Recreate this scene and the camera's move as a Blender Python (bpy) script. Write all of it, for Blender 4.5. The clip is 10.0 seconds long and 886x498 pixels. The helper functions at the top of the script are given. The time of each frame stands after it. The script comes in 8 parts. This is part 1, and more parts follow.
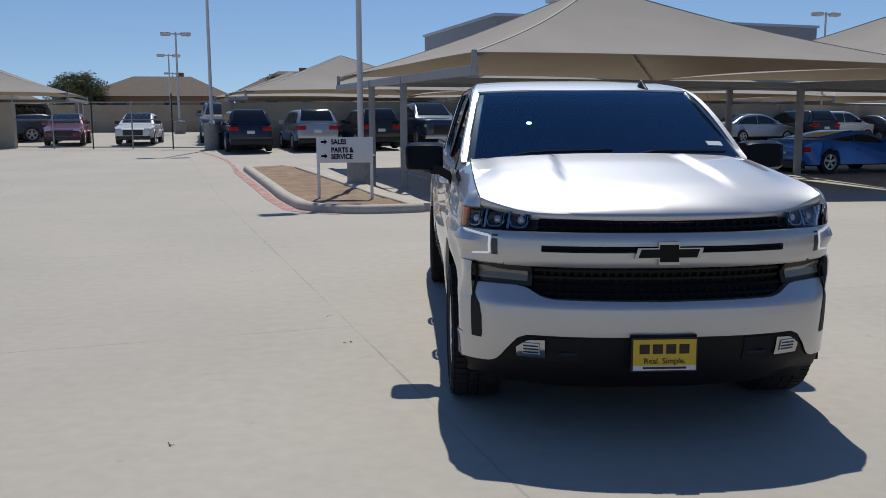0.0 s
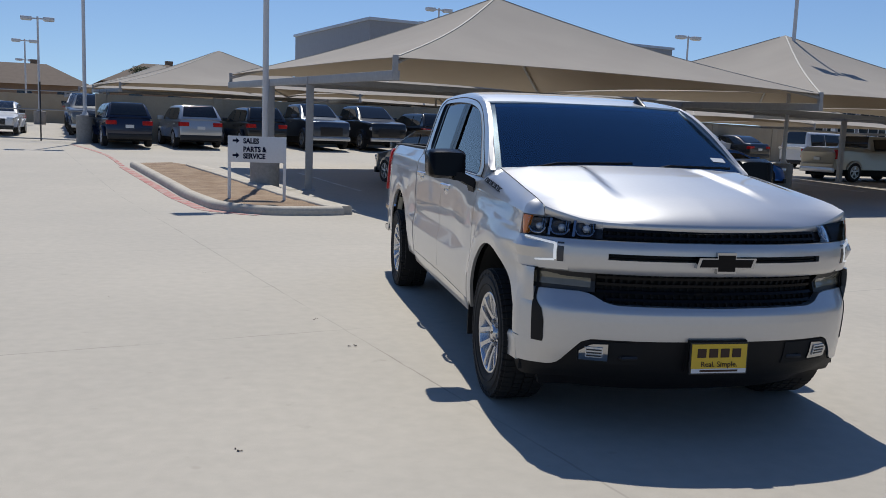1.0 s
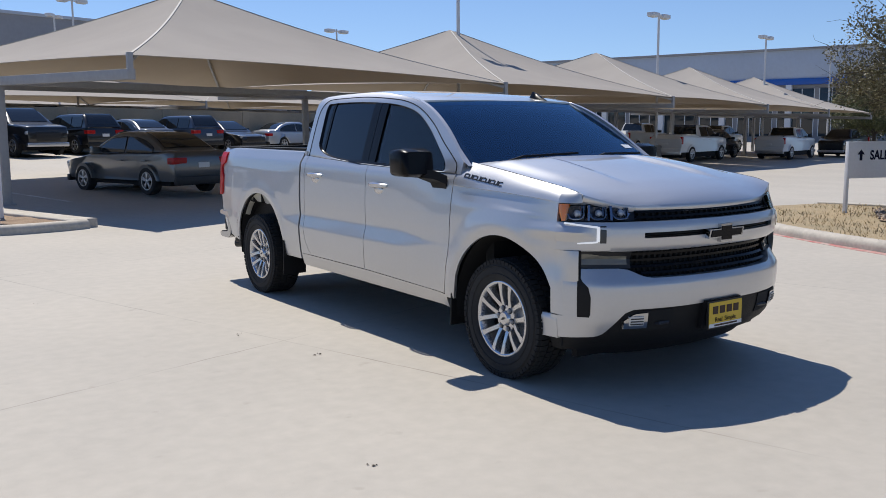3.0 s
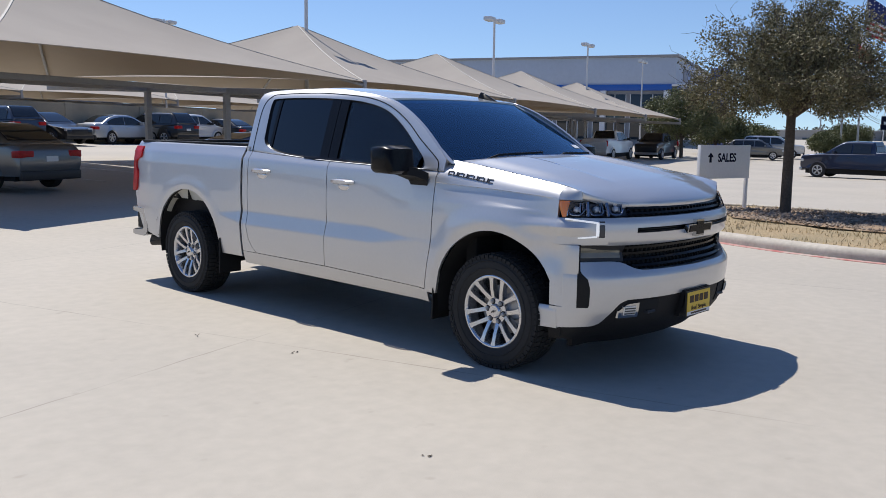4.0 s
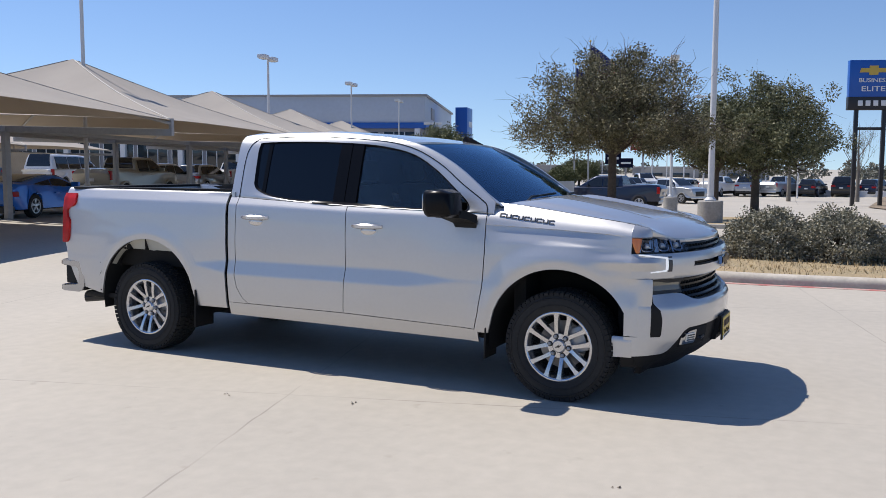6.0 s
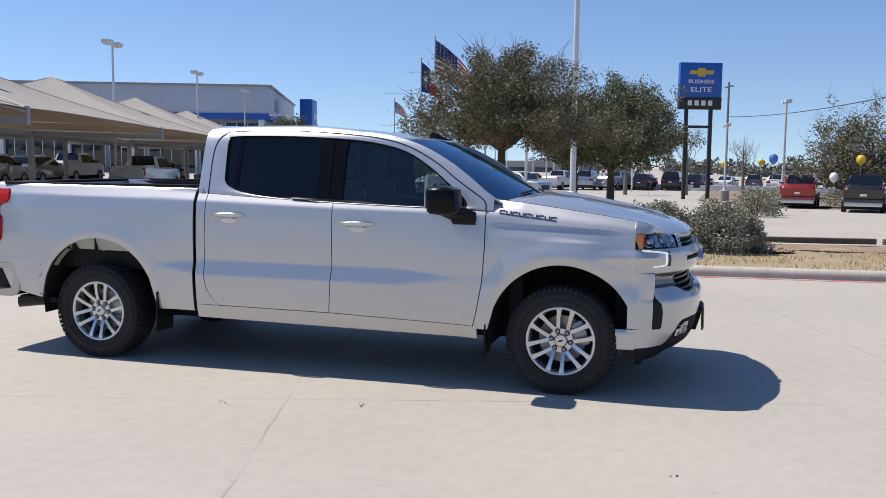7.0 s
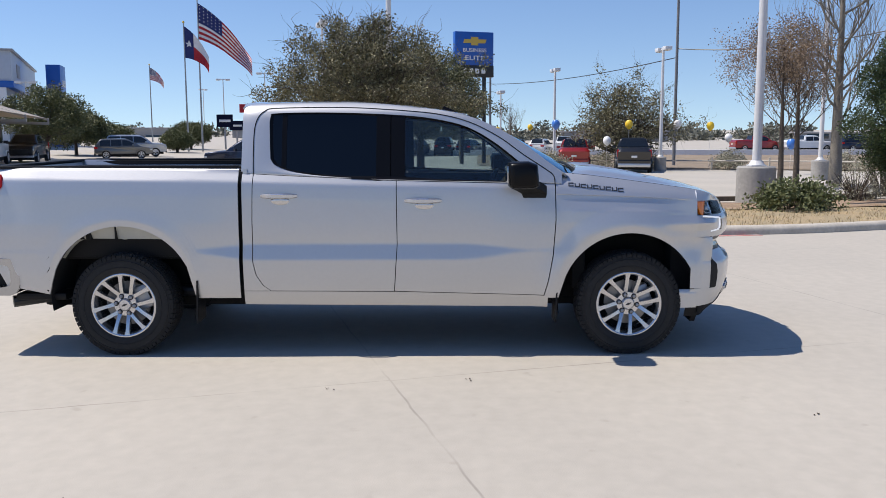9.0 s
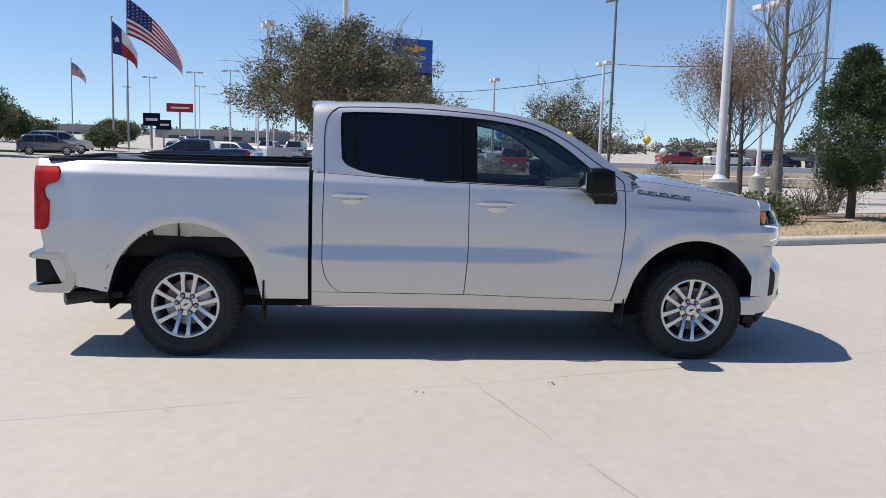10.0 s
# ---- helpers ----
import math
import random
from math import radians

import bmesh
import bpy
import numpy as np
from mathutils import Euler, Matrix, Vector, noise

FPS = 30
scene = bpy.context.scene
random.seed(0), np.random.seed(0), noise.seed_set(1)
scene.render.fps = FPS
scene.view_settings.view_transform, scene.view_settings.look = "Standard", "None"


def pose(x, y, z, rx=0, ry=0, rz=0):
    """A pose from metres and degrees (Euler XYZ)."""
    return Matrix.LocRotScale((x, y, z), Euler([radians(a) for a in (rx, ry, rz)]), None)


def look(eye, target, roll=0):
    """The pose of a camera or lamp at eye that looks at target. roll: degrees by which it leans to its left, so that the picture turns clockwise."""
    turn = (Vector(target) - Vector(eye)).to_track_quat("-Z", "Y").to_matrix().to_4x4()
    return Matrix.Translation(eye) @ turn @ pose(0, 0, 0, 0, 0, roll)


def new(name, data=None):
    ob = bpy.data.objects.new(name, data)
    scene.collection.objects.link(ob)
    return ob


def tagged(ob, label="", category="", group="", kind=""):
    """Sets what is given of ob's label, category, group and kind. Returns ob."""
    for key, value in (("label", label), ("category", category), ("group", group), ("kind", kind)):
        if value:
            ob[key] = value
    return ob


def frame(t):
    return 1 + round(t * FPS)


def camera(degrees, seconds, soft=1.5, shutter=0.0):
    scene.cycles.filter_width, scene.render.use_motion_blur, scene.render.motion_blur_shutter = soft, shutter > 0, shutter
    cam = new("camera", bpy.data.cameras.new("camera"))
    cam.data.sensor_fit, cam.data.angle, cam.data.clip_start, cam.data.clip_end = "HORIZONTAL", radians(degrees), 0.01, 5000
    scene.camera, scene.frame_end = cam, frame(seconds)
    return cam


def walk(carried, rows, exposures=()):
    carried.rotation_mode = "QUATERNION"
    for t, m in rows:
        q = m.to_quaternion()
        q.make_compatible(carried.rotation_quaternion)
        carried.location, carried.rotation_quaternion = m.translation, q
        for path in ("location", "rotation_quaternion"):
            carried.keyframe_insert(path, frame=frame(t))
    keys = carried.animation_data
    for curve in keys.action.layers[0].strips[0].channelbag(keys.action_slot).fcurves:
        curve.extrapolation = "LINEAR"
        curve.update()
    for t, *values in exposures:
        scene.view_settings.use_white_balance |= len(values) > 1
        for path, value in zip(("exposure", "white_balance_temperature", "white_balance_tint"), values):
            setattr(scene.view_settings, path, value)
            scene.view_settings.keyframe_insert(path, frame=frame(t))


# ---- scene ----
cam = camera(53.3, 10.0, soft=0.7)
PATH = [
    (0, (-1.241, -5.015, 1.545), (-1.159, -3.036, 1.267), -0.3),
    (0.5, (-1.8, -5.022, 1.546), (-1.567, -3.051, 1.297), 1.1),
    (1, (-2.295, -4.977, 1.549), (-1.898, -3.035, 1.285), 2.1),
    (1.5, (-2.858, -4.826, 1.565), (-2.361, -2.903, 1.328), 0.4),
    (2, (-3.398, -4.726, 1.582), (-2.705, -2.864, 1.351), -0.8),
    (2.5, (-3.895, -4.481, 1.554), (-2.983, -2.719, 1.296), -1.6),
    (3, (-4.405, -4.258, 1.559), (-3.268, -2.634, 1.291), -0.4),
    (3.2, (-4.601, -4.178, 1.578), (-3.363, -2.631, 1.304), 0.0),
    (4.3, (-5.545, -3.409, 1.55), (-4.059, -2.096, 1.286), 0.9),
    (4.5, (-5.69, -3.27, 1.581), (-4.171, -1.994, 1.322), 1.0),
    (5, (-6.055, -2.861, 1.571), (-4.433, -1.715, 1.333), 0.7),
    (5.5, (-6.337, -2.435, 1.57), (-4.615, -1.441, 1.355), 0.6),
    (5.7, (-6.464, -2.244, 1.582), (-4.712, -1.298, 1.388), 0.7),
    (6.8, (-6.917, -1.085, 1.598), (-5.038, -0.432, 1.393), -0.3),
    (7, (-6.991, -0.868, 1.608), (-5.077, -0.321, 1.41), 0.6),
    (7.5, (-7.122, -0.366, 1.608), (-5.181, 0.038, 1.347), 0.3),
    (8, (-7.259, 0.22, 1.598), (-5.295, 0.509, 1.35), 0.4),
    (8.5, (-7.389, 0.742, 1.66), (-5.41, 0.831, 1.387), 0.7),
    (9, (-7.404, 1.352, 1.663), (-5.422, 1.359, 1.394), -0.2),
    (9.5, (-7.441, 1.914, 1.639), (-5.454, 1.867, 1.413), 0.3),
    (10, (-7.349, 2.45, 1.62), (-5.372, 2.279, 1.369), 1.6),
]
walk(cam, [(t, look(eye, target, roll)) for t, eye, target, roll in PATH],
     [(0.0, -0.54, 6480, 8), (0.5, -0.48, 6480, 8), (1.5, -0.27, 6480, 9), (2.5, -0.12, 6500, 10), (4.5, 0.02, 6530, 11), (7.5, 0.08, 6550, 12), (10.0, 0.12, 6550, 12)])

# ---- light ----
SUN_TRAVEL = Vector((-0.070, -0.605, -1.0)).normalized()
world = bpy.data.worlds.new("sky_world")
scene.world = world
world.use_nodes = True
wn = world.node_tree
sky = wn.nodes.new("ShaderNodeTexSky")
sky.sky_type, sky.sun_disc = "NISHITA", False
sky.sun_elevation = math.asin(-SUN_TRAVEL.z)
sky.sun_rotation = math.atan2(-SUN_TRAVEL.x, -SUN_TRAVEL.y)
sky.air_density, sky.dust_density, sky.ozone_density = 1.0, 0.0, 1.0
deep = wn.nodes.new("ShaderNodeHueSaturation")
deep.inputs["Saturation"].default_value = 1.18
deep.inputs["Hue"].default_value = 0.509
# the haze band lies below the far tree line
way = wn.nodes.new("ShaderNodeTexCoord")
lift = wn.nodes.new("ShaderNodeVectorMath")
lift.operation = "ADD"
lift.inputs[1].default_value = (0, 0, 0.095)
norm = wn.nodes.new("ShaderNodeVectorMath")
norm.operation = "NORMALIZE"
wn.links.new(way.outputs["Generated"], lift.inputs[0])
wn.links.new(lift.outputs[0], norm.inputs[0])
wn.links.new(norm.outputs[0], sky.inputs["Vector"])
wn.links.new(sky.outputs["Color"], deep.inputs["Color"])
wn.links.new(deep.outputs["Color"], wn.nodes["Background"].inputs["Color"])
wn.nodes["Background"].inputs["Strength"].default_value = 0.130
sun = new("sun", bpy.data.lights.new("sun", "SUN"))
sun.data.energy, sun.data.angle, sun.data.color = 5.0, radians(0.53), (1.0, 0.95, 0.87)
sun.matrix_world = look((0, 0, 40), Vector((0, 0, 40)) + SUN_TRAVEL)
scene.view_settings.exposure = 0.0


# ---- small tools ----
def link(bm, name, mat, parent=None, label="", smooth=True, angle=35):
    bmesh.ops.recalc_face_normals(bm, faces=bm.faces)
    me = bpy.data.meshes.new(name)
    bm.to_mesh(me)
    bm.free()
    for m in (mat if isinstance(mat, (list, tuple)) else [mat]):
        me.materials.append(m)
    if smooth:
        me.shade_smooth()
        me.set_sharp_from_angle(angle=radians(angle))
    ob = new(name, me)
    if parent:
        ob.parent = parent
    if label:
        ob["label"] = label
    return ob


def part(name, bm, mat, parent, label="", smooth=True, angle=35):
    return link(bm, name, mat, parent, label, smooth, angle)


def thing(name, label, category, group="", at=None, kind=""):
    ob = new(name)
    if at is not None:
        ob.matrix_world = at
    return tagged(ob, label, category, group, kind)


def box(bm, lo, hi, ch=0.0, m=None):
    """A box from corner to corner, its edges cut by ch."""
    c = [(a + b) / 2 for a, b in zip(lo, hi)]
    s = [abs(b - a) for a, b in zip(lo, hi)]
    mat = Matrix.Translation(c) @ Matrix.Diagonal((*s, 1))
    if m is not None:
        mat = m @ mat
    vs = bmesh.ops.create_cube(bm, size=1, matrix=mat)["verts"]
    if ch:
        es = list({e for v in vs for e in v.link_edges})
        bmesh.ops.bevel(bm, geom=es, offset=ch, segments=2, profile=0.6, affect="EDGES", clamp_overlap=True)
    return bm


def tube(bm, pts, radii, n=10, caps=True):
    """A round tube along points."""
    pts = [Vector(p) for p in pts]
    rings = []
    ref = None
    for i, p in enumerate(pts):
        d = (pts[min(i + 1, len(pts) - 1)] - pts[max(i - 1, 0)]).normalized()
        if ref is None or abs(ref.dot(d)) > 0.95:
            ref = Vector((0, 0, 1)) if abs(d.z) < 0.9 else Vector((1, 0, 0))
        a = d.cross(ref).normalized()
        b = d.cross(a).normalized()
        r = radii[i] if isinstance(radii, (list, tuple)) else radii
        rings.append([bm.verts.new(p + r * (math.cos(2 * math.pi * k / n) * a + math.sin(2 * math.pi * k / n) * b)) for k in range(n)])
    for r0, r1 in zip(rings, rings[1:]):
        for k in range(n):
            bm.faces.new((r0[k], r0[(k + 1) % n], r1[(k + 1) % n], r1[k]))
    if caps:
        bm.faces.new(rings[0])
        bm.faces.new(rings[-1])
    return bm


def lathe(bm, prof, n=32, m=None, close=False):
    """Turn (radius, along x) pairs round the x axis."""
    m = m or Matrix()
    rings = [[bm.verts.new(m @ Vector((a, r * math.cos(2 * math.pi * k / n), r * math.sin(2 * math.pi * k / n)))) for k in range(n)] for r, a in prof]
    pairs = list(zip(rings, rings[1:])) + ([(rings[-1], rings[0])] if close else [])
    for r0, r1 in pairs:
        for k in range(n):
            bm.faces.new((r0[k], r0[(k + 1) % n], r1[(k + 1) % n], r1[k]))
    return bm


def shell(bm, rows, back):
    """A closed sheet: the grid rows[i][j] of points in front, and behind it the same moved by back (a vector, or a function of the point)."""
    f = back if callable(back) else (lambda p: back)
    front = [[bm.verts.new(p) for p in r] for r in rows]
    rear = [[bm.verts.new(Vector(p) + Vector(f(Vector(p)))) for p in r] for r in rows]
    ni, nj = len(rows), len(rows[0])
    for i in range(ni - 1):
        for j in range(nj - 1):
            bm.faces.new((front[i][j], front[i][j + 1], front[i + 1][j + 1], front[i + 1][j]))
            bm.faces.new((rear[i][j], rear[i + 1][j], rear[i + 1][j + 1], rear[i][j + 1]))
    for i in range(ni - 1):
        for j in (0, nj - 1):
            bm.faces.new((front[i][j], front[i + 1][j], rear[i + 1][j], rear[i][j]))
    for j in range(nj - 1):
        for i in (0, ni - 1):
            bm.faces.new((front[i][j], front[i][j + 1], rear[i][j + 1], rear[i][j]))
    return bm


def plate_of(bm, outline, depth, m=None):
    """A flat plate: an outline of (x, y) in the local plane, depth along local -z."""
    m = m or Matrix()
    top = [bm.verts.new(m @ Vector((x, y, 0))) for x, y in outline]
    low = [bm.verts.new(m @ Vector((x, y, -depth))) for x, y in outline]
    bm.faces.new(top)
    bm.faces.new(low[::-1])
    n = len(top)
    for i in range(n):
        bm.faces.new((top[i], low[i], low[(i + 1) % n], top[(i + 1) % n]))
    return bm


def lerp(a, b, t):
    return a + (b - a) * t


def curve_at(pairs, x):
    """Smooth interpolation through sorted pairs."""
    if x <= pairs[0][0]:
        return pairs[0][1]
    for (x0, y0), (x1, y1) in zip(pairs, pairs[1:]):
        if x <= x1:
            return lerp(y0, y1, (x - x0) / (x1 - x0))
    return pairs[-1][1]


def step(a, b, x):
    t = min(max((x - a) / (b - a), 0), 1)
    return t * t * (3 - 2 * t)


def spline(pts, k=8):
    """Catmull-Rom through 2D or 3D points."""
    P = [Vector(p) for p in pts]
    out = []
    for i in range(len(P) - 1):
        p0, p1, p2, p3 = P[max(i - 1, 0)], P[i], P[i + 1], P[min(i + 2, len(P) - 1)]
        for j in range(k):
            t = j / k
            out.append(0.5 * (2 * p1 + (p2 - p0) * t + (2 * p0 - 5 * p1 + 4 * p2 - p3) * t * t + (3 * p1 - p0 - 3 * p2 + p3) * t ** 3))
    return out + [P[-1]]


def letters(name, text, size, m, mat, parent, depth=0.004, align="CENTER", bold=0.0, wide=1.0):
    """Built-in font, turned into a mesh part."""
    cu = bpy.data.curves.new(name, "FONT")
    cu.body, cu.size, cu.extrude, cu.align_x, cu.align_y, cu.offset = text, size, depth, align, "CENTER", bold
    tmp = bpy.data.objects.new(name, cu)
    me = bpy.data.meshes.new_from_object(tmp)
    bpy.data.objects.remove(tmp)
    me.transform(m @ Matrix.Diagonal((wide, 1, 1, 1)))
    me.materials.clear()
    me.materials.append(mat)
    ob = new(name, me)
    ob.parent = parent
    return ob


# ---- materials ----
def mat(name, base, rough=0.5, metal=0.0, var=0.0, scale=8.0, bump=0.0, bscale=60.0, coat=0.0, spec=0.5, second=None, mix_scale=2.0, rand=0.0, detail=6.0, rvar=0.0):
    """Principled surface with two scales of variation: broad (towards second) and fine (var), relief, and a random shift per object."""
    m = bpy.data.materials.new(name)
    m.use_nodes = True
    t = m.node_tree
    N, L = t.nodes, t.links
    p = N["Principled BSDF"]
    p.inputs["Base Color"].default_value = (*base, 1)
    p.inputs["Roughness"].default_value = rough
    p.inputs["Metallic"].default_value = metal
    p.inputs["Specular IOR Level"].default_value = spec
    p.inputs["Coat Weight"].default_value = coat
    p.inputs["Coat Roughness"].default_value = 0.03
    if var or bump or second or rand or rvar:
        tc = N.new("ShaderNodeTexCoord")
        col = None
        if second or var:
            n1 = N.new("ShaderNodeTexNoise")
            n1.inputs["Scale"].default_value = mix_scale
            n1.inputs["Detail"].default_value = detail
            L.new(tc.outputs["Object"], n1.inputs["Vector"])
            r1 = N.new("ShaderNodeMapRange")
            r1.inputs[1].default_value, r1.inputs[2].default_value = 0.35, 0.65
            L.new(n1.outputs["Fac"], r1.inputs[0])
            mx = N.new("ShaderNodeMix")
            mx.data_type = "RGBA"
            mx.inputs["A"].default_value = (*base, 1)
            mx.inputs["B"].default_value = (*(second or tuple(c * (1 - var) for c in base)), 1)
            L.new(r1.outputs[0], mx.inputs["Factor"])
            col = mx.outputs["Result"]
            n2 = N.new("ShaderNodeTexNoise")
            n2.inputs["Scale"].default_value = scale
            n2.inputs["Detail"].default_value = 8
            L.new(tc.outputs["Object"], n2.inputs["Vector"])
            r2 = N.new("ShaderNodeMapRange")
            r2.inputs[1].default_value, r2.inputs[2].default_value = 0.3, 0.7
            r2.inputs[3].default_value, r2.inputs[4].default_value = 1 - var, 1 + var
            L.new(n2.outputs["Fac"], r2.inputs[0])
            mul = N.new("ShaderNodeVectorMath")
            mul.operation = "SCALE"
            L.new(col, mul.inputs[0])
            L.new(r2.outputs[0], mul.inputs["Scale"])
            col = mul.outputs[0]
        if rand:
            oi = N.new("ShaderNodeObjectInfo")
            r3 = N.new("ShaderNodeMapRange")
            r3.inputs[3].default_value, r3.inputs[4].default_value = 1 - rand, 1 + rand
            L.new(oi.outputs["Random"], r3.inputs[0])
            mul = N.new("ShaderNodeVectorMath")
            mul.operation = "SCALE"
            if col:
                L.new(col, mul.inputs[0])
            else:
                mul.inputs[0].default_value = base
            L.new(r3.outputs[0], mul.inputs["Scale"])
            col = mul.outputs[0]
        if col:
            L.new(col, p.inputs["Base Color"])
        if rvar:
            n4 = N.new("ShaderNodeTexNoise")
            n4.inputs["Scale"].default_value = mix_scale * 2.3
            L.new(tc.outputs["Object"], n4.inputs["Vector"])
            r4 = N.new("ShaderNodeMapRange")
            r4.inputs[1].default_value, r4.inputs[2].default_value = 0.3, 0.7
            r4.inputs[3].default_value, r4.inputs[4].default_value = rough - rvar, rough + rvar
            L.new(n4.outputs["Fac"], r4.inputs[0])
            L.new(r4.outputs[0], p.inputs["Roughness"])
        if bump:
            n3 = N.new("ShaderNodeTexNoise")
            n3.inputs["Scale"].default_value = bscale
            n3.inputs["Detail"].default_value = 5
            L.new(tc.outputs["Object"], n3.inputs["Vector"])
            b = N.new("ShaderNodeBump")
            b.inputs["Strength"].default_value = bump
            b.inputs["Distance"].default_value = 0.01
            L.new(n3.outputs["Fac"], b.inputs["Height"])
            L.new(b.outputs[0], p.inputs["Normal"])
    return m


def glow(name, colour, strength):
    m = mat(name, colour, 0.3)
    p = m.node_tree.nodes["Principled BSDF"]
    p.inputs["Emission Color"].default_value = (*colour, 1)
    p.inputs["Emission Strength"].default_value = strength
    return m


def clear(name, tint, rough=0.0, ior=1.5, mirror_tint=(1, 1, 1)):
    """Thin tinted pane: part mirror by Fresnel, the rest tinted see-through."""
    m = bpy.data.materials.new(name)
    m.use_nodes = True
    t = m.node_tree
    t.nodes.clear()
    o = t.nodes.new("ShaderNodeOutputMaterial")
    g = t.nodes.new("ShaderNodeBsdfGlossy")
    g.inputs["Roughness"].default_value = rough
    g.inputs["Color"].default_value = (*mirror_tint, 1)
    tr = t.nodes.new("ShaderNodeBsdfTransparent")
    tr.inputs["Color"].default_value = (*tint, 1)
    fr = t.nodes.new("ShaderNodeFresnel")
    fr.inputs["IOR"].default_value = ior
    mx = t.nodes.new("ShaderNodeMixShader")
    t.links.new(fr.outputs[0], mx.inputs[0])
    t.links.new(tr.outputs[0], mx.inputs[1])
    t.links.new(g.outputs[0], mx.inputs[2])
    t.links.new(mx.outputs[0], o.inputs[0])
    return m


def concrete_ground():
    """Pale broom-finished paving: stains, mottling, sawn joints along the lot's two directions, dry grass further off."""
    m = mat("paving_concrete", (0.435, 0.397, 0.335), 0.75, var=0.05, scale=9.0, bump=0.12, bscale=140, second=(0.395, 0.362, 0.308), mix_scale=0.35)
    t = m.node_tree
    N, L = t.nodes, t.links
    p = N["Principled BSDF"]
    col = p.inputs["Base Color"].links[0].from_socket
    tc = N.new("ShaderNodeTexCoord")
    mp = N.new("ShaderNodeMapping")
    mp.inputs["Rotation"].default_value = (0, 0, radians(-16.0))
    mp.inputs["Location"].default_value = (1.12, -2.14, 0)
    L.new(tc.outputs["Object"], mp.inputs["Vector"])
    wob = N.new("ShaderNodeTexNoise")
    wob.inputs["Scale"].default_value = 3.0
    L.new(mp.outputs[0], wob.inputs["Vector"])
    wadd = N.new("ShaderNodeVectorMath")
    wadd.operation = "MULTIPLY_ADD"
    wadd.inputs[1].default_value = (0.03, 0.03, 0)
    L.new(wob.outputs["Color"], wadd.inputs[0])
    L.new(mp.outputs[0], wadd.inputs[2])
    sep = N.new("ShaderNodeSeparateXYZ")
    L.new(wadd.outputs[0], sep.inputs[0])
    lines = []
    for axis in ("X", "Y"):
        mod = N.new("ShaderNodeMath")
        mod.operation = "PINGPONG"
        mod.inputs[1].default_value = 2.35
        L.new(sep.outputs[axis], mod.inputs[0])
        lt = N.new("ShaderNodeMapRange")
        lt.inputs[1].default_value, lt.inputs[2].default_value = 0.004, 0.010
        lt.inputs[3].default_value, lt.inputs[4].default_value = 1.0, 0.0
        L.new(mod.outputs[0], lt.inputs[0])
        lines.append(lt.outputs[0])
    mxl = N.new("ShaderNodeMath")
    mxl.operation = "MAXIMUM"
    L.new(lines[0], mxl.inputs[0])
    L.new(lines[1], mxl.inputs[1])
    brk = N.new("ShaderNodeTexNoise")
    brk.inputs["Scale"].default_value = 0.9
    brk.inputs["Detail"].default_value = 3
    L.new(tc.outputs["Object"], brk.inputs["Vector"])
    br = N.new("ShaderNodeMapRange")
    br.inputs[1].default_value, br.inputs[2].default_value = 0.38, 0.6
    br.inputs[3].default_value, br.inputs[4].default_value = 0.0, 0.5
    L.new(brk.outputs["Fac"], br.inputs[0])
    amt = N.new("ShaderNodeMath")
    amt.operation = "MULTIPLY"
    L.new(mxl.outputs[0], amt.inputs[0])
    L.new(br.outputs[0], amt.inputs[1])
    mx = N.new("ShaderNodeMix")
    mx.data_type = "RGBA"
    mx.inputs["B"].default_value = (0.13, 0.115, 0.10, 1)
    L.new(amt.outputs[0], mx.inputs["Factor"])
    L.new(col, mx.inputs["A"])
    # small dark droppings and rust spots
    vo = N.new("ShaderNodeTexNoise")
    vo.inputs["Scale"].default_value = 5.5
    vo.inputs["Detail"].default_value = 2
    L.new(tc.outputs["Object"], vo.inputs["Vector"])
    vr = N.new("ShaderNodeMapRange")
    vr.inputs[1].default_value, vr.inputs[2].default_value = 0.70, 0.78
    vr.inputs[3].default_value, vr.inputs[4].default_value = 0.0, 0.35
    L.new(vo.outputs["Fac"], vr.inputs[0])
    mx2 = N.new("ShaderNodeMix")
    mx2.data_type = "RGBA"
    mx2.inputs["B"].default_value = (0.27, 0.235, 0.195, 1)
    L.new(vr.outputs[0], mx2.inputs["Factor"])
    L.new(mx.outputs["Result"], mx2.inputs["A"])
    L.new(mx2.outputs["Result"], p.inputs["Base Color"])
    return m


M_PAVE = concrete_ground()
M_KERB = mat("kerb_concrete", (0.50, 0.455, 0.385), 0.8, var=0.1, scale=20, bump=0.2, second=(0.42, 0.38, 0.32), mix_scale=3)
M_REDPAINT = mat("worn_red_paint", (0.42, 0.11, 0.10), 0.8, var=0.15, scale=25, second=(0.43, 0.35, 0.30), mix_scale=5)
M_WHITELINE = mat("worn_white_line", (0.62, 0.61, 0.57), 0.7, var=0.1, scale=30, second=(0.45, 0.43, 0.39), mix_scale=5)
M_MULCH = mat("bare_mulch", (0.24, 0.16, 0.10), 0.95, var=0.3, scale=35, bump=1.0, bscale=60, second=(0.33, 0.24, 0.16), mix_scale=2.5)
M_DRYGRASS = mat("dry_grass", (0.38, 0.285, 0.165), 0.95, var=0.25, scale=45, bump=1.0, bscale=120, second=(0.31, 0.25, 0.15), mix_scale=1.5)
M_DIRT = mat("brown_dirt", (0.27, 0.205, 0.14), 0.95, var=0.2, scale=6, bump=0.6, bscale=30, second=(0.21, 0.165, 0.115), mix_scale=0.5)
M_FABRIC = mat("tan_shade_cloth", (0.50, 0.465, 0.42), 0.9, var=0.03, scale=60, second=(0.465, 0.43, 0.39), mix_scale=0.7, bump=0.05, bscale=300, spec=0.2)
ft = M_FABRIC.node_tree
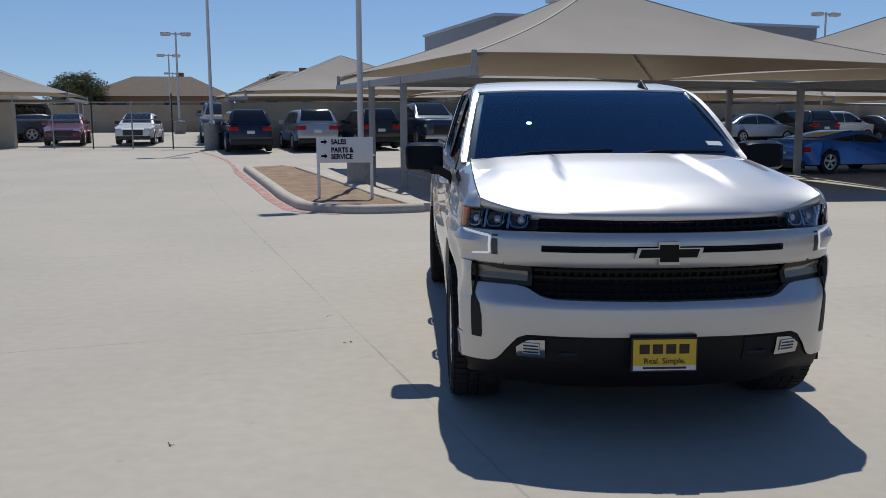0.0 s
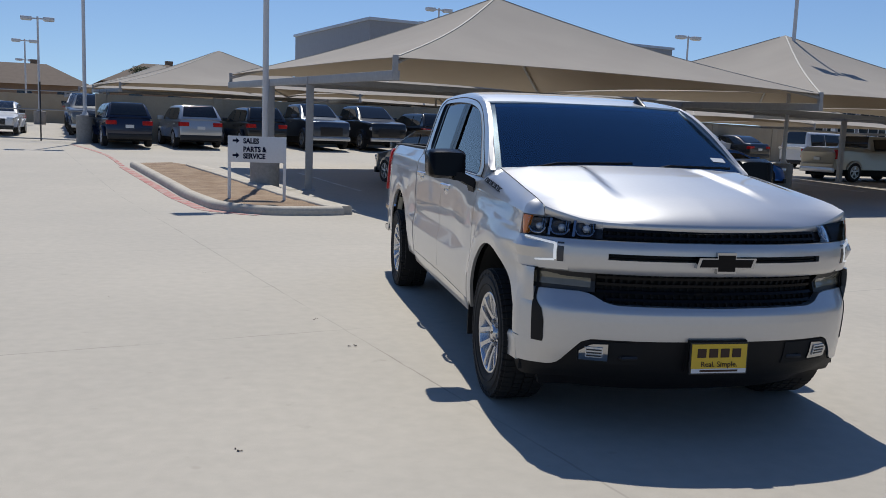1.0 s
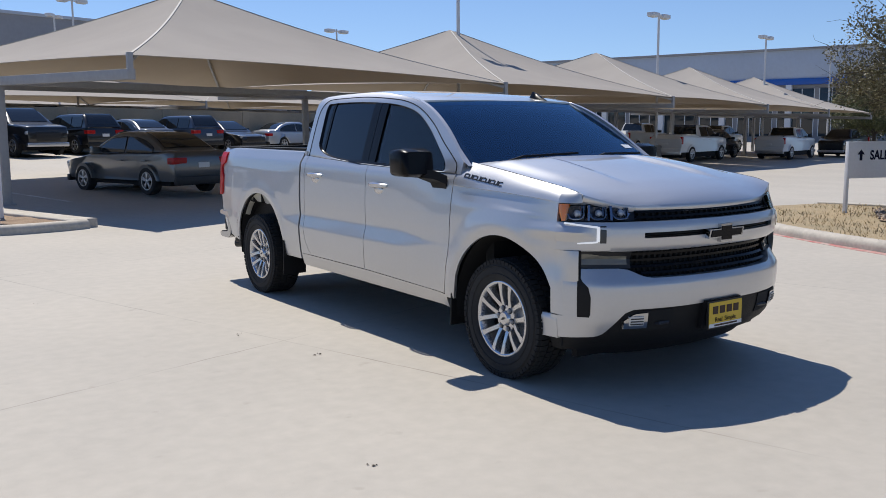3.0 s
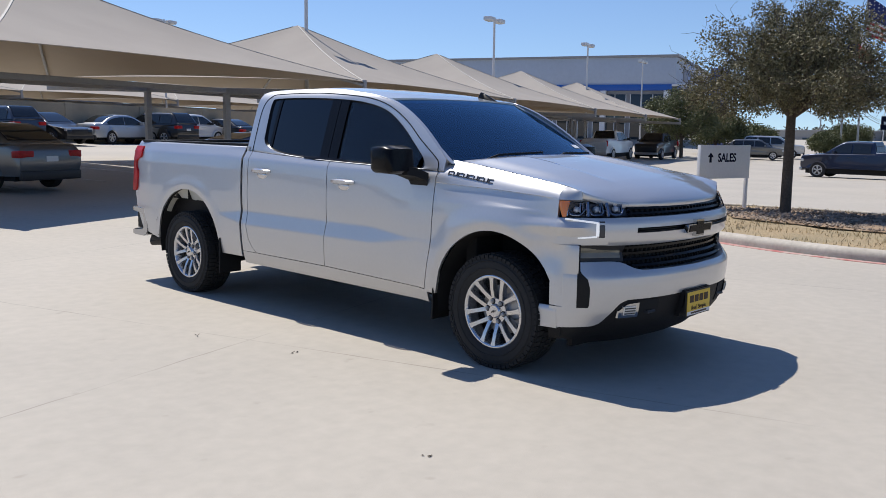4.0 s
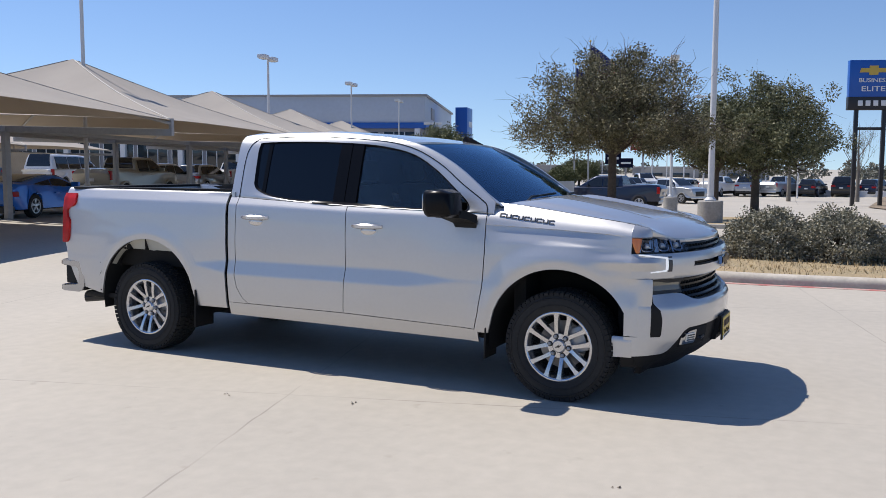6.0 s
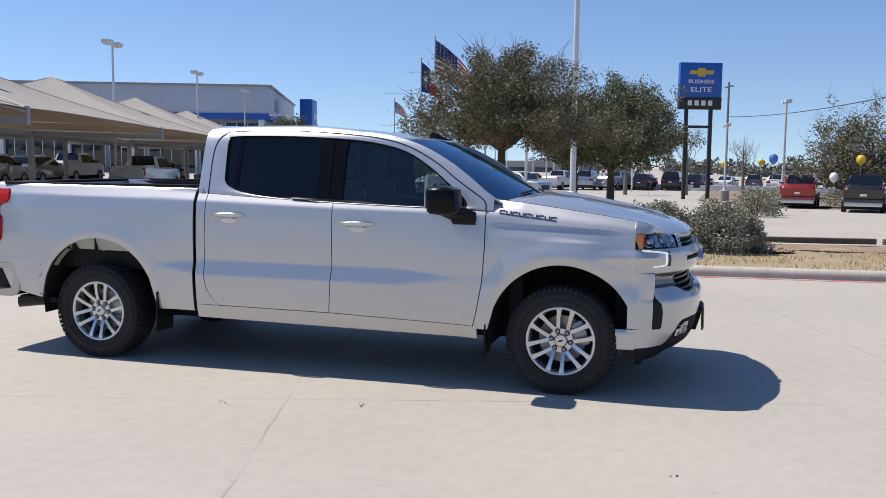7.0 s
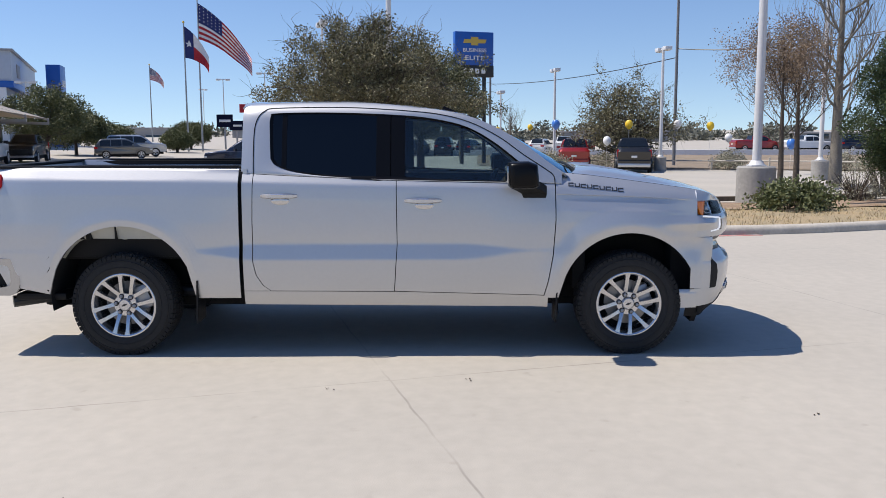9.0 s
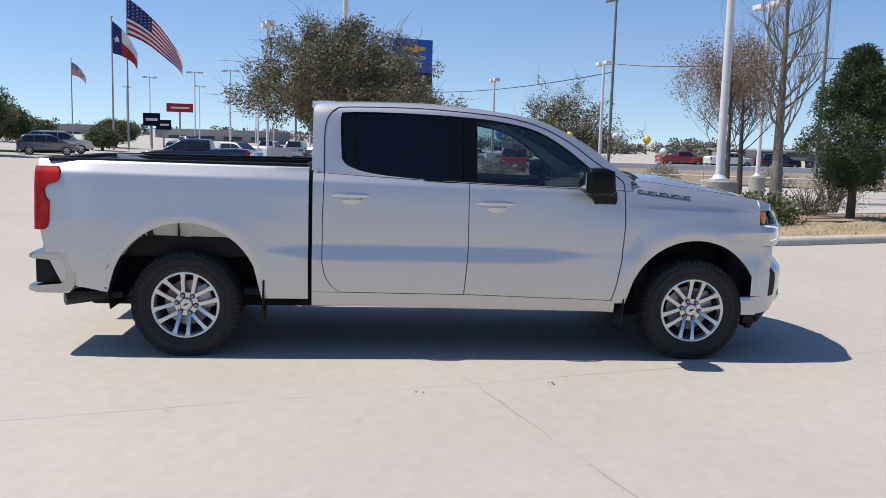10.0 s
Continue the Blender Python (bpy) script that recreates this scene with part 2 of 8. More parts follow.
seep = ft.nodes.new("ShaderNodeBsdfTranslucent")
seep.inputs["Color"].default_value = (0.50, 0.40, 0.26, 1)
both = ft.nodes.new("ShaderNodeMixShader")
both.inputs[0].default_value = 0.30
ft.links.new(ft.nodes["Principled BSDF"].outputs[0], both.inputs[1])
ft.links.new(seep.outputs[0], both.inputs[2])
ft.links.new(both.outputs[0], ft.nodes["Material Output"].inputs[0])
M_SEAMCLOTH = mat("pale_seam_tape", (0.58, 0.55, 0.49), 0.9, var=0.05, scale=30)
M_STEEL = mat("grey_painted_steel", (0.33, 0.33, 0.33), 0.5, var=0.06, scale=10)
M_WALL = mat("tan_block_wall", (0.42, 0.34, 0.235), 0.9, var=0.05, scale=15, second=(0.38, 0.305, 0.21), mix_scale=1.2, bump=0.15, bscale=90)
M_POLE = mat("white_painted_pole", (0.62, 0.62, 0.62), 0.45, var=0.04, scale=12)
M_POLEBASE = mat("pole_base_concrete", (0.34, 0.325, 0.30), 0.85, var=0.1, scale=14, bump=0.2, second=(0.28, 0.27, 0.25), mix_scale=3)
M_LAMPHEAD = mat("lamp_head_white", (0.66, 0.66, 0.66), 0.4, var=0.03)
M_LENS = mat("lamp_lens", (0.55, 0.55, 0.52), 0.2)
M_SIGNWHITE = mat("sign_white", (0.70, 0.71, 0.72), 0.4, var=0.03, scale=20)
M_NAVY = mat("sign_navy", (0.008, 0.011, 0.03), 0.8, spec=0.1)
M_BLDG = mat("cladding_blue_grey", (0.45, 0.51, 0.60), 0.55, var=0.03, scale=3, second=(0.42, 0.475, 0.56), mix_scale=0.15)
M_BLDGDARK = mat("cladding_grey", (0.30, 0.30, 0.31), 0.6, var=0.03, scale=3)
M_BLUE = mat("sign_blue", (0.01, 0.10, 0.42), 0.35, var=0.04, scale=2)
M_GOLD = mat("sign_gold", (0.60, 0.40, 0.06), 0.35)
M_WHITE = mat("white_paint", (0.75, 0.75, 0.74), 0.45, var=0.03, scale=6)
M_DARKGLASS = mat("shopfront_glass", (0.02, 0.03, 0.035), 0.05, spec=0.7)
M_BLACKSTEEL = mat("black_steel", (0.02, 0.02, 0.022), 0.45)
M_GALV = mat("galvanised_tube", (0.36, 0.37, 0.37), 0.45, metal=0.6, var=0.08, scale=20)
M_BARK = mat("grey_bark", (0.10, 0.08, 0.062), 0.95, var=0.25, scale=30, bump=0.8, bscale=40)
M_BARKPALE = mat("pale_bark", (0.20, 0.18, 0.15), 0.95, var=0.2, scale=20, bump=0.6, bscale=40)
M_BRICK = mat("brown_house_brick", (0.26, 0.17, 0.11), 0.9, var=0.1, scale=10)
M_ROOFING = mat("brown_shingle", (0.15, 0.115, 0.09), 0.9, var=0.12, scale=12)


def leaf(name, a, b):
    m = mat(name, a, 0.6, spec=0.35)
    t = m.node_tree
    g = t.nodes.new("ShaderNodeNewGeometry")
    mx = t.nodes.new("ShaderNodeMix")
    mx.data_type = "RGBA"
    mx.inputs["A"].default_value, mx.inputs["B"].default_value = (*a, 1), (*b, 1)
    t.links.new(g.outputs["Random Per Island"], mx.inputs["Factor"])
    t.links.new(mx.outputs["Result"], t.nodes["Principled BSDF"].inputs["Base Color"])
    return m


M_OAK = leaf("oak_leaf", (0.060, 0.058, 0.026), (0.26, 0.235, 0.13))
M_OAKDEEP = leaf("deep_oak_leaf", (0.045, 0.052, 0.022), (0.21, 0.21, 0.105))
M_OAKGREEN = leaf("green_leaf", (0.06, 0.075, 0.028), (0.16, 0.165, 0.07))
# skyline leaves are greyed, with distance haze put into their colour
M_WOODS = leaf("hazed_far_leaf", (0.10, 0.105, 0.08), (0.19, 0.19, 0.15))
M_CEDAR = leaf("cedar_leaf", (0.022, 0.042, 0.015), (0.085, 0.115, 0.040))
M_BROWNLEAF = leaf("brown_leaf", (0.14, 0.10, 0.07), (0.30, 0.215, 0.14))
M_SHRUB = leaf("shrub_leaf", (0.07, 0.09, 0.03), (0.17, 0.18, 0.08))
M_HEDGE = leaf("grey_hedge_leaf", (0.12, 0.115, 0.075), (0.42, 0.40, 0.30))

# ---- ground ----
U = Vector((0.950, 0.311, 0.0))
V = Vector((-0.262, 0.965, 0.0))


def gz(x, y):
    """Height of the paving."""
    return 0.03 * min(max(y - 14, 0), 36) - 0.02 * min(max(x - 6, 0), 54)


def ground():
    xs = [-900, -300, -120, -60, -30, -15, 0, 3, 6, 9, 12, 18, 24, 30, 40, 50, 60, 90, 150, 400, 1200]
    ys = [-900, -300, -100, -40, -20, -10, 0, 5, 10, 14, 18, 22, 26, 32, 38, 44, 50, 70, 120, 300, 1200]
    bm = bmesh.new()
    g = [[bm.verts.new((x, y, gz(x, y))) for x in xs] for y in ys]
    for i in range(len(ys) - 1):
        for j in range(len(xs) - 1):
            bm.faces.new((g[i][j], g[i][j + 1], g[i + 1][j + 1], g[i + 1][j]))
    return tagged(link(bm, "ground", M_PAVE, smooth=True), "pale concrete car park paving with thin sawn joints and stains", "paving", kind="structure")


def band(name, line, half, low, high, material, label, category, kind="structure", rnd=0.03):
    """A kerb-like strip along a line of (x, y), from low to high above the paving."""
    bm = bmesh.new()
    pts = [Vector((p[0], p[1])) for p in line]
    bend = [(rnd * (1 - math.cos(a)), rnd * (1 - math.sin(a))) for a in (0, 0.4, 0.8, 1.2, 1.57)]
    prof = [(-half, low)] + [(-half + i, high - d) for i, d in bend] + [(half - i, high - d) for i, d in bend[::-1]] + [(half, low)]
    rings = []
    for i, p in enumerate(pts):
        d = (pts[min(i + 1, len(pts) - 1)] - pts[max(i - 1, 0)]).normalized()
        n = Vector((-d.y, d.x))
        rings.append([bm.verts.new((p.x + n.x * a, p.y + n.y * a, gz(p.x, p.y) + z)) for a, z in prof])
    for r0, r1 in zip(rings, rings[1:]):
        for k in range(len(prof) - 1):
            bm.faces.new((r0[k], r0[k + 1], r1[k + 1], r1[k]))
    bm.faces.new(rings[0])
    bm.faces.new(rings[-1])
    return tagged(link(bm, name, material), label, category, kind=kind)


def patch(name, outline, high, material, label, category, jitter=0.0, fine=0.5):
    """A filled bed above the paving, cut into small cells so that it can be uneven."""
    bm = bmesh.new()
    vs = [bm.verts.new((x, y, 0)) for x, y in outline]
    bm.faces.new(vs)
    lo = Vector((min(p[0] for p in outline), min(p[1] for p in outline)))
    hi = Vector((max(p[0] for p in outline), max(p[1] for p in outline)))
    for axis in (0, 1):
        c = lo[axis] + fine
        while c < hi[axis]:
            co, no = [0, 0, 0], [0, 0, 0]
            co[axis], no[axis] = c, 1
            bmesh.ops.bisect_plane(bm, geom=bm.verts[:] + bm.edges[:] + bm.faces[:], plane_co=co, plane_no=no)
            c += fine
    for v in bm.verts:
        edge = v.is_boundary
        v.co.z = gz(v.co.x, v.co.y) + high + (0 if edge else jitter * noise.noise(v.co * 1.7) + jitter * 0.5 * noise.noise(v.co * 5))
    return tagged(link(bm, name, material), label, category, kind="structure")


ground()

# ---- kerbed island beside the canopies ----
ISLE = spline([(-5.95, 21.6), (-4.55, 16.6), (-3.45, 12.6), (-3.0, 11.35), (-2.3, 10.72), (-1.5, 10.72), (-0.95, 10.9)], 8)
ISLE_BACK = [(-0.95, 10.9), (-2.0, 14.45), (-2.95, 17.3), (-4.3, 21.2), (-5.0, 22.2), (-5.95, 21.6)]
patch("island_bed", [tuple(p) for p in ISLE] + ISLE_BACK[1:-1], 0.11, M_MULCH, "bare brown mulch bed of a kerbed island", "planting bed", 0.03, 0.4)
band("kerb_1", ISLE, 0.13, -0.1, 0.15, M_KERB, "worn concrete kerb with faded red paint", "kerb", rnd=0.085)
band("sidewalk_strip", spline(ISLE_BACK[:4], 6), 0.22, -0.1, 0.15, M_KERB, "pale concrete strip along the island", "pavement")
band("red_kerb_line", spline([(-6.25, 21.4), (-4.85, 16.5), (-3.72, 12.5), (-3.25, 11.2), (-2.4, 10.5)], 8), 0.11, -0.02, 0.006, M_REDPAINT, "faded red fire lane line on the paving", "paint line", rnd=0.002)
band("red_lane_line", spline([(-9.6, 31.5), (-7.6, 26.5), (-6.3, 21.7)], 8), 0.07, -0.02, 0.006, M_REDPAINT, "faded red fire lane line on the paving", "paint line", rnd=0.002)

# ---- planted verge on the far side ----
VERGE = spline([(10.6, 6.3), (8.9, 5.2), (7.5, 3.9), (6.55, 1.7), (6.25, 0.0), (6.42, -1.8), (6.72, -4.1), (7.45, -6.1), (8.3, -8.2), (10.2, -12.4), (12.4, -17.0), (16, -24), (22, -34)], 6)
VERGE_BACK = [(30.0, -34.0), (20.5, -22.0), (15.8, -13.0), (14.0, -9.3), (12.5, -5.2), (11.9, -1.7), (13.2, 1.4), (13.1, 4.0), (12.4, 6.2)]
patch("verge_bed", [tuple(p) for p in VERGE] + VERGE_BACK, 0.12, M_DRYGRASS, "dry straw-coloured grass verge", "grass", 0.04, 0.5)
band("kerb_2", VERGE, 0.13, -0.1, 0.14, M_KERB, "pale concrete kerb of the grass verge", "kerb", rnd=0.085)
band("kerb_3", spline(VERGE_BACK, 6), 0.09, -0.1, 0.16, M_KERB, "pale concrete kerb behind the grass verge", "kerb")
band("red_verge_line", spline([(7.2, 3.7), (6.3, 1.6), (6.02, 0.0), (6.18, -1.8), (6.4, -3.6)], 8), 0.07, -0.02, 0.006, M_REDPAINT, "faded red fire lane line on the paving", "paint line", rnd=0.002)
patch("gravel_bed", [(11.6, 4.6), (9.3, 3.2), (8.75, 1.0), (9.0, -1.0), (9.6, -2.6), (11.6, -2.2), (12.6, 1.4), (12.6, 3.8)], 0.15, M_MULCH, "brown mulch and stone bed round a tree", "planting bed", 0.05, 0.3)


patch("mulch_bed", [(12.2, -2.6), (10.4, -2.4), (10.3, -4.6), (10.9, -7.0), (11.9, -9.6), (13.6, -9.3), (12.6, -5.4)], 0.135, M_MULCH, "brown mulch bed behind the grass verge", "planting bed", 0.05, 0.4)
for a, b in (((12.25, -2.2), (12.55, -4.4)), ((12.6, -4.55), (12.95, -6.5)), ((13.05, -6.7), (13.7, -8.9))):
    d = Vector((b[0] - a[0], b[1] - a[1], 0))
    e = bmesh.new()
    box(e, (0, -0.07, 0.02), (d.length, 0.07, 0.26), 0.02, Matrix.Translation((*a, gz(*a))) @ Matrix.Rotation(math.atan2(d.y, d.x), 4, "Z"))
    tagged(link(e, "timber_edging", mat("weathered_sleeper", (0.12, 0.095, 0.07), 0.9, var=0.25, scale=14, bump=0.5)), "dark weathered timber sleeper edging a bed", "edging", kind="structure")


patch("island_grass", [(22.6, 2.3), (23.2, 4.6), (30.5, 6.2), (31.0, 1.6), (24.5, 1.2)], 0.10, M_DRYGRASS, "dry grass island round a lamp post", "grass", 0.03, 0.8)
band("kerb_4", spline([(30.5, 6.2), (23.2, 4.6), (22.6, 2.3), (24.5, 1.2), (31.0, 1.6)], 5), 0.09, -0.1, 0.14, M_KERB, "pale concrete kerb of a small grass island", "kerb")


def in_poly(x, y, poly):
    hit = False
    for (x0, y0), (x1, y1) in zip(poly, poly[1:] + poly[:1]):
        if (y0 > y) != (y1 > y) and x < (x1 - x0) * (y - y0) / (y1 - y0) + x0:
            hit = not hit
    return hit


GRAVEL = [(11.6, 4.6), (9.3, 3.2), (8.75, 1.0), (9.0, -1.0), (9.6, -2.6), (11.6, -2.2), (12.6, 1.4), (12.6, 3.8)]
BED = [(12.2, -2.6), (10.4, -2.4), (10.3, -4.6), (10.9, -7.0), (11.9, -9.6), (13.6, -9.3), (12.6, -5.4)]
M_STRAW = leaf("straw_blade", (0.30, 0.225, 0.12), (0.56, 0.45, 0.26))
M_CHIP = mat("mulch_chip", (0.16, 0.115, 0.08), 0.95, var=0.3, scale=20, second=(0.36, 0.30, 0.24), mix_scale=6.0)
rng = random.Random(77)
turf = [(p[0], p[1]) for p in VERGE] + VERGE_BACK
bm = bmesh.new()
for _ in range(15000):
    x, y = rng.uniform(6.3, 14.5), rng.uniform(-13, 5.8)
    if not in_poly(x, y, turf) or in_poly(x, y, GRAVEL) or in_poly(x, y, BED) or noise.noise(Vector((x * 0.9, y * 0.9, 3))) < -0.22:
        continue
    h, a, l = rng.uniform(0.03, 0.085), rng.uniform(0, 6.28), rng.uniform(0.0, 0.07)
    b = Vector((x, y, gz(x, y) + 0.125))
    w = Vector((math.cos(a), math.sin(a), 0)) * 0.008
    bm.faces.new([bm.verts.new(b - w), bm.verts.new(b + w), bm.verts.new(b + Vector((math.sin(a) * l, math.cos(a) * l, h)))])
tagged(link(bm, "grass", M_STRAW, smooth=False), "short dry straw-coloured grass on the verge", "grass", kind="stuff")
bm = bmesh.new()
for _ in range(2600):
    x, y = rng.uniform(8.7, 12.6), rng.uniform(-2.6, 4.6)
    if not in_poly(x, y, GRAVEL):
        continue
    r = rng.uniform(0.015, 0.045)
    c = Vector((x, y, gz(x, y) + 0.165))
    q = [bm.verts.new(c + Vector((r * d[0] * rng.uniform(0.6, 1.4), r * d[1] * rng.uniform(0.6, 1.4), r * d[2] * rng.uniform(0.5, 1.0)))) for d in ((1, 0, 0), (0, 1, 0), (-1, 0, 0), (0, -1, 0), (0, 0, 1), (0, 0, -1))]
    for i in range(4):
        bm.faces.new((q[i], q[(i + 1) % 4], q[4]))
        bm.faces.new((q[(i + 1) % 4], q[i], q[5]))
tagged(link(bm, "mulch", M_CHIP, smooth=False), "loose brown mulch and pale stones round a tree", "mulch", kind="stuff")
bm = bmesh.new()
for x0, y0, n in ((-1.68, 1.2, 4), (-1.88, 2.13, 4), (-2.41, -0.83, 4), (-3.6, 3.1, 2), (-2.9, 4.4, 2)):
    for _ in range(n):
        c = Vector((x0 + rng.gauss(0, 0.025), y0 + rng.gauss(0, 0.02), gz(x0, y0) + 0.004))
        r, a = rng.uniform(0.005, 0.014), rng.uniform(0, 6.28)
        d = Vector((math.cos(a), math.sin(a), 0))
        e = Vector((-d.y, d.x, 0))
        q = [bm.verts.new(c + v) for v in (d * r, e * r * 0.5, -d * r, -e * r * 0.5, Vector((0, 0, r * 0.5)))]
        for i in range(4):
            bm.faces.new((q[i], q[(i + 1) % 4], q[4]))
tagged(link(bm, "leaf_litter", M_BARK, smooth=False), "scraps of dead leaf and grit on the paving", "litter", kind="stuff")

# ---- steel beams and cloth canopies ----
DEPTH, PITCH = 12.9, 11.75
ROW1 = Vector((0.02, 11.3, 0))


def cloth(p, q, r, s, apex, scallop=0.45, n=14):
    """Four-sided canopy: hips from the corners to the apex, its edges drawn in between the corners."""
    bm = bmesh.new()
    corners = [p, q, r, s]
    mid = (p + q + r + s) / 4
    rows = 9
    for i in range(4):
        a, b = corners[i], corners[(i + 1) % 4]
        grid = []
        for k in range(rows + 1):
            w = k / rows
            line = []
            for j in range(n + 1):
                t = j / n
                e = a.lerp(b, t)
                bow = 4 * t * (1 - t)
                inward = Vector((mid.x - e.x, mid.y - e.y, 0)).normalized()
                e = e + inward * scallop * bow + Vector((0, 0, 0.10 * bow))
                x = e.lerp(apex, w)
                x.z -= 0.17 * math.sin(math.pi * w)
                x.z -= 0.10 * bow * math.sin(math.pi * w)
                line.append(x)
            grid.append(line)
        vs = [[bm.verts.new(x) for x in g] for g in grid]
        for k in range(rows):
            for j in range(n):
                try:
                    bm.faces.new((vs[k][j], vs[k][j + 1], vs[k + 1][j + 1], vs[k + 1][j]))
                except ValueError:
                    pass
    bmesh.ops.remove_doubles(bm, verts=bm.verts, dist=0.002)
    bmesh.ops.recalc_face_normals(bm, faces=bm.faces)
    bmesh.ops.solidify(bm, geom=bm.faces[:], thickness=0.012)
    return bm


def canopy(base, pitch, depth, up, rise, columns=True, first=True):
    """One cloth canopy with its beams, columns and hip tubes."""
    top = thing("shade_canopy", "tan shade cloth canopy stretched to a peak over grey steel beams", "canopy", "car park canopies")
    p, q = base.copy(), base + U * pitch
    r, s = q + V * depth, p + V * depth
    for c in (p, q, r, s):
        c.z = gz(c.x, c.y) * 0.7 + up
    mid = (p + q + r + s) / 4
    apex = Vector((mid.x, mid.y, mid.z + rise))
    part("cloth", cloth(p, q, r, s, apex), M_FABRIC, top, "tan woven shade cloth", angle=12)
    for c in (p, q, r, s):
        bm = bmesh.new()
        a = Vector((0, 0, -0.10))
        m1, m2 = c.lerp(apex, 0.35) + Vector((0, 0, -0.24)), c.lerp(apex, 0.7) + Vector((0, 0, -0.24))
        tube(bm, [c + a, m1, m2, apex + Vector((0, 0, -0.12))], 0.045, 8)
        part("hip_tube", bm, M_STEEL, top)
        # stitched seam along the hip, tapering towards the peak
        flat = Vector((apex.x - c.x, apex.y - c.y, 0)).normalized()
        acr = Vector((-flat.y, flat.x, 0))
        bm = bmesh.new()
        rows = []
        for k in range(13):
            w = 0.02 + 0.96 * k / 12
            e = c.lerp(apex, w)
            e.z += 0.012 - 0.17 * math.sin(math.pi * w)
            rows.append([e - acr * 0.022, e + acr * 0.022])
        shell(bm, rows, Vector((0, 0, -0.012)))
        part("seam", bm, M_SEAMCLOTH, top, "pale stitched seam tape")
    sides = ((p, s), (q, r)) if first else ((q, r),)
    for a, b in sides:
        bm = bmesh.new()
        d = (b - a).normalized()
        rot = Matrix.Translation(a) @ d.to_track_quat("Y", "Z").to_matrix().to_4x4()
        box(bm, (-0.075, -0.05, -0.42), (0.075, (b - a).length + 0.05, -0.24), 0.01, rot)
        part("beam", bm, M_STEEL, top)
        for c in (a, b):
            bm = bmesh.new()
            box(bm, (c.x - 0.05, c.y - 0.05, c.z - 0.42), (c.x + 0.05, c.y + 0.05, c.z + 0.04), 0.012)
            part("corner_bracket", bm, M_STEEL, top)
        for f in ((0.385, 0.64) if columns else ()):
            c = a.lerp(b, f)
            z = gz(c.x, c.y)
            bm = bmesh.new()
            box(bm, (c.x - 0.085, c.y - 0.085, z - 0.05), (c.x + 0.085, c.y + 0.085, c.z - 0.24), 0.012)
            box(bm, (c.x - 0.15, c.y - 0.15, z - 0.01), (c.x + 0.15, c.y + 0.15, z + 0.02), 0.004)
            part("column", bm, M_STEEL, top)
    for f in (0.385, 0.64) if columns else ():
        a, b = p.lerp(s, f), q.lerp(r, f)
        d = (b - a).normalized()
        bm = bmesh.new()
        box(bm, (0.09, -0.06, -0.40), ((b - a).length - 0.09, 0.06, -0.26), 0.01, Matrix.Translation(a) @ Matrix.Rotation(math.atan2(d.y, d.x), 4, "Z") @ Matrix.Rotation(-math.asin(d.z), 4, "Y"))
        part("long_beam", bm, M_STEEL, top)
    bm = bmesh.new()
    a, b = p.lerp(s, 0.5), q.lerp(r, 0.5)
    tube(bm, [a + Vector((0, 0, -0.3)), b + Vector((0, 0, -0.3))], 0.05, 8)
    part("tie_tube", bm, M_STEEL, top)
    return top


for n in range(5):
    canopy(ROW1 + U * (PITCH * n), PITCH, DEPTH, 2.86, 2.3, True, n == 0)
# further rows past the wall
for n in range(0, 5):
    canopy(ROW1 + V * 27.5 + U * (PITCH * n - 1.6), PITCH, DEPTH, 2.7, 2.1, True, n == 0)
for n in range(0, 3):
    canopy(ROW1 + V * 45.0 + U * (PITCH * n - 2.0), PITCH, DEPTH, 2.7, 2.1, True, n == 0)
canopy(Vector((-29.8, 38.3, 0)), PITCH, DEPTH, 2.7, 2.2)

# stall lines under the canopies
for n in range(15):
    a = ROW1 + U * (1.2 + n * 2.72) + V * 4.6
    band("stall_line", [tuple((a + V * (k * 1.0)).xy) for k in range(6)], 0.05, -0.02, 0.005, M_WHITELINE, "worn white parking stall line", "paint line", rnd=0.002)


# ---- walls and gate ----
def wall(name, a, b, height, thick=0.2):
    a, b = Vector((*a, 0)), Vector((*b, 0))
    bm = bmesh.new()
    d = (b - a).normalized()
    n = Vector((-d.y, d.x, 0)) * thick / 2
    count = max(2, int((b - a).length / 3))
    rows = []
    for k in range(count + 1):
        p = a.lerp(b, k / count)
        z = gz(p.x, p.y)
        rows.append([bm.verts.new((p + n * s) + Vector((0, 0, z + h))) for s, h in ((-1, -0.2), (-1, height), (1, height), (1, -0.2))])
    for r0, r1 in zip(rows, rows[1:]):
        for k in range(4):
            bm.faces.new((r0[k], r0[(k + 1) % 4], r1[(k + 1) % 4], r1[k]))
    bm.faces.new(rows[0])
    bm.faces.new(rows[-1])
    w = tagged(link(bm, name, M_WALL, smooth=False), "tan rendered block wall round the car park", "wall", kind="structure")
    # cap and shallow pilasters
    L = (b - a).length
    k = 0.0
    while k <= L:
        p = a + d * k
        bm = bmesh.new()
        rot = Matrix.Translation((p.x, p.y, gz(p.x, p.y))) @ Matrix.Rotation(math.atan2(d.y, d.x), 4, "Z")
        box(bm, (-0.2, -thick / 2 - 0.04, -0.1), (0.2, thick / 2 + 0.04, height + 0.03), 0.01, rot)
        part("pilaster", bm, M_WALL, w)
        k += 4.8
    return w


wall("wall_north", (-9.0, 34.2), (36.0, 46.5), 1.95)
wall("wall_gate_side", (-30.0, 35.5), (-18.4, 35.0), 2.0)
wall("wall_far", (-60.0, 66.0), (40.0, 72.0), 2.2)


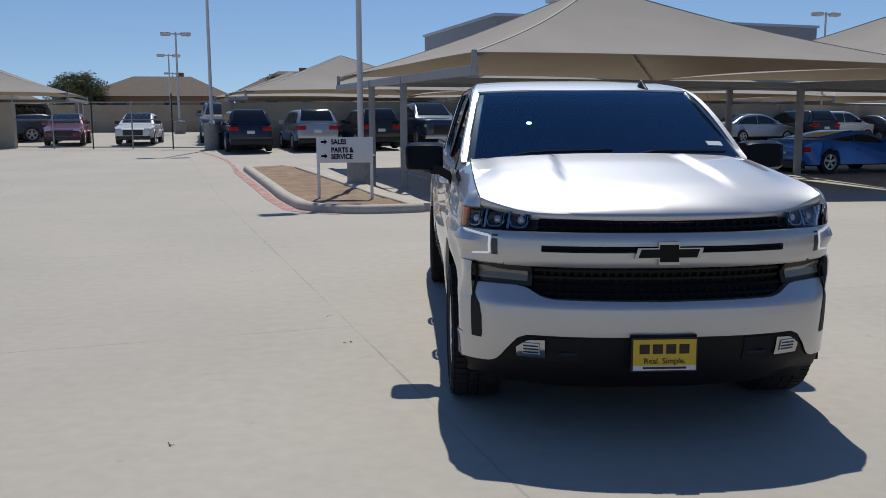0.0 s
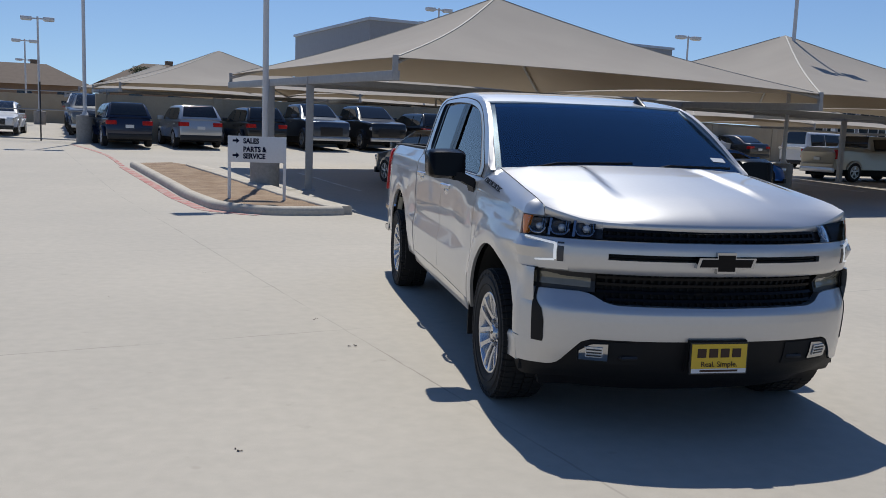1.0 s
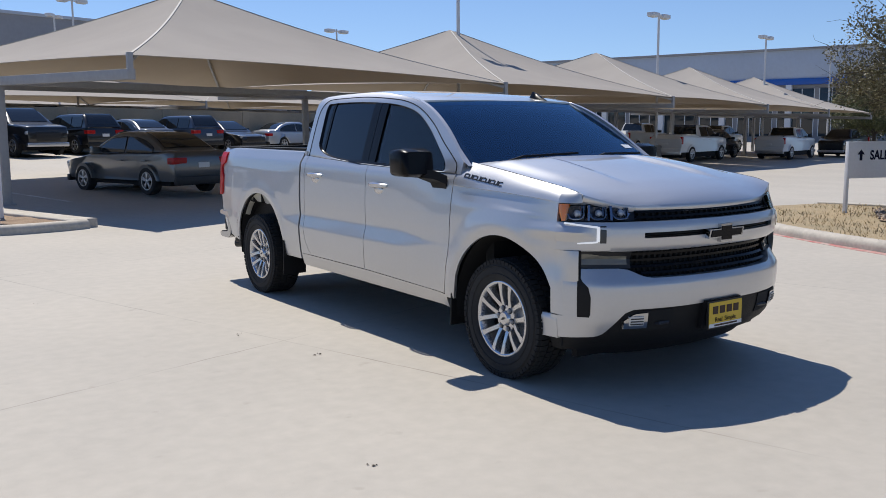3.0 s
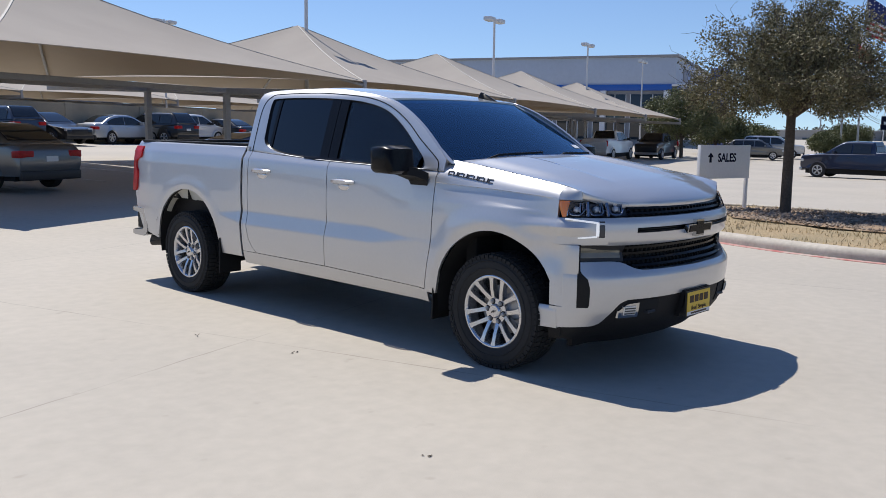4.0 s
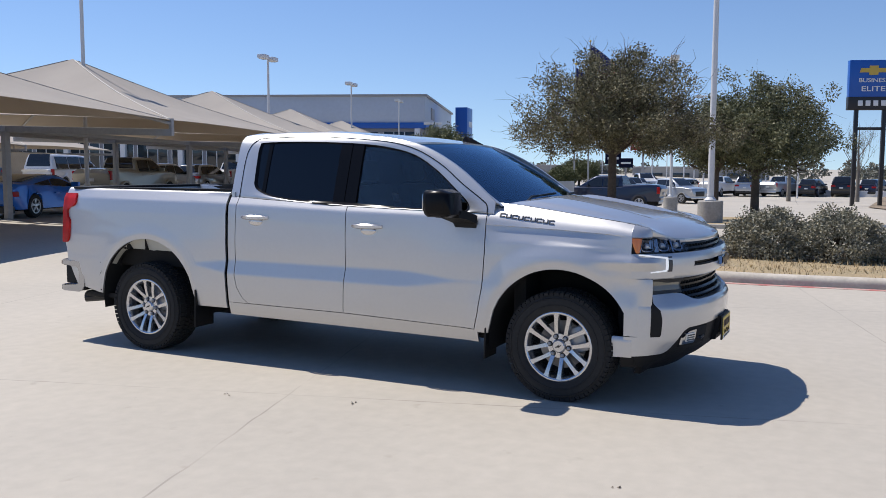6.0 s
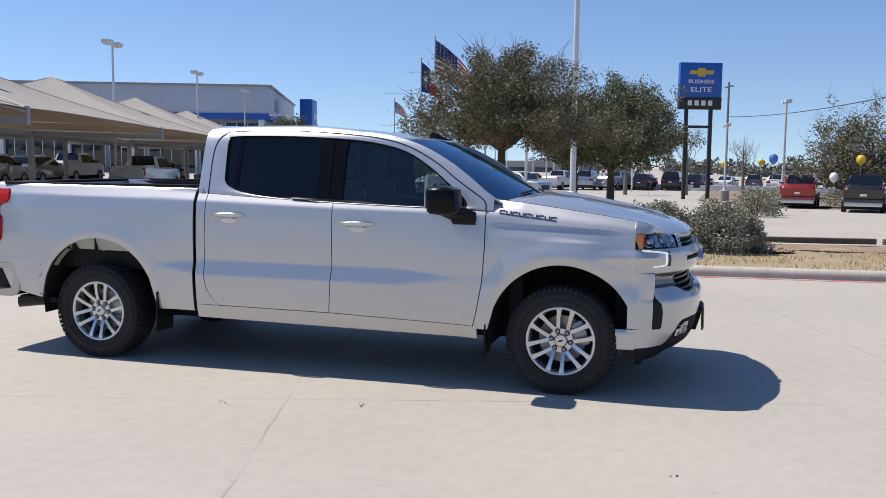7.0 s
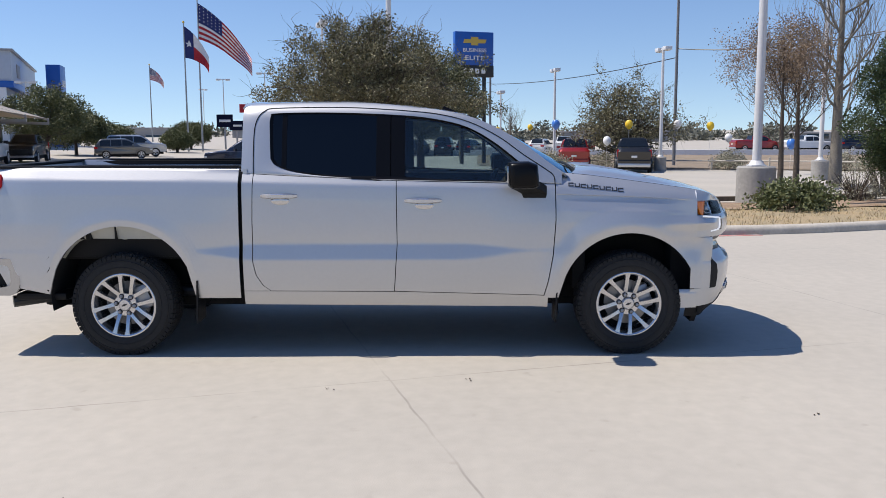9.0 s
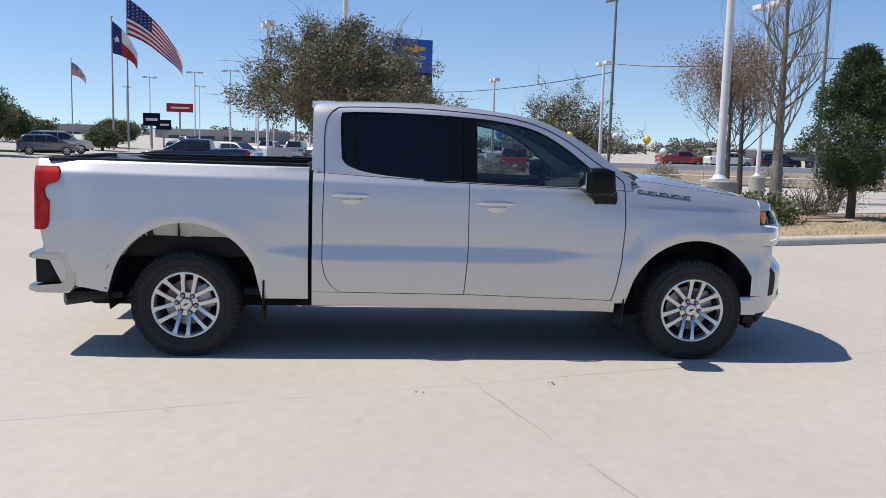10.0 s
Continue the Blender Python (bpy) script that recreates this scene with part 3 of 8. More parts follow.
def gate():
    top = thing("sliding_gate", "tall chain-link sliding gate on galvanised tubes across a drive", "gate")
    a, b = Vector((-18.3, 34.6, 0)), Vector((-9.4, 33.2, 0))
    a.z, b.z = gz(a.x, a.y), gz(b.x, b.y)
    for h in (0.08, 1.25, 2.0):
        bm = bmesh.new()
        tube(bm, [a + Vector((0, 0, h)), b + Vector((0, 0, h))], 0.025, 6)
        part("rail", bm, M_GALV, top)
    for k in range(6):
        p = a.lerp(b, k / 5)
        bm = bmesh.new()
        tube(bm, [p, p + Vector((0, 0, 2.05 if k % 2 else 2.35))], 0.03, 8)
        part("post", bm, M_BLACKSTEEL if k in (2, 4) else M_GALV, top)
    bm = bmesh.new()
    L = (b - a).length
    n = int(L / 0.22)
    d = (b - a) / L
    for k in range(-9, n):
        for sgn in (1, -1):
            x0, x1 = k * 0.22, k * 0.22 + 1.98
            z0, z1 = (0.05, 2.0) if sgn > 0 else (2.0, 0.05)
            c0, c1 = max(x0, 0), min(x1, L)
            if c1 <= c0:
                continue
            f0, f1 = (c0 - x0) / 1.98, (c1 - x0) / 1.98
            tube(bm, [a + d * c0 + Vector((0, 0, lerp(z0, z1, f0))), a + d * c1 + Vector((0, 0, lerp(z0, z1, f1)))], 0.0011, 3, False)
    part("chain_link", bm, M_GALV, top, "thin wire mesh", smooth=False)


gate()


# ---- light poles ----
def light_pole(x, y, height, base_h=0.8, base_r=0.34, heads=2, turn=0.0, r=0.075, colour=None):
    z = gz(x, y)
    top = thing("light_pole", "white steel light pole with box lamp heads, concrete base", "light pole", "car park light poles", pose(x, y, z, 0, 0, turn))
    if base_h:
        bm = bmesh.new()
        lathe(bm, [(0.001, base_h), (base_r - 0.03, base_h), (base_r, base_h - 0.03), (base_r, -0.2)], 24, Matrix.Rotation(radians(-90), 4, "Y"))
        part("base", bm, M_POLEBASE, top, "round concrete footing")
        bm = bmesh.new()
        box(bm, (-0.17, -0.17, base_h), (0.17, 0.17, base_h + 0.03), 0.008)
        lathe(bm, [(r * 1.15, base_h + 0.13), (r * 1.8, base_h + 0.03)], 16, Matrix.Rotation(radians(-90), 4, "Y"))
        part("base_plate", bm, colour or M_POLE, top)
    bm = bmesh.new()
    tube(bm, [(0, 0, base_h), (0, 0, height)], [r, r * 0.75], 12)
    part("pole", bm, colour or M_POLE, top)
    for s in ((-1, 1) if heads == 2 else (1,)):
        bm = bmesh.new()
        box(bm, (s * 0.05, -0.04, height - 0.16), (s * 0.32, 0.04, height - 0.08), 0.01)
        part("arm", bm, colour or M_POLE, top)
        bm = bmesh.new()
        box(bm, (s * 0.30, -0.2, height - 0.22), (s * 0.92, 0.2, height - 0.02), 0.03)
        hd = part("lamp_head", bm, M_LAMPHEAD, top)
        bm = bmesh.new()
        box(bm, (s * 0.36, -0.15, height - 0.25), (s * 0.86, 0.15, height - 0.215), 0.01)
        part("lens", bm, M_LENS, hd)
    return top


light_pole(-2.3, 16.15, 9.0, turn=20)
light_pole(-9.4, 33.0, 9.0, base_h=1.1, turn=10)
light_pole(15.15, 22.6, 9.0, turn=15)
light_pole(8.9, 54.0, 8.6, turn=15)
light_pole(24.2, 48.7, 7.5, turn=15)
light_pole(30.7, 26.8, 7.4, turn=15)
light_pole(47.8, 32.6, 7.9, turn=15)
light_pole(63.1, 37.3, 8.0, turn=15)
light_pole(75.0, 40.0, 6.5, turn=100)
light_pole(24.4, 3.35, 9.6, base_h=0.85, base_r=0.42, turn=10, r=0.11)
light_pole(37.3, 7.46, 7.6, turn=15)
light_pole(12.3, -5.55, 9.5, base_h=0.95, base_r=0.42, turn=0, r=0.10)
light_pole(29.0, -14.0, 8.0, turn=10, r=0.09)
light_pole(42.9, -10.8, 6.9, turn=5, r=0.1)
light_pole(56.2, -6.4, 6.9, turn=5, r=0.1)
light_pole(60.0, -2.8, 5.6, turn=5)
for k, (x, y) in enumerate(((-15.5, 52.0), (-20.4, 69.0), (-26.5, 94.0), (-60, 64), (9.5, 62.0), (42, 61))):
    light_pole(x, y, 6.3 if x < 0 else 8.6, turn=12 + 10 * k)
for x, y, h in ((73, 12.3, 9), (88, 17, 9), (101, 16, 9), (95, 22, 9), (112, 31, 9), (120, 22, 8), (78, 5, 9), (85, 8.5, 9), (130, 28, 9), (150, 44, 9), (140, 18, 8)):
    light_pole(x, y, h, base_h=0, turn=x)


# ---- wayfinding signs ----
def arrow(up):
    if up:
        return [(0, 0.07), (0.055, 0.01), (0.02, 0.01), (0.02, -0.06), (-0.02, -0.06), (-0.02, 0.01), (-0.055, 0.01)]
    return [(0.07, 0), (0.01, -0.055), (0.01, -0.02), (-0.06, -0.02), (-0.06, 0.02), (0.01, 0.02), (0.01, 0.055)]


def way_sign(name, a, b, low, high, lines, label):
    """A white panel on two square posts between a and b, facing -y of its own."""
    a, b = Vector(a), Vector(b)
    d = b - a
    w = d.length
    base = gz(a.x, a.y) + 0.1
    top = thing(name, label, "sign", at=pose(a.x, a.y, base, 0, 0, math.degrees(math.atan2(d.y, d.x))))
    for x in (0.0, w):
        bm = bmesh.new()
        box(bm, (x - 0.03, -0.03, -0.2), (x + 0.03, 0.03, high + 0.0), 0.006)
        part("post", bm, M_WHITE, top)
    bm = bmesh.new()
    box(bm, (-0.03, -0.05, low), (w + 0.03, -0.03, high), 0.004)
    part("panel", bm, M_SIGNWHITE, top, "white aluminium panel")
    face = lambda x, z: Matrix.Translation((x, -0.052, z)) @ Matrix.Rotation(radians(90), 4, "X")
    for kind, text, x, z, size in lines:
        if kind == "text":
            letters("lettering", text, size, face(x, z), M_NAVY, top, 0.002, "LEFT", 0.0058, 0.86)
        else:
            bm = bmesh.new()
            plate_of(bm, [(p * size, q * size) for p, q in arrow(kind == "up")], 0.004, face(x, z))
            part("arrow", bm, M_NAVY, top, smooth=False)
    return top


way_sign("directional_sign", (-2.97, 12.62), (-1.92, 12.62), 0.72, 1.22,
         [("right", "", 0.12, 1.13, 1.0), ("text", "SALES", 0.26, 1.125, 0.135), ("text", "PARTS &", 0.26, 0.965, 0.135), ("right", "", 0.12, 0.85, 1.0), ("text", "SERVICE", 0.26, 0.835, 0.135)],
         "white sign on two posts reading SALES, PARTS & SERVICE with arrows")
way_sign("directional_sign", (10.5, 4.5), (11.78, 4.13), 0.64, 1.29,
         [("up", "", 0.25, 1.045, 1.5), ("text", "SALES", 0.45, 1.04, 0.23)],
         "white sign on two posts reading SALES with an upward arrow")


# ---- trees and shrubs ----
def leaf_cloud(bm, centres, per, size, spread, rng, droop=0.0):
    """Many small folded leaves scattered in balls round the twig ends, turned outwards like the clump that they sit in."""
    add, face = bm.verts.new, bm.faces.new
    for c in centres:
        c = Vector(c)
        for _ in range(per):
            o = Vector((rng.gauss(0, 1), rng.gauss(0, 1), rng.gauss(0, 1))).normalized()
            p = c + o * (2.0 * spread * rng.random() ** 0.45)
            a = (o * 0.8 + Vector((rng.gauss(0, 0.7), rng.gauss(0, 0.7), rng.gauss(0, 0.5) - droop))).normalized()
            b = a.cross(Vector((rng.gauss(0, 1), rng.gauss(0, 1), rng.gauss(0, 1)))).normalized()
            s = size * rng.uniform(0.6, 1.4)
            face((add(p), add(p + a * s * 0.5 + b * s * 0.30), add(p + a * s), add(p + a * s * 0.5 - b * s * 0.30)))


def limbs(bm, start, direction, length, radius, depth, rng, tips, spread=0.6, lift=0.15, kids=(2, 4)):
    """A bough that forks again and again; its ends go into tips."""
    p, d = Vector(start), Vector(direction).normalized()
    pts, rad = [p.copy()], [radius]
    n = 4
    for k in range(n):
        d = (d + Vector((rng.gauss(0, 0.16), rng.gauss(0, 0.16), rng.gauss(0, 0.12) + lift * 0.3))).normalized()
        p = p + d * length / n
        pts.append(p.copy())
        rad.append(radius * (1 - 0.5 * (k + 1) / n))
    tube(bm, pts, rad, 6 if radius > 0.02 else 4, False)
    if depth == 0:
        tips.extend([pts[-1], pts[-2], pts[-3]])
        return
    if depth <= 2:
        tips.append(pts[-1])
    for _ in range(rng.randint(*kids)):
        k = rng.randint(1, n)
        side = Vector((rng.gauss(0, 1), rng.gauss(0, 1), rng.gauss(0, 0.5) + lift)).normalized()
        limbs(bm, pts[k], d.lerp(side, spread), length * rng.uniform(0.55, 0.8), rad[k] * 0.65, depth - 1, rng, tips, spread, lift, kids)


def tree(x, y, label, height, trunk_h, trunk_r, crown_r, seed, leaf_mat, per=60, leaf=0.06, bark=None, boughs=7, depth=3, low=None, shape=1.0, twiggy=0.0, lean=(0, 0), scatter=0.17, name="tree", flat=0.5, twig=0.2, lumpy=0.35):
    """A leafy tree: trunk, forking limbs and a crown of separate leaves clipped to an uneven mound."""
    rng = random.Random(seed)
    z = gz(x, y) + 0.05
    top = thing(name, label, "tree", at=pose(x, y, z))
    bm = bmesh.new()
    tube(bm, [(0, 0, -0.15), (0, 0, 0.05), (lean[0] * 0.4, lean[1] * 0.4, trunk_h * 0.5), (lean[0], lean[1], trunk_h)], [trunk_r * 1.5, trunk_r * 1.1, trunk_r, trunk_r * 0.85], 12)
    tips = []
    base = Vector((lean[0], lean[1], trunk_h))
    for k in range(boughs):
        a = 2 * math.pi * k / boughs + rng.uniform(-0.3, 0.3)
        el = rng.uniform(0.25, 1.3)
        d = Vector((math.cos(a) * math.cos(el), math.sin(a) * math.cos(el), math.sin(el)))
        reach = lerp(crown_r, (height - trunk_h), math.sin(el)) * 0.62
        limbs(bm, base - Vector((0, 0, rng.uniform(0, 0.25))), d, reach, trunk_r * 0.5, depth, rng, tips)
    part("trunk", bm, bark or M_BARK, top, angle=60)
    low = trunk_h - 0.3 if low is None else low
    mid = lerp(low, height, flat)
    down = (mid - low) / (height - mid)
    keep = []
    for t in tips:
        r = math.hypot(t.x - lean[0], t.y - lean[1]) / crown_r
        h = (t.z - mid) / ((height - mid) * 1.05 * (1 if t.z > mid else down))
        if r * r + h * h < 1.15 and t.z > low - 0.1:
            keep.append(t)
    # clumps: most lie near the crown's skin, a few fill it; the underside is cut level
    extra = []
    while len(extra) < boughs * 26:
        p = Vector((rng.uniform(-1, 1), rng.uniform(-1, 1), rng.uniform(-1, 1)))
        if 0.25 < p.length < 1.0 and rng.random() < 0.35 + 0.65 * p.length:
            w = 1.0 + lumpy * noise.noise(p * 1.9 + Vector((seed, 0, 0))) + 0.4 * lumpy * noise.noise(p * 4.3 + Vector((0, seed, 0)))
            squash = 1.0 if p.z < 0.1 else 1 - 0.45 * shape * p.z
            q = Vector((lean[0] + p.x * crown_r * w * squash, lean[1] + p.y * crown_r * w * squash, mid + p.z * (height - mid) * w * 0.95 * (1 if p.z > 0 else down)))
            q.z = max(q.z, low + rng.uniform(-0.05, 0.15) * (mid - low))
            extra.append(q)
    bm = bmesh.new()
    leaf_cloud(bm, keep, max(3, int(per * 0.15)), leaf, scatter * 0.7, rng, 0.2)
    leaf_cloud(bm, extra, per, leaf, scatter, rng, 0.2)
    part("crown", bm, leaf_mat, top, "dense small leaves", smooth=False)
    if twiggy:
        bm = bmesh.new()
        for t in extra:
            for _ in range(2 if rng.random() < twiggy else 0):
                d = (t - Vector((0, 0, mid - 0.4 * (height - mid)))).normalized()
                q = t
                pts = [q]
                for _ in range(5):
                    d = (d + Vector((rng.gauss(0, 0.38), rng.gauss(0, 0.38), rng.gauss(0, 0.32)))).normalized()
                    q = q + d * twig * rng.uniform(0.7, 1.4)
                    pts.append(q)
                tube(bm, pts, [0.007, 0.006, 0.005, 0.004, 0.003, 0.002], 3, False)
        tagged(part("twig_spray", bm, M_BARK, top, "bare thin twigs", smooth=False), kind="stuff")
    return top


def bare_tree(x, y, label, height, trunk_r, spread, seed, leaf_mat=None, per=8, leaf=0.07, trunk_h=None, depth=4, boughs=7, bark=None):
    rng = random.Random(seed)
    top = thing("tree", label, "tree", at=pose(x, y, gz(x, y) + 0.05))
    bm = bmesh.new()
    th = trunk_h or height * 0.32
    tube(bm, [(0, 0, -0.15), (0, 0, th * 0.5), (0.05, 0, th), (0.0, 0.05, height * 0.7), (0.05, 0.05, height)], [trunk_r * 1.25, trunk_r, trunk_r * 0.85, trunk_r * 0.35, trunk_r * 0.08], 10)
    tips = []
    for k in range(boughs):
        a = 2 * math.pi * k * 0.381 * 2 + rng.uniform(-0.4, 0.4)
        h = lerp(th * 0.9, height * 0.7, k / boughs)
        el = rng.uniform(0.45, 1.0)
        d = Vector((math.cos(a) * math.cos(el), math.sin(a) * math.cos(el), math.sin(el)))
        limbs(bm, (0.03, 0.03, h), d, spread * lerp(0.75, 0.35, k / boughs), trunk_r * 0.22, depth, rng, tips, 0.42, 0.45, (3, 4))
    part("trunk", bm, bark or M_BARKPALE, top, "bare forking limbs", angle=60)
    if leaf_mat:
        bm = bmesh.new()
        leaf_cloud(bm, tips, per, leaf, 0.2, rng)
        part("crown", bm, leaf_mat, top, "thin scattered leaves", smooth=False)
    return top


def shrub(x, y, rx, ry, h, label, leaf_mat, seed, clumps=60, per=60, leaf=0.04, name="shrub", turn=0.0, scatter=0.1, stems=10, skin=0.45):
    rng = random.Random(seed)
    top = thing(name, label, "shrub", at=pose(x, y, gz(x, y) + 0.1, 0, 0, turn))
    bm = bmesh.new()
    for _ in range(stems):
        a = rng.uniform(0, 6.28)
        q = Vector((math.cos(a) * rx * rng.uniform(0.2, 0.8), math.sin(a) * ry * rng.uniform(0.2, 0.8), h * rng.uniform(0.5, 0.9)))
        tube(bm, [(q.x * 0.3, q.y * 0.3, -0.1), q * 0.5, q], [0.02, 0.014, 0.006], 5, False)
    tagged(part("stem", bm, M_BARK, top, smooth=False), kind="stuff")
    bm = bmesh.new()
    cs = []
    while len(cs) < clumps:
        p = Vector((rng.uniform(-1, 1), rng.uniform(-1, 1), rng.uniform(0, 1)))
        if skin < p.length < 1:
            w = 1 + 0.15 * noise.noise(p * 3 + Vector((seed, 0, 0)))
            cs.append(Vector((p.x * rx * w, p.y * ry * w, 0.08 + p.z * h * 0.92 * w)))
    leaf_cloud(bm, cs, per, leaf, scatter, rng)
    part("foliage", bm, leaf_mat, top, smooth=False)
    return top


def conifer(x, y, height, radius, seed):
    rng = random.Random(seed)
    top = thing("conifer", "dark green bushy conifer on a bare trunk in the verge", "tree", at=pose(x, y, gz(x, y) + 0.05))
    bm = bmesh.new()
    tube(bm, [(0, 0, -0.1), (0, 0, height * 0.5), (0, 0, height * 0.97)], [0.11, 0.07, 0.015], 9)
    cs = []
    for k in range(330):
        h = rng.uniform(0.20, 1.0)
        r = radius * min(1.0, (1.06 - h) * 1.9) * rng.uniform(0.30, 1.12) * (0.6 if h < 0.32 else 1)
        a = rng.uniform(0, 6.28)
        q = Vector((math.cos(a) * r, math.sin(a) * r, h * height + 0.2 * r))
        cs.append(q)
        if k % 3 == 0:
            tube(bm, [(0, 0, h * height * 0.9), q * 0.6 + Vector((0, 0, h * height * 0.37)), q], [0.022, 0.014, 0.005], 4, False)
    part("trunk", bm, M_BARK, top, angle=60)
    bm = bmesh.new()
    leaf_cloud(bm, cs, 230, 0.050, 0.115, rng, -0.4)
    part("crown", bm, M_CEDAR, top, "dense dark green sprays", smooth=False)
    return top


tree(11.3, 3.1, "small live oak with a dense olive crown and bare twigs", 3.95, 2.1, 0.095, 2.05, 3, M_OAK, per=190, leaf=0.046, boughs=11, twiggy=1.0, shape=1.15, low=1.95, scatter=0.115, flat=0.30, twig=0.12, lumpy=0.6)
tree(27.9, 2.35, "rounded live oak with a dense olive green crown", 5.3, 2.0, 0.15, 2.75, 7, M_OAKDEEP, per=150, leaf=0.085, boughs=10, twiggy=0.15, shape=0.45, low=1.85, scatter=0.17, flat=0.40, lumpy=0.42)
tree(27.0, 3.6, "slim live oak with a dense olive green crown", 4.4, 1.9, 0.09, 1.6, 8, M_OAKDEEP, per=90, leaf=0.085, boughs=6, shape=0.7, low=2.1, scatter=0.18)
tree(46.4, -9.4, "broad half-bare tree with thin olive leaves and bare twig ends", 5.5, 1.1, 0.2, 3.2, 12, M_OAK, per=34, leaf=0.12, boughs=13, depth=3, twiggy=1.0, shape=0.8, low=0.95, scatter=0.19, flat=0.38, twig=0.24, lumpy=0.75)
bare_tree(23.0, -12.0, "bare winter tree with upright pale limbs", 9.0, 0.20, 3.4, 14, None, depth=3, boughs=16, trunk_h=1.9)
bare_tree(21.6, -9.6, "small tree with sparse brown winter leaves", 5.2, 0.09, 2.6, 15, M_BROWNLEAF, per=9, leaf=0.058, depth=3, boughs=11, trunk_h=1.5, bark=M_BARK)
bare_tree(23.6, -10.9, "small tree with sparse brown winter leaves", 5.0, 0.1, 2.3, 16, M_BROWNLEAF, per=8, leaf=0.058, depth=3, boughs=10, trunk_h=1.6, bark=M_BARK)
bare_tree(70.0, 5.0, "bare grey winter tree past the car park", 6.5, 0.15, 3.0, 17, None, depth=3, boughs=9)
bare_tree(72.0, 0.0, "bare grey winter tree past the car park", 6.2, 0.15, 3.0, 18, None, depth=3, boughs=9)
bare_tree(80.0, -5.0, "bare grey winter tree past the car park", 5.2, 0.15, 2.6, 19, None, depth=3, boughs=9)
conifer(12.3, -8.75, 3.85, 1.18, 21)
shrub(9.4, -0.20, 0.62, 0.80, 0.84, "clipped grey-green hedge shrub with bare patches", M_HEDGE, 31, 230, 110, 0.040, "hedge_shrub", scatter=0.062, stems=22, skin=0.72)
shrub(9.45, -1.25, 0.62, 0.85, 0.84, "clipped grey-green hedge shrub with bare patches", M_HEDGE, 32, 230, 110, 0.040, "hedge_shrub", scatter=0.062, stems=22, skin=0.72)
shrub(10.2, -5.6, 0.6, 0.95, 0.55, "low spiky green shrub beside a lamp post", M_SHRUB, 33, 70, 70, 0.07, "low_shrub")
shrub(13.2, -8.2, 0.7, 0.7, 0.8, "leafless tangled brown shrub in the verge", M_HEDGE, 34, 40, 30, 0.04, "low_shrub", stems=40)
shrub(15.2, -9.8, 0.9, 0.9, 1.1, "leafless tangled brown shrub in the verge", M_HEDGE, 35, 40, 40, 0.05, "low_shrub", stems=50)
# trees by the showroom and far off
for x, y, h, r, s, tr in ((60.0, 31.6, 5.6, 3.2, 41, 1.2), (70.0, 33.6, 4.0, 2.6, 50, 0.8), (77.0, 33.0, 2.6, 2.0, 42, 0.5), (84.0, 29.0, 2.0, 1.5, 43, 0.5), (96, 31, 3.0, 2.2, 44, 0.6), (-31.0, 78.0, 5.4, 2.6, 45, 0.8), (-14.5, 86.0, 5.4, 1.8, 46, 1.5)):
    tree(x, y, "round dark green evergreen tree in the distance", h, tr + 0.4, 0.14, r, s, M_OAKGREEN, per=120, leaf=0.15, boughs=7, depth=2, shape=0.4, low=tr, scatter=0.24)


# ---- parked vehicles ----
def paint(name, base, metal=0.35, rough=0.3):
    return mat(name, base, rough, metal, coat=0.8, var=0.02, scale=40)


M_TYRE = mat("tyre_rubber", (0.018, 0.018, 0.018), 0.85, var=0.15, scale=30, bump=0.1, bscale=200)
M_RIM = mat("alloy_rim", (0.55, 0.56, 0.58), 0.28, 0.9)
M_CARGLASS = mat("dark_car_glass", (0.012, 0.014, 0.016), 0.04, spec=0.7)
M_BLACKTRIM = mat("black_trim", (0.012, 0.012, 0.013), 0.45)
M_UNDER = mat("underbody_black", (0.008, 0.008, 0.008), 0.9)
M_TAILRED = mat("tail_lamp_red", (0.50, 0.006, 0.005), 0.4, coat=0.15, spec=0.25, second=(0.30, 0.003, 0.003), mix_scale=9.0, var=0.05)
M_HEADLAMP = mat("head_lamp_clear", (0.55, 0.57, 0.58), 0.12, 0.3, coat=1.0)
M_PLATE = mat("white_plate", (0.7, 0.7, 0.68), 0.5)
CARPAINT = {
    "white": paint("car_paint_white", (0.72, 0.72, 0.71), 0.0), "silver": paint("car_paint_silver", (0.46, 0.48, 0.50), 0.6), "black": paint("car_paint_black", (0.010, 0.010, 0.011), 0.1),
    "grey": paint("car_paint_grey", (0.15, 0.155, 0.155), 0.6), "red": paint("car_paint_red", (0.28, 0.012, 0.012), 0.2), "maroon": paint("car_paint_maroon", (0.13, 0.008, 0.018), 0.4),
    "blue": paint("car_paint_blue", (0.01, 0.15, 0.55), 0.2), "navy": paint("car_paint_navy", (0.010, 0.018, 0.045), 0.4), "slate": paint("car_paint_slate", (0.05, 0.065, 0.09), 0.5), "tan": paint("car_paint_tan", (0.38, 0.36, 0.30), 0.4),
}
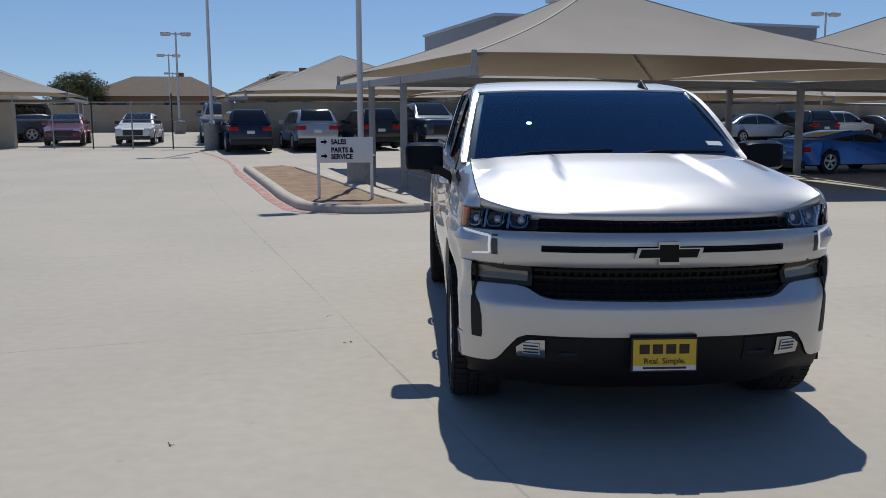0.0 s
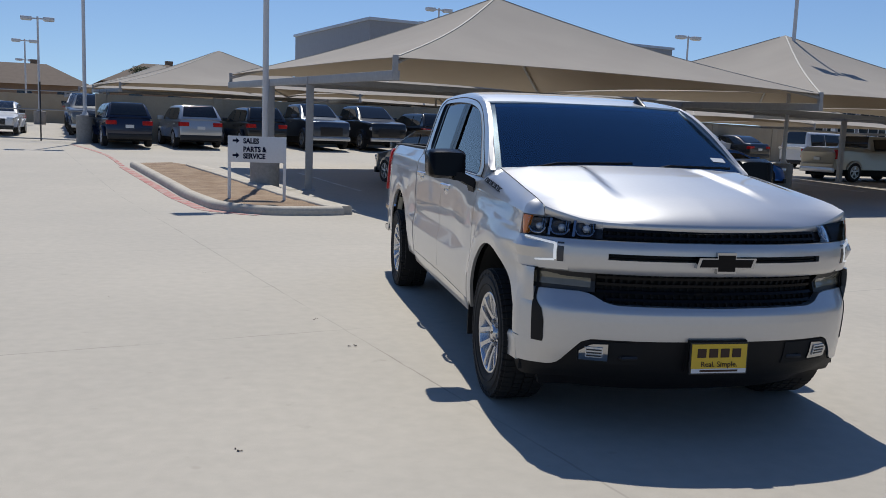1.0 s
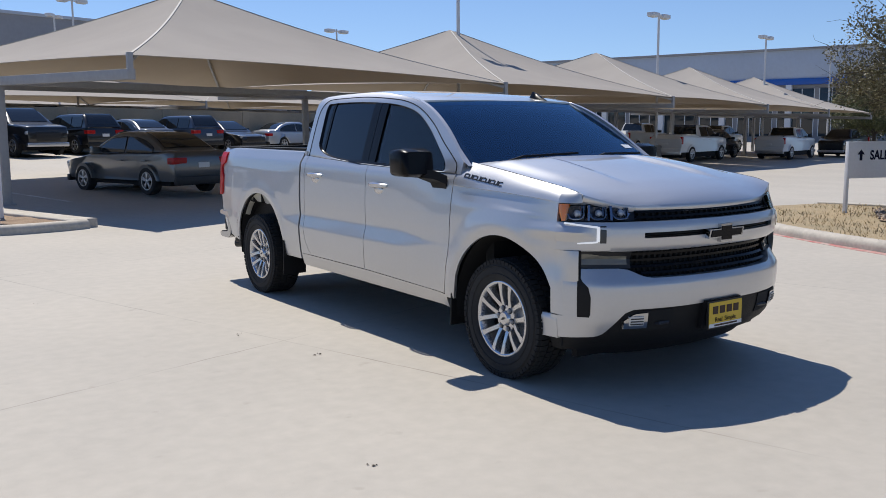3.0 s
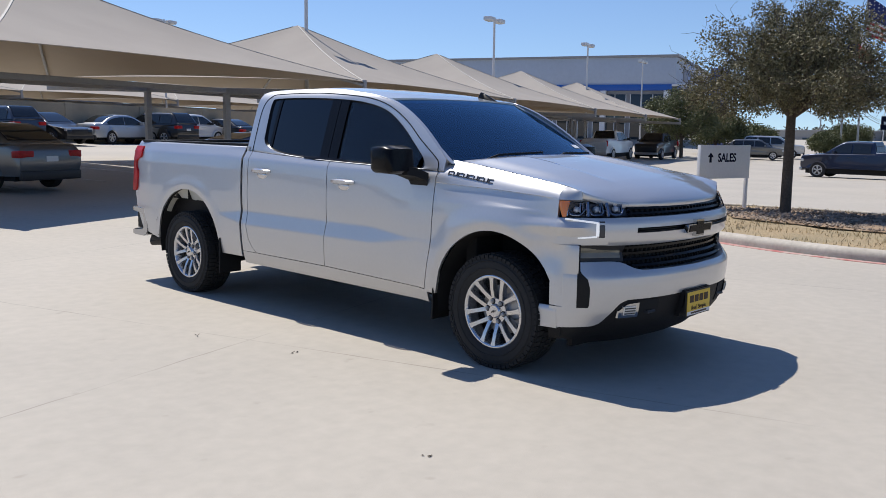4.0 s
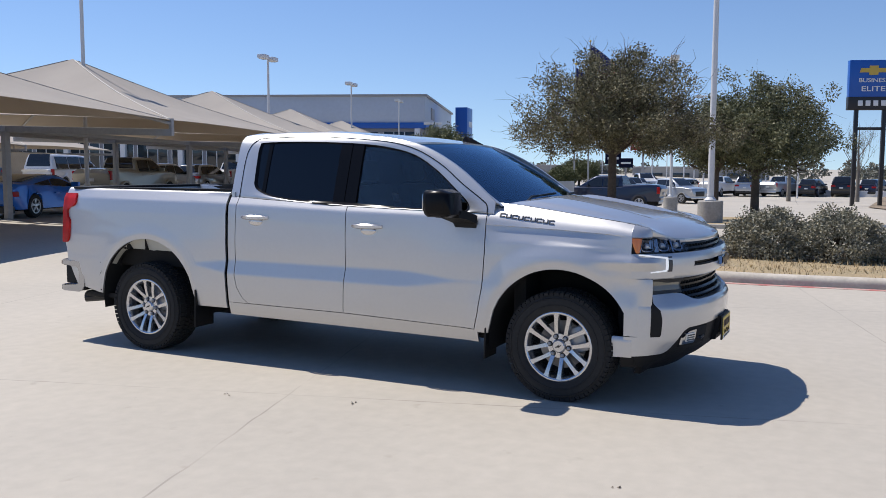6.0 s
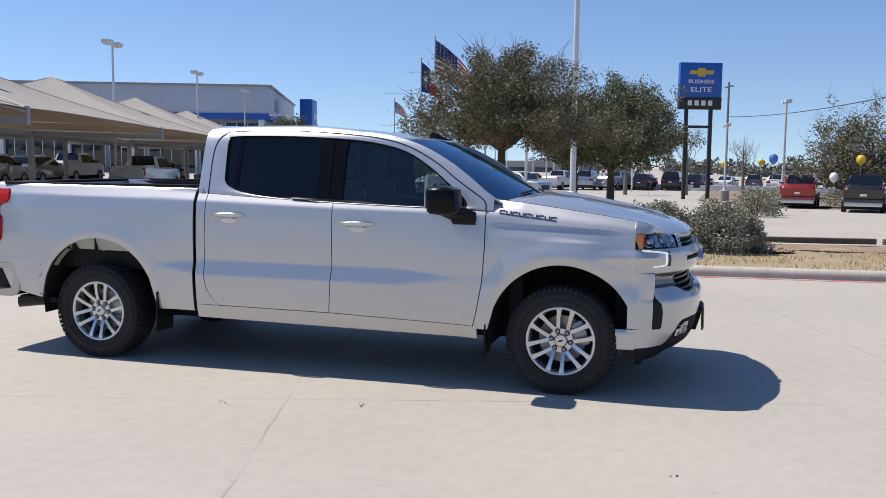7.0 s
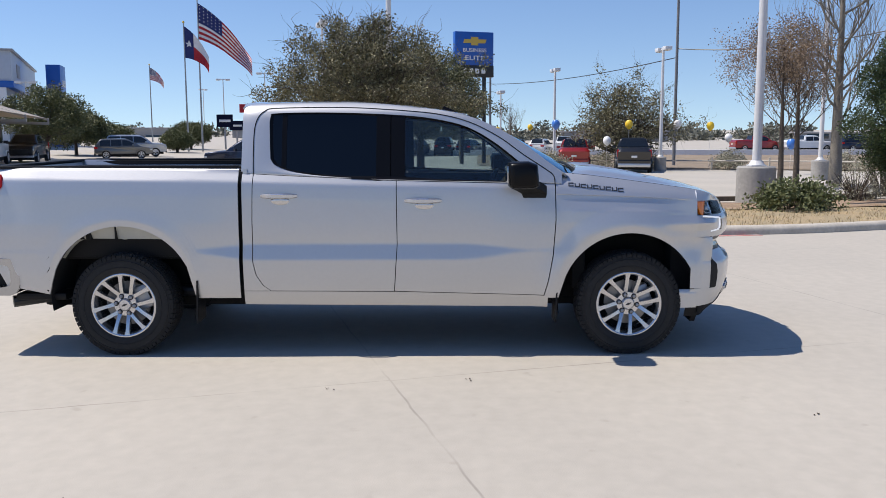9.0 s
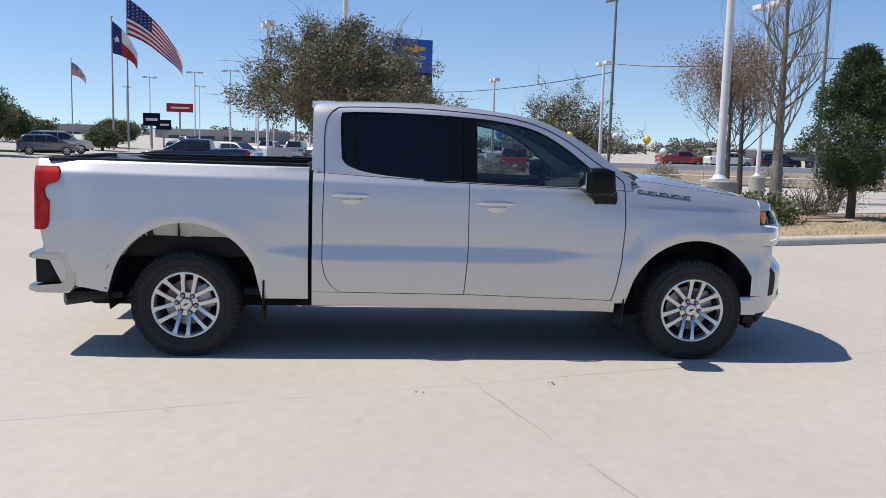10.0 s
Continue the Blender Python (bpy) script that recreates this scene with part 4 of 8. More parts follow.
# length, half width, wheelbase, front overhang, tyre radius, then the outline of the lower body and of the cabin: (along from the front, height)
SHAPES = {
    "sedan": (4.63, 0.88, 2.70, 0.93, 0.325, [(0.02, 0.30), (0.0, 0.55), (0.12, 0.72), (0.9, 0.86), (1.45, 0.95), (3.75, 1.0), (4.35, 1.02), (4.58, 0.95), (4.63, 0.55), (4.55, 0.32)], [(1.15, 0.93), (1.95, 1.36), (2.4, 1.46), (3.1, 1.44), (3.6, 1.32), (4.15, 1.02)]),
    "suv": (4.55, 0.92, 2.72, 0.92, 0.36, [(0.05, 0.35), (0.0, 0.62), (0.10, 0.86), (0.8, 1.0), (1.25, 1.06), (4.2, 1.1), (4.45, 1.05), (4.55, 0.6), (4.48, 0.38)], [(1.0, 1.04), (1.75, 1.52), (2.2, 1.64), (3.6, 1.64), (4.05, 1.58), (4.42, 1.08)]),
    "pickup": (5.85, 0.98, 3.72, 0.97, 0.40, [(0.08, 0.42), (0.0, 0.62), (0.05, 1.08), (0.3, 1.17), (1.3, 1.27), (3.75, 1.30), (3.78, 1.37), (5.72, 1.37), (5.76, 0.72), (5.85, 0.70), (5.83, 0.48)], [(1.25, 1.25), (2.0, 1.78), (2.4, 1.88), (3.4, 1.87), (3.62, 1.80), (3.76, 1.30)]),
    "coupe": (4.63, 0.96, 2.72, 1.0, 0.34, [(0.02, 0.22), (0.0, 0.42), (0.25, 0.62), (1.0, 0.82), (1.5, 0.85), (3.6, 0.98), (4.3, 1.0), (4.6, 0.95), (4.63, 0.5), (4.5, 0.25)], [(1.2, 0.84), (2.0, 1.16), (2.4, 1.23), (2.9, 1.2), (4.2, 0.99)]),
    "van": (4.9, 0.95, 2.95, 0.95, 0.36, [(0.05, 0.32), (0.0, 0.6), (0.1, 0.9), (0.6, 1.08), (0.9, 1.14), (4.8, 1.16), (4.88, 1.0), (4.9, 0.5), (4.85, 0.34)], [(0.75, 1.12), (1.6, 1.75), (2.1, 1.88), (4.3, 1.9), (4.65, 1.82), (4.8, 1.15)]),
}
SHAPES["suv_big"] = (5.3, 1.0, 3.05, 0.98, 0.40, [(0.06, 0.4), (0.0, 0.7), (0.08, 1.05), (0.5, 1.14), (1.3, 1.2), (5.0, 1.24), (5.22, 1.2), (5.3, 0.65), (5.22, 0.42)], [(1.2, 1.18), (1.95, 1.75), (2.4, 1.88), (4.4, 1.9), (4.85, 1.82), (5.15, 1.22)])


def simple_wheel(top, x, y, r, side):
    """Tyre with rim and spokes; side is the way that the outer face looks."""
    w = part("wheel", lathe(bmesh.new(), [(r * 0.62, -0.10), (r * 0.93, -0.11), (r, -0.08), (r, 0.08), (r * 0.93, 0.11), (r * 0.62, 0.10)], 24, close=True), M_TYRE, top)
    w.matrix_local = pose(x, y, r, 0, 0, 0 if side > 0 else 180)
    bm = bmesh.new()
    lathe(bm, [(r * 0.64, 0.095), (r * 0.60, 0.10), (r * 0.56, 0.04), (r * 0.16, 0.03), (0.001, 0.03)], 24)
    part("rim_barrel", bm, M_BLACKTRIM, w)
    bm = bmesh.new()
    lathe(bm, [(r * 0.66, 0.098), (r * 0.64, 0.108), (r * 0.58, 0.106), (r * 0.57, 0.06)], 24)
    for k in range(5):
        for da in (-0.13, 0.13):
            a = 2 * math.pi * k / 5 + da
            m = Matrix.Rotation(a, 4, "X")
            box(bm, (0.05, -0.017, r * 0.08), (0.10, 0.017, r * 0.6), 0.006, m)
    lathe(bm, [(r * 0.15, 0.06), (r * 0.15, 0.105), (0.001, 0.112)], 16)
    part("rim", bm, M_RIM, w)


# how far out a ring lies across the body, and how much of its upper height it keeps
SECTION = [(1.0, 0.60), (0.992, 0.72), (0.965, 0.85), (0.91, 0.94), (0.78, 0.985), (0.45, 1.0)]


def car(kind, colour, x, y, heading, label, group="parked vehicles"):
    """A parked vehicle; heading 0 has its front towards -y, angles turn it to the left."""
    length, hw, wb, fo, r, low, cab = SHAPES[kind]
    name = {"sedan": "sedan", "suv": "suv", "pickup": "pickup", "coupe": "sports_car", "van": "van", "suv_big": "suv"}[kind]
    top = thing(name, label, {"pickup": "pickup truck", "coupe": "sports car"}.get(name, name), group, pose(x, y, gz(x, y), 0, 0, heading))
    pm = CARPAINT[colour]
    y0 = -length / 2
    axles = (fo, fo + wb)
    # lower body: a side outline with wheel arches, drawn across with rounded flanks
    top_line = spline([(a, h) for a, h in low], 3)
    arch = []
    zb = low[-1][1]
    ra = r * 1.16
    for ax in (axles[1], axles[0]):
        h = max(-0.9, (zb - r) / ra)
        a0 = math.asin(h)
        arch += [(ax + ra * math.cos(a0 + (math.pi - 2 * a0) * k / 10), r + ra * math.sin(a0 + (math.pi - 2 * a0) * k / 10)) for k in range(11)]
    outline = [(p[0], p[1]) for p in top_line] + arch
    zmax = max(p[1] for p in outline)
    bm = bmesh.new()

    def width(a, z, inset):
        nose = 1 - 0.16 * step(0.55, 0.0, a) - 0.10 * step(length - 0.45, length, a)
        belly = 1 - 0.05 * step(0.75, 0.3, z / zmax) - 0.10 * step(0.78, 1.0, z / zmax)
        return hw * nose * belly - inset

    # rings across the body: full width at the flanks, drawn in and up towards the middle
    zc = lerp(2.16 * r, zmax, 0.25)
    cols = []
    for f, k in [(-a, b) for a, b in SECTION] + SECTION[-2::-1]:
        ring = []
        for a, z in outline:
            up = lerp(z, zc + (z - zc) * k, 1.0) if z > zc else z + (0.03 * (1 - k) if z < zb + 0.02 else 0)
            ring.append(bm.verts.new((f * width(a, z, 0), y0 + length / 2 + (a - length / 2) * (1 - 0.035 * (1 - k)), up)))
        cols.append(ring)
    n = len(outline)
    for c0, c1 in zip(cols, cols[1:]):
        for k in range(n):
            bm.faces.new((c0[k], c0[(k + 1) % n], c1[(k + 1) % n], c1[k]))
    for ring in (cols[0][::-1], cols[-1]):
        bm.faces.new(ring)
    bmesh.ops.triangulate(bm, faces=[f for f in bm.faces if len(f.verts) > 4])
    part("body", bm, pm, top, angle=40)
    # cabin
    ct = spline([(a, h) for a, h in cab], 4)
    zt, zl = max(p[1] for p in ct), cab[0][1]
    bm = bmesh.new()

    def cabw(z):
        return hw * lerp(0.90, 0.72, (z - zl) / (zt - zl))

    secs = []
    for s, drop in ((-1, 0.10), (-0.965, 0.05), (-0.90, 0.022), (-0.75, 0.006), (0, -0.012), (0.75, 0.006), (0.90, 0.022), (0.965, 0.05), (1, 0.10)):
        secs.append([bm.verts.new((s * cabw(p[1]), y0 + p[0], p[1] - drop * (p[1] - zl) / (zt - zl))) for p in ct])
    for c0, c1 in zip(secs, secs[1:]):
        for k in range(len(ct) - 1):
            bm.faces.new((c0[k], c0[k + 1], c1[k + 1], c1[k]))
    for c in (secs[0], secs[-1]):
        bm.faces.new(c)
    bm.faces.new([c[0] for c in secs])
    bm.faces.new([c[-1] for c in secs])
    part("cabin", bm, pm, top, angle=40)

    # glass: front, rear and two or three each side
    front = [p for p in ct if p[0] <= cab[2][0] - 0.1]
    back = [p for p in ct if p[0] >= cab[-3][0] + 0.12]
    for nm, line in (("windscreen", front[1:]), ("rear_window", back[:-1])):
        bm = bmesh.new()
        rows = [[(s * (cabw(p[1]) * 0.84), y0 + p[0] + (-0.012 if nm == "windscreen" else 0.012), p[1] + 0.012) for s in (-1, -0.5, 0, 0.5, 1)] for p in line]
        shell(bm, rows, Vector((0, 0.012 if nm == "windscreen" else -0.012, -0.01)))
        part(nm, bm, M_CARGLASS, top)
    a0, a1 = cab[0][0] + 0.42, cab[-1][0] - (0.3 if kind != "pickup" else 0.22)
    split = (1, 2) if kind in ("pickup", "sedan", "coupe") else (1, 2, 3)
    cuts = [lerp(a0, a1, k / len(split)) for k in range(len(split) + 1)]
    if kind in ("suv", "van", "suv_big"):
        cuts = [a0, lerp(a0, a1, 0.36), lerp(a0, a1, 0.68), a1]

    def roof_at(a):
        for p, q in zip(ct, ct[1:]):
            if p[0] <= a <= q[0]:
                return lerp(p[1], q[1], (a - p[0]) / max(q[0] - p[0], 1e-6))
        return zl

    for s in (-1, 1):
        for b0, b1 in zip(cuts, cuts[1:]):
            b0, b1 = b0 + 0.035, b1 - 0.035
            bm = bmesh.new()
            rows = []
            for k in range(7):
                a = lerp(b0, b1, k / 6)
                hi = max(roof_at(a) - 0.12, zl + 0.06)
                lo = zl + 0.04
                rows.append([(s * (cabw(lerp(lo, hi, j / 3)) + 0.010), y0 + a, lerp(lo, hi, j / 3)) for j in range(4)])
            shell(bm, rows, Vector((-s * 0.012, 0, 0)))
            part("side_window", bm, M_CARGLASS, top)
        # mirror and door handle
        bm = bmesh.new()
        box(bm, (s * (hw * 0.92), y0 + cab[0][0] + 0.48, zl + 0.02), (s * (hw + 0.17), y0 + cab[0][0] + 0.6, zl + 0.17), 0.02)
        part("mirror", bm, pm if colour != "white" else M_BLACKTRIM, top)
        for a in (lerp(a0, a1, 0.44), lerp(a0, a1, 0.86)):
            bm = bmesh.new()
            box(bm, (s * hw * 0.93, y0 + a - 0.09, zl - 0.16), (s * (hw * 0.995), y0 + a + 0.09, zl - 0.13), 0.008)
            part("door_handle", bm, pm, top)
        for ax in axles:
            simple_wheel(top, s * (hw - 0.12), y0 + ax, r, s)
        bm = bmesh.new()
        z0 = zl * 0.72
        box(bm, (s * hw * 0.55, y0 + 0.03, z0 - 0.07), (s * hw * 0.86, y0 + 0.25, z0 + 0.07), 0.03)
        part("head_lamp", bm, M_HEADLAMP, top)
        bm = bmesh.new()
        if kind in ("pickup", "van"):
            box(bm, (s * hw * 0.80, y0 + length - 0.22, zl - 0.34), (s * hw * 0.915, y0 + length - 0.055, zl + 0.03), 0.02)
        else:
            box(bm, (s * hw * 0.5, y0 + length - 0.28, zl - 0.22), (s * hw * 0.9, y0 + length - 0.005, zl - 0.06), 0.03)
        part("tail_lamp", bm, M_TAILRED, top)
    bm = bmesh.new()
    box(bm, (-hw * 0.5, y0 - 0.012, zl * 0.45), (hw * 0.5, y0 + 0.1, zl * 0.74), 0.02)
    part("grille", bm, M_BLACKTRIM, top)
    bm = bmesh.new()
    box(bm, (-hw * 0.86, y0 - 0.005, low[0][1] - 0.06), (hw * 0.86, y0 + 0.12, low[0][1] + 0.10), 0.03)
    part("lower_bumper", bm, M_RIM if kind == "pickup" else M_BLACKTRIM, top)
    bm = bmesh.new()
    box(bm, (-hw * 0.86, y0 + length - 0.12, low[0][1] - 0.06), (hw * 0.86, y0 + length + 0.006, low[0][1] + 0.14), 0.03)
    part("lower_bumper", bm, M_RIM if kind == "pickup" else M_BLACKTRIM, top)
    bm = bmesh.new()
    box(bm, (-0.15, y0 + length - 0.03, zl * 0.68), (0.15, y0 + length + 0.01, zl * 0.68 + 0.12), 0.004)
    part("number_plate", bm, M_PLATE, top)
    bm = bmesh.new()
    box(bm, (-hw * 0.8, y0 + 0.3, 0.22), (hw * 0.8, y0 + length - 0.3, zb + 0.25), 0.02)
    part("underbody", bm, M_UNDER, top)
    if kind == "pickup":
        # black plate at rail height stands for the shaded inside of the bed
        bm = bmesh.new()
        box(bm, (-hw * 0.78, y0 + 3.86, low[6][1] - 0.02), (hw * 0.78, y0 + 5.62, low[6][1] + 0.006), 0.003)
        part("bed_floor", bm, M_UNDER, top)
    return top


# under the nearest canopies
car("sedan", "grey", 2.1, 17.75, 197, "dark grey sedan parked nose away under a canopy")
car("coupe", "blue", 12.0, 21.3, 108, "bright blue low sports car parked under a canopy")
# against the wall
for k, (kind, colour, turn, text) in enumerate((
        ("suv", "navy", 197, "dark blue compact suv parked facing the wall"), ("suv", "silver", 197, "silver compact suv parked facing the wall"), ("suv", "black", 197, "black suv parked facing the wall"),
        ("pickup", "slate", 17, "dark grey pickup parked with its nose out"), ("pickup", "black", 17, "black pickup parked with its nose out"), ("suv", "black", 197, "black suv parked facing the wall"),
        ("sedan", "grey", 197, "dark grey sedan parked facing the wall"), ("suv", "slate", 197, "slate grey suv parked facing the wall"), ("sedan", "black", 17, "black sedan parked with its nose out"),
        ("sedan", "silver", 107, "silver sedan parked along the wall"), ("suv", "black", 197, "black suv parked facing the wall"), ("suv", "white", 107, "white suv parked along the wall"), ("sedan", "black", 197, "black sedan parked facing the wall"))):
    c = Vector((-7.3, 29.8, 0)) + U * (2.65 * k + (2.0 if k > 8 else 0)) + V * (2.3 if kind != "pickup" else 2.7)
    car(kind, colour, c.x, c.y, turn, text)
# beyond the gate
car("sedan", "maroon", -17.2, 37.9, 14, "dark red sedan facing the gate")
car("sedan", "white", -13.95, 38.3, 8, "white sedan facing the gate")
for k, (kind, colour) in enumerate((("pickup", "slate"), ("suv", "black"), ("suv_big", "grey"), ("sedan", "white"))):
    car(kind, colour, -22.0 - 1.0 * k, 40.5 + 3.0 * k, -60, f"{colour} {'suv' if 'suv' in kind else kind} in a row past the gate")
for k, (kind, colour) in enumerate((("pickup", "grey"), ("pickup", "black"), ("suv_big", "slate"), ("pickup", "white"), ("suv", "red"))):
    car(kind, colour, -10.3 - 0.7 * k, 39.5 + 3.1 * k, 10, f"{colour} {'suv' if 'suv' in kind else kind} in a row past the gate")
for k, colour in enumerate(("white", "silver", "white", "black", "silver", "white", "white", "silver", "grey", "white")):
    c = Vector((-4.0, 42.5, 0)) + U * (2.9 * k)
    car("suv_big" if k % 3 else "van", colour, c.x, c.y, 197 if k % 2 else 17, f"{colour} vehicle parked behind the wall")
# work trucks under the further canopies
for kind, colour, x, y, h, text in (("pickup", "tan", 22.8, 28.6, 105, "tan pickup parked under a canopy"), ("pickup", "white", 33.6, 27.0, 105, "white pickup with a bed cap under a canopy"), ("suv", "black", 38.2, 29.2, 105, "black off-road wagon under a canopy"),
                                    ("pickup", "white", 44.0, 28.2, 105, "white pickup under a canopy"), ("pickup", "black", 53.0, 29.8, 285, "black pickup at the end of the canopies"), ("suv", "white", 30.0, 33.5, 105, "white suv under a canopy"), ("suv", "silver", 35.5, 35.5, 105, "silver suv under a canopy"),
                                    ("van", "white", 27.0, 37.5, 105, "white van under a canopy"), ("pickup", "white", 41.0, 37.5, 105, "white pickup under a canopy"), ("pickup", "white", 50.0, 38.0, 105, "white pickup under a canopy"), ("suv_big", "silver", 71.0, 28.8, 20, "silver suv parked by the showroom trees"), ("suv", "grey", 66.0, 28.0, 20, "grey suv parked by the showroom trees")):
    car(kind, colour, x, y, h, text)
# across the verge
car("pickup", "navy", 42.3, 11.8, 180, "dark blue pickup parked across the drive")
car("pickup", "silver", 62.5, 12.9, 330, "silver pickup parked across the drive")
car("pickup", "red", 47.4, -6.6, 81, "red pickup seen from behind on the drive")
car("pickup", "black", 42.3, -9.1, 80, "black pickup seen from behind on the drive")
for k, (kind, colour) in enumerate((("suv", "white"), ("pickup", "white"), ("suv_big", "silver"), ("pickup", "silver"), ("suv", "black"), ("suv_big", "black"), ("suv", "navy"), ("sedan", "white"), ("suv", "grey"), ("suv", "white"), ("pickup", "white"), ("sedan", "black"))):
    car(kind, colour, 80.0 + 1.3 * k, 15.0 - 2.7 * k, 70 + (k % 3) * 8, f"{colour} {'suv' if 'suv' in kind else kind} in a far row of the car park")
for k, (kind, colour) in enumerate((("pickup", "red"), ("pickup", "white"), ("suv_big", "navy"), ("van", "slate"), ("pickup", "white"), ("sedan", "black"))):
    car(kind, colour, 97.0 - 1.5 * k, -35.0 - 5.4 * k, 8, f"{colour} {'suv' if 'suv' in kind else kind} parked along a far road")
for k, (kind, colour) in enumerate((("sedan", "white"), ("suv", "black"), ("suv", "silver"), ("sedan", "grey"), ("pickup", "white"), ("suv", "navy"))):
    car(kind, colour, 60.0 + 7 * k, 16.5 + 1.2 * k, 300, f"{colour} {'suv' if 'suv' in kind else kind} in a row along the far drive")


# ---- showroom and houses ----
def showroom():
    top = thing("showroom_building", "large blue-grey clad car showroom with a blue band and entrance tower", "building")
    # corner nearest the car park, a long front and a short side
    c = Vector((83.2, 45.2, 0))
    along = Vector((-0.36, 0.933, 0))
    side = Vector((0.9, 0.43, 0)).normalized()
    base, high = -1.0, 9.75
    L, D = 62.0, 35.0
    m = Matrix.Translation((c.x, c.y, 0)) @ Matrix.Rotation(math.atan2(along.y, along.x), 4, "Z")
    bm = bmesh.new()
    box(bm, (0, -D, 6.6), (L, 0, high), 0.03, m)
    part("upper_wall", bm, M_BLDG, top, "blue-grey ribbed cladding")
    bm = bmesh.new()
    box(bm, (-0.25, -D - 0.2, 9.6), (L + 0.2, 0.25, 9.85), 0.03, m)
    part("parapet", bm, M_BLDGDARK, top)
    bm = bmesh.new()
    box(bm, (-0.15, -D - 0.1, 6.0), (L, 0.15, 6.65), 0.02, m)
    part("blue_band", bm, M_BLUE, top, "bright blue metal band")
    bm = bmesh.new()
    box(bm, (0.6, -D + 0.6, base), (L - 1, -0.6, 6.1), 0.02, m)
    part("lower_wall", bm, M_BLDGDARK, top)
    for k in range(14):
        bm = bmesh.new()
        box(bm, (1.2 + 4.2 * k, -0.62, base + 1.6), (4.9 + 4.2 * k, -0.5, 5.6), 0.02, m)
        w = part("window", bm, M_DARKGLASS, top)
        for f in range(4):
            bm = bmesh.new()
            x = 1.2 + 4.2 * k + f * 1.233
            box(bm, (x - 0.04, -0.5, base + 1.6), (x + 0.04, -0.44, 5.6), 0, m)
            part("mullion", bm, M_WHITE, w, smooth=False)
    for k in range(9):
        bm = bmesh.new()
        box(bm, (0.6 + 7.0 * k, -0.55, base), (1.2 + 7.0 * k, 0.1, 6.1), 0.02, m)
        part("pier", bm, M_WHITE, top)
    for k in range(4):
        bm = bmesh.new()
        box(bm, (0.45, -D + 2 + 6.5 * k, base + 1.5), (0.58, -D + 7 + 6.5 * k, 5.6), 0.02, m)
        part("side_window", bm, M_DARKGLASS, top)
    bm = bmesh.new()
    box(bm, (-0.1, -9.5, 7.3), (0.0, -6.0, 8.7), 0.02, m)
    part("side_sign", bm, M_BLDGDARK, top)
    # entrance tower
    t = Matrix.Translation((94.0, 45.9, 0)) @ Matrix.Rotation(radians(15), 4, "Z")
    bm = bmesh.new()
    box(bm, (-0.7, -1.0, base), (3.2, 0.5, 9.0), 0.05, t)
    part("entrance_tower", bm, M_BLUE, top, "bright blue entrance tower")
    bm = bmesh.new()
    for k in range(7):
        box(bm, (0.5 + 0.33 * k, -1.06, 6.6), (0.72 + 0.33 * k, -1.0, 7.3), 0, t)
    part("sign_bars", bm, M_WHITE, top, "white sign shapes", smooth=False)


showroom()


def grey_block():
    top = thing("service_building", "plain grey clad service building behind the canopies", "building")
    m = Matrix.Translation((8.4, 90.0, 0)) @ Matrix.Rotation(radians(17), 4, "Z")
    bm = bmesh.new()
    box(bm, (0, 0, 0), (42, 24, 13.0), 0.04, m)
    part("wall", bm, M_BLDGDARK, top, "grey ribbed cladding")
    bm = bmesh.new()
    box(bm, (-0.2, -0.2, 12.9), (42.2, 24.2, 13.2), 0.03, m)
    part("parapet", bm, M_BLDG, top)
    for k in range(10):
        bm = bmesh.new()
        box(bm, (1.5 + 4.1 * k, -0.08, 0.5), (4.6 + 4.1 * k, 0.02, 4.2), 0.02, m)
        part("bay_door", bm, M_BLDG if k % 3 else M_DARKGLASS, top)


grey_block()


def house(x, y, turn, w, d, wall_h, rise, label):
    top = thing("house", label, "house", "houses past the wall", pose(x, y, 0.9, 0, 0, turn))
    bm = bmesh.new()
    box(bm, (-w / 2, -d / 2, 0), (w / 2, d / 2, wall_h), 0.02)
    part("wall", bm, M_BRICK, top)
    bm = bmesh.new()
    o = 0.5
    e = [bm.verts.new(p) for p in ((-w / 2 - o, -d / 2 - o, wall_h - 0.05), (w / 2 + o, -d / 2 - o, wall_h - 0.05), (w / 2 + o, d / 2 + o, wall_h - 0.05), (-w / 2 - o, d / 2 + o, wall_h - 0.05))]
    r = [bm.verts.new(p) for p in ((-w / 2 + d * 0.42, 0, wall_h + rise), (w / 2 - d * 0.42, 0, wall_h + rise))]
    bm.faces.new(e[::-1])
    bm.faces.new((e[0], e[1], r[1], r[0]))
    bm.faces.new((e[2], e[3], r[0], r[1]))
    bm.faces.new((e[1], e[2], r[1]))
    bm.faces.new((e[3], e[0], r[0]))
    roof = part("roof", bm, M_ROOFING, top, "brown shingle hip roof", smooth=False)
    bm = bmesh.new()
    box(bm, (w * 0.1, 0.3, wall_h + rise * 0.4), (w * 0.1 + 0.7, 1.0, wall_h + rise + 0.4), 0.02)
    part("chimney", bm, M_BRICK, roof)
    for k in (-0.3, 0.05, 0.3):
        bm = bmesh.new()
        box(bm, (w * k, -d / 2 - 0.03, wall_h * 0.45), (w * k + 1.2, -d / 2 + 0.03, wall_h * 0.82), 0.01)
        part("window", bm, M_DARKGLASS, top)


house(-25.0, 84.0, 8, 13, 9, 3.5, 2.0, "tan brick house with a brown hip roof past the wall")
house(-13.0, 88.0, 14, 10, 9, 4.2, 2.0, "brick house with a brown hip roof past the wall")
house(-6.5, 92.0, 14, 9, 9, 4.4, 2.4, "brick house with a brown hip roof past the wall")
house(-46.0, 90.0, 4, 13, 9, 2.9, 2.2, "brick house with a brown hip roof past the wall")


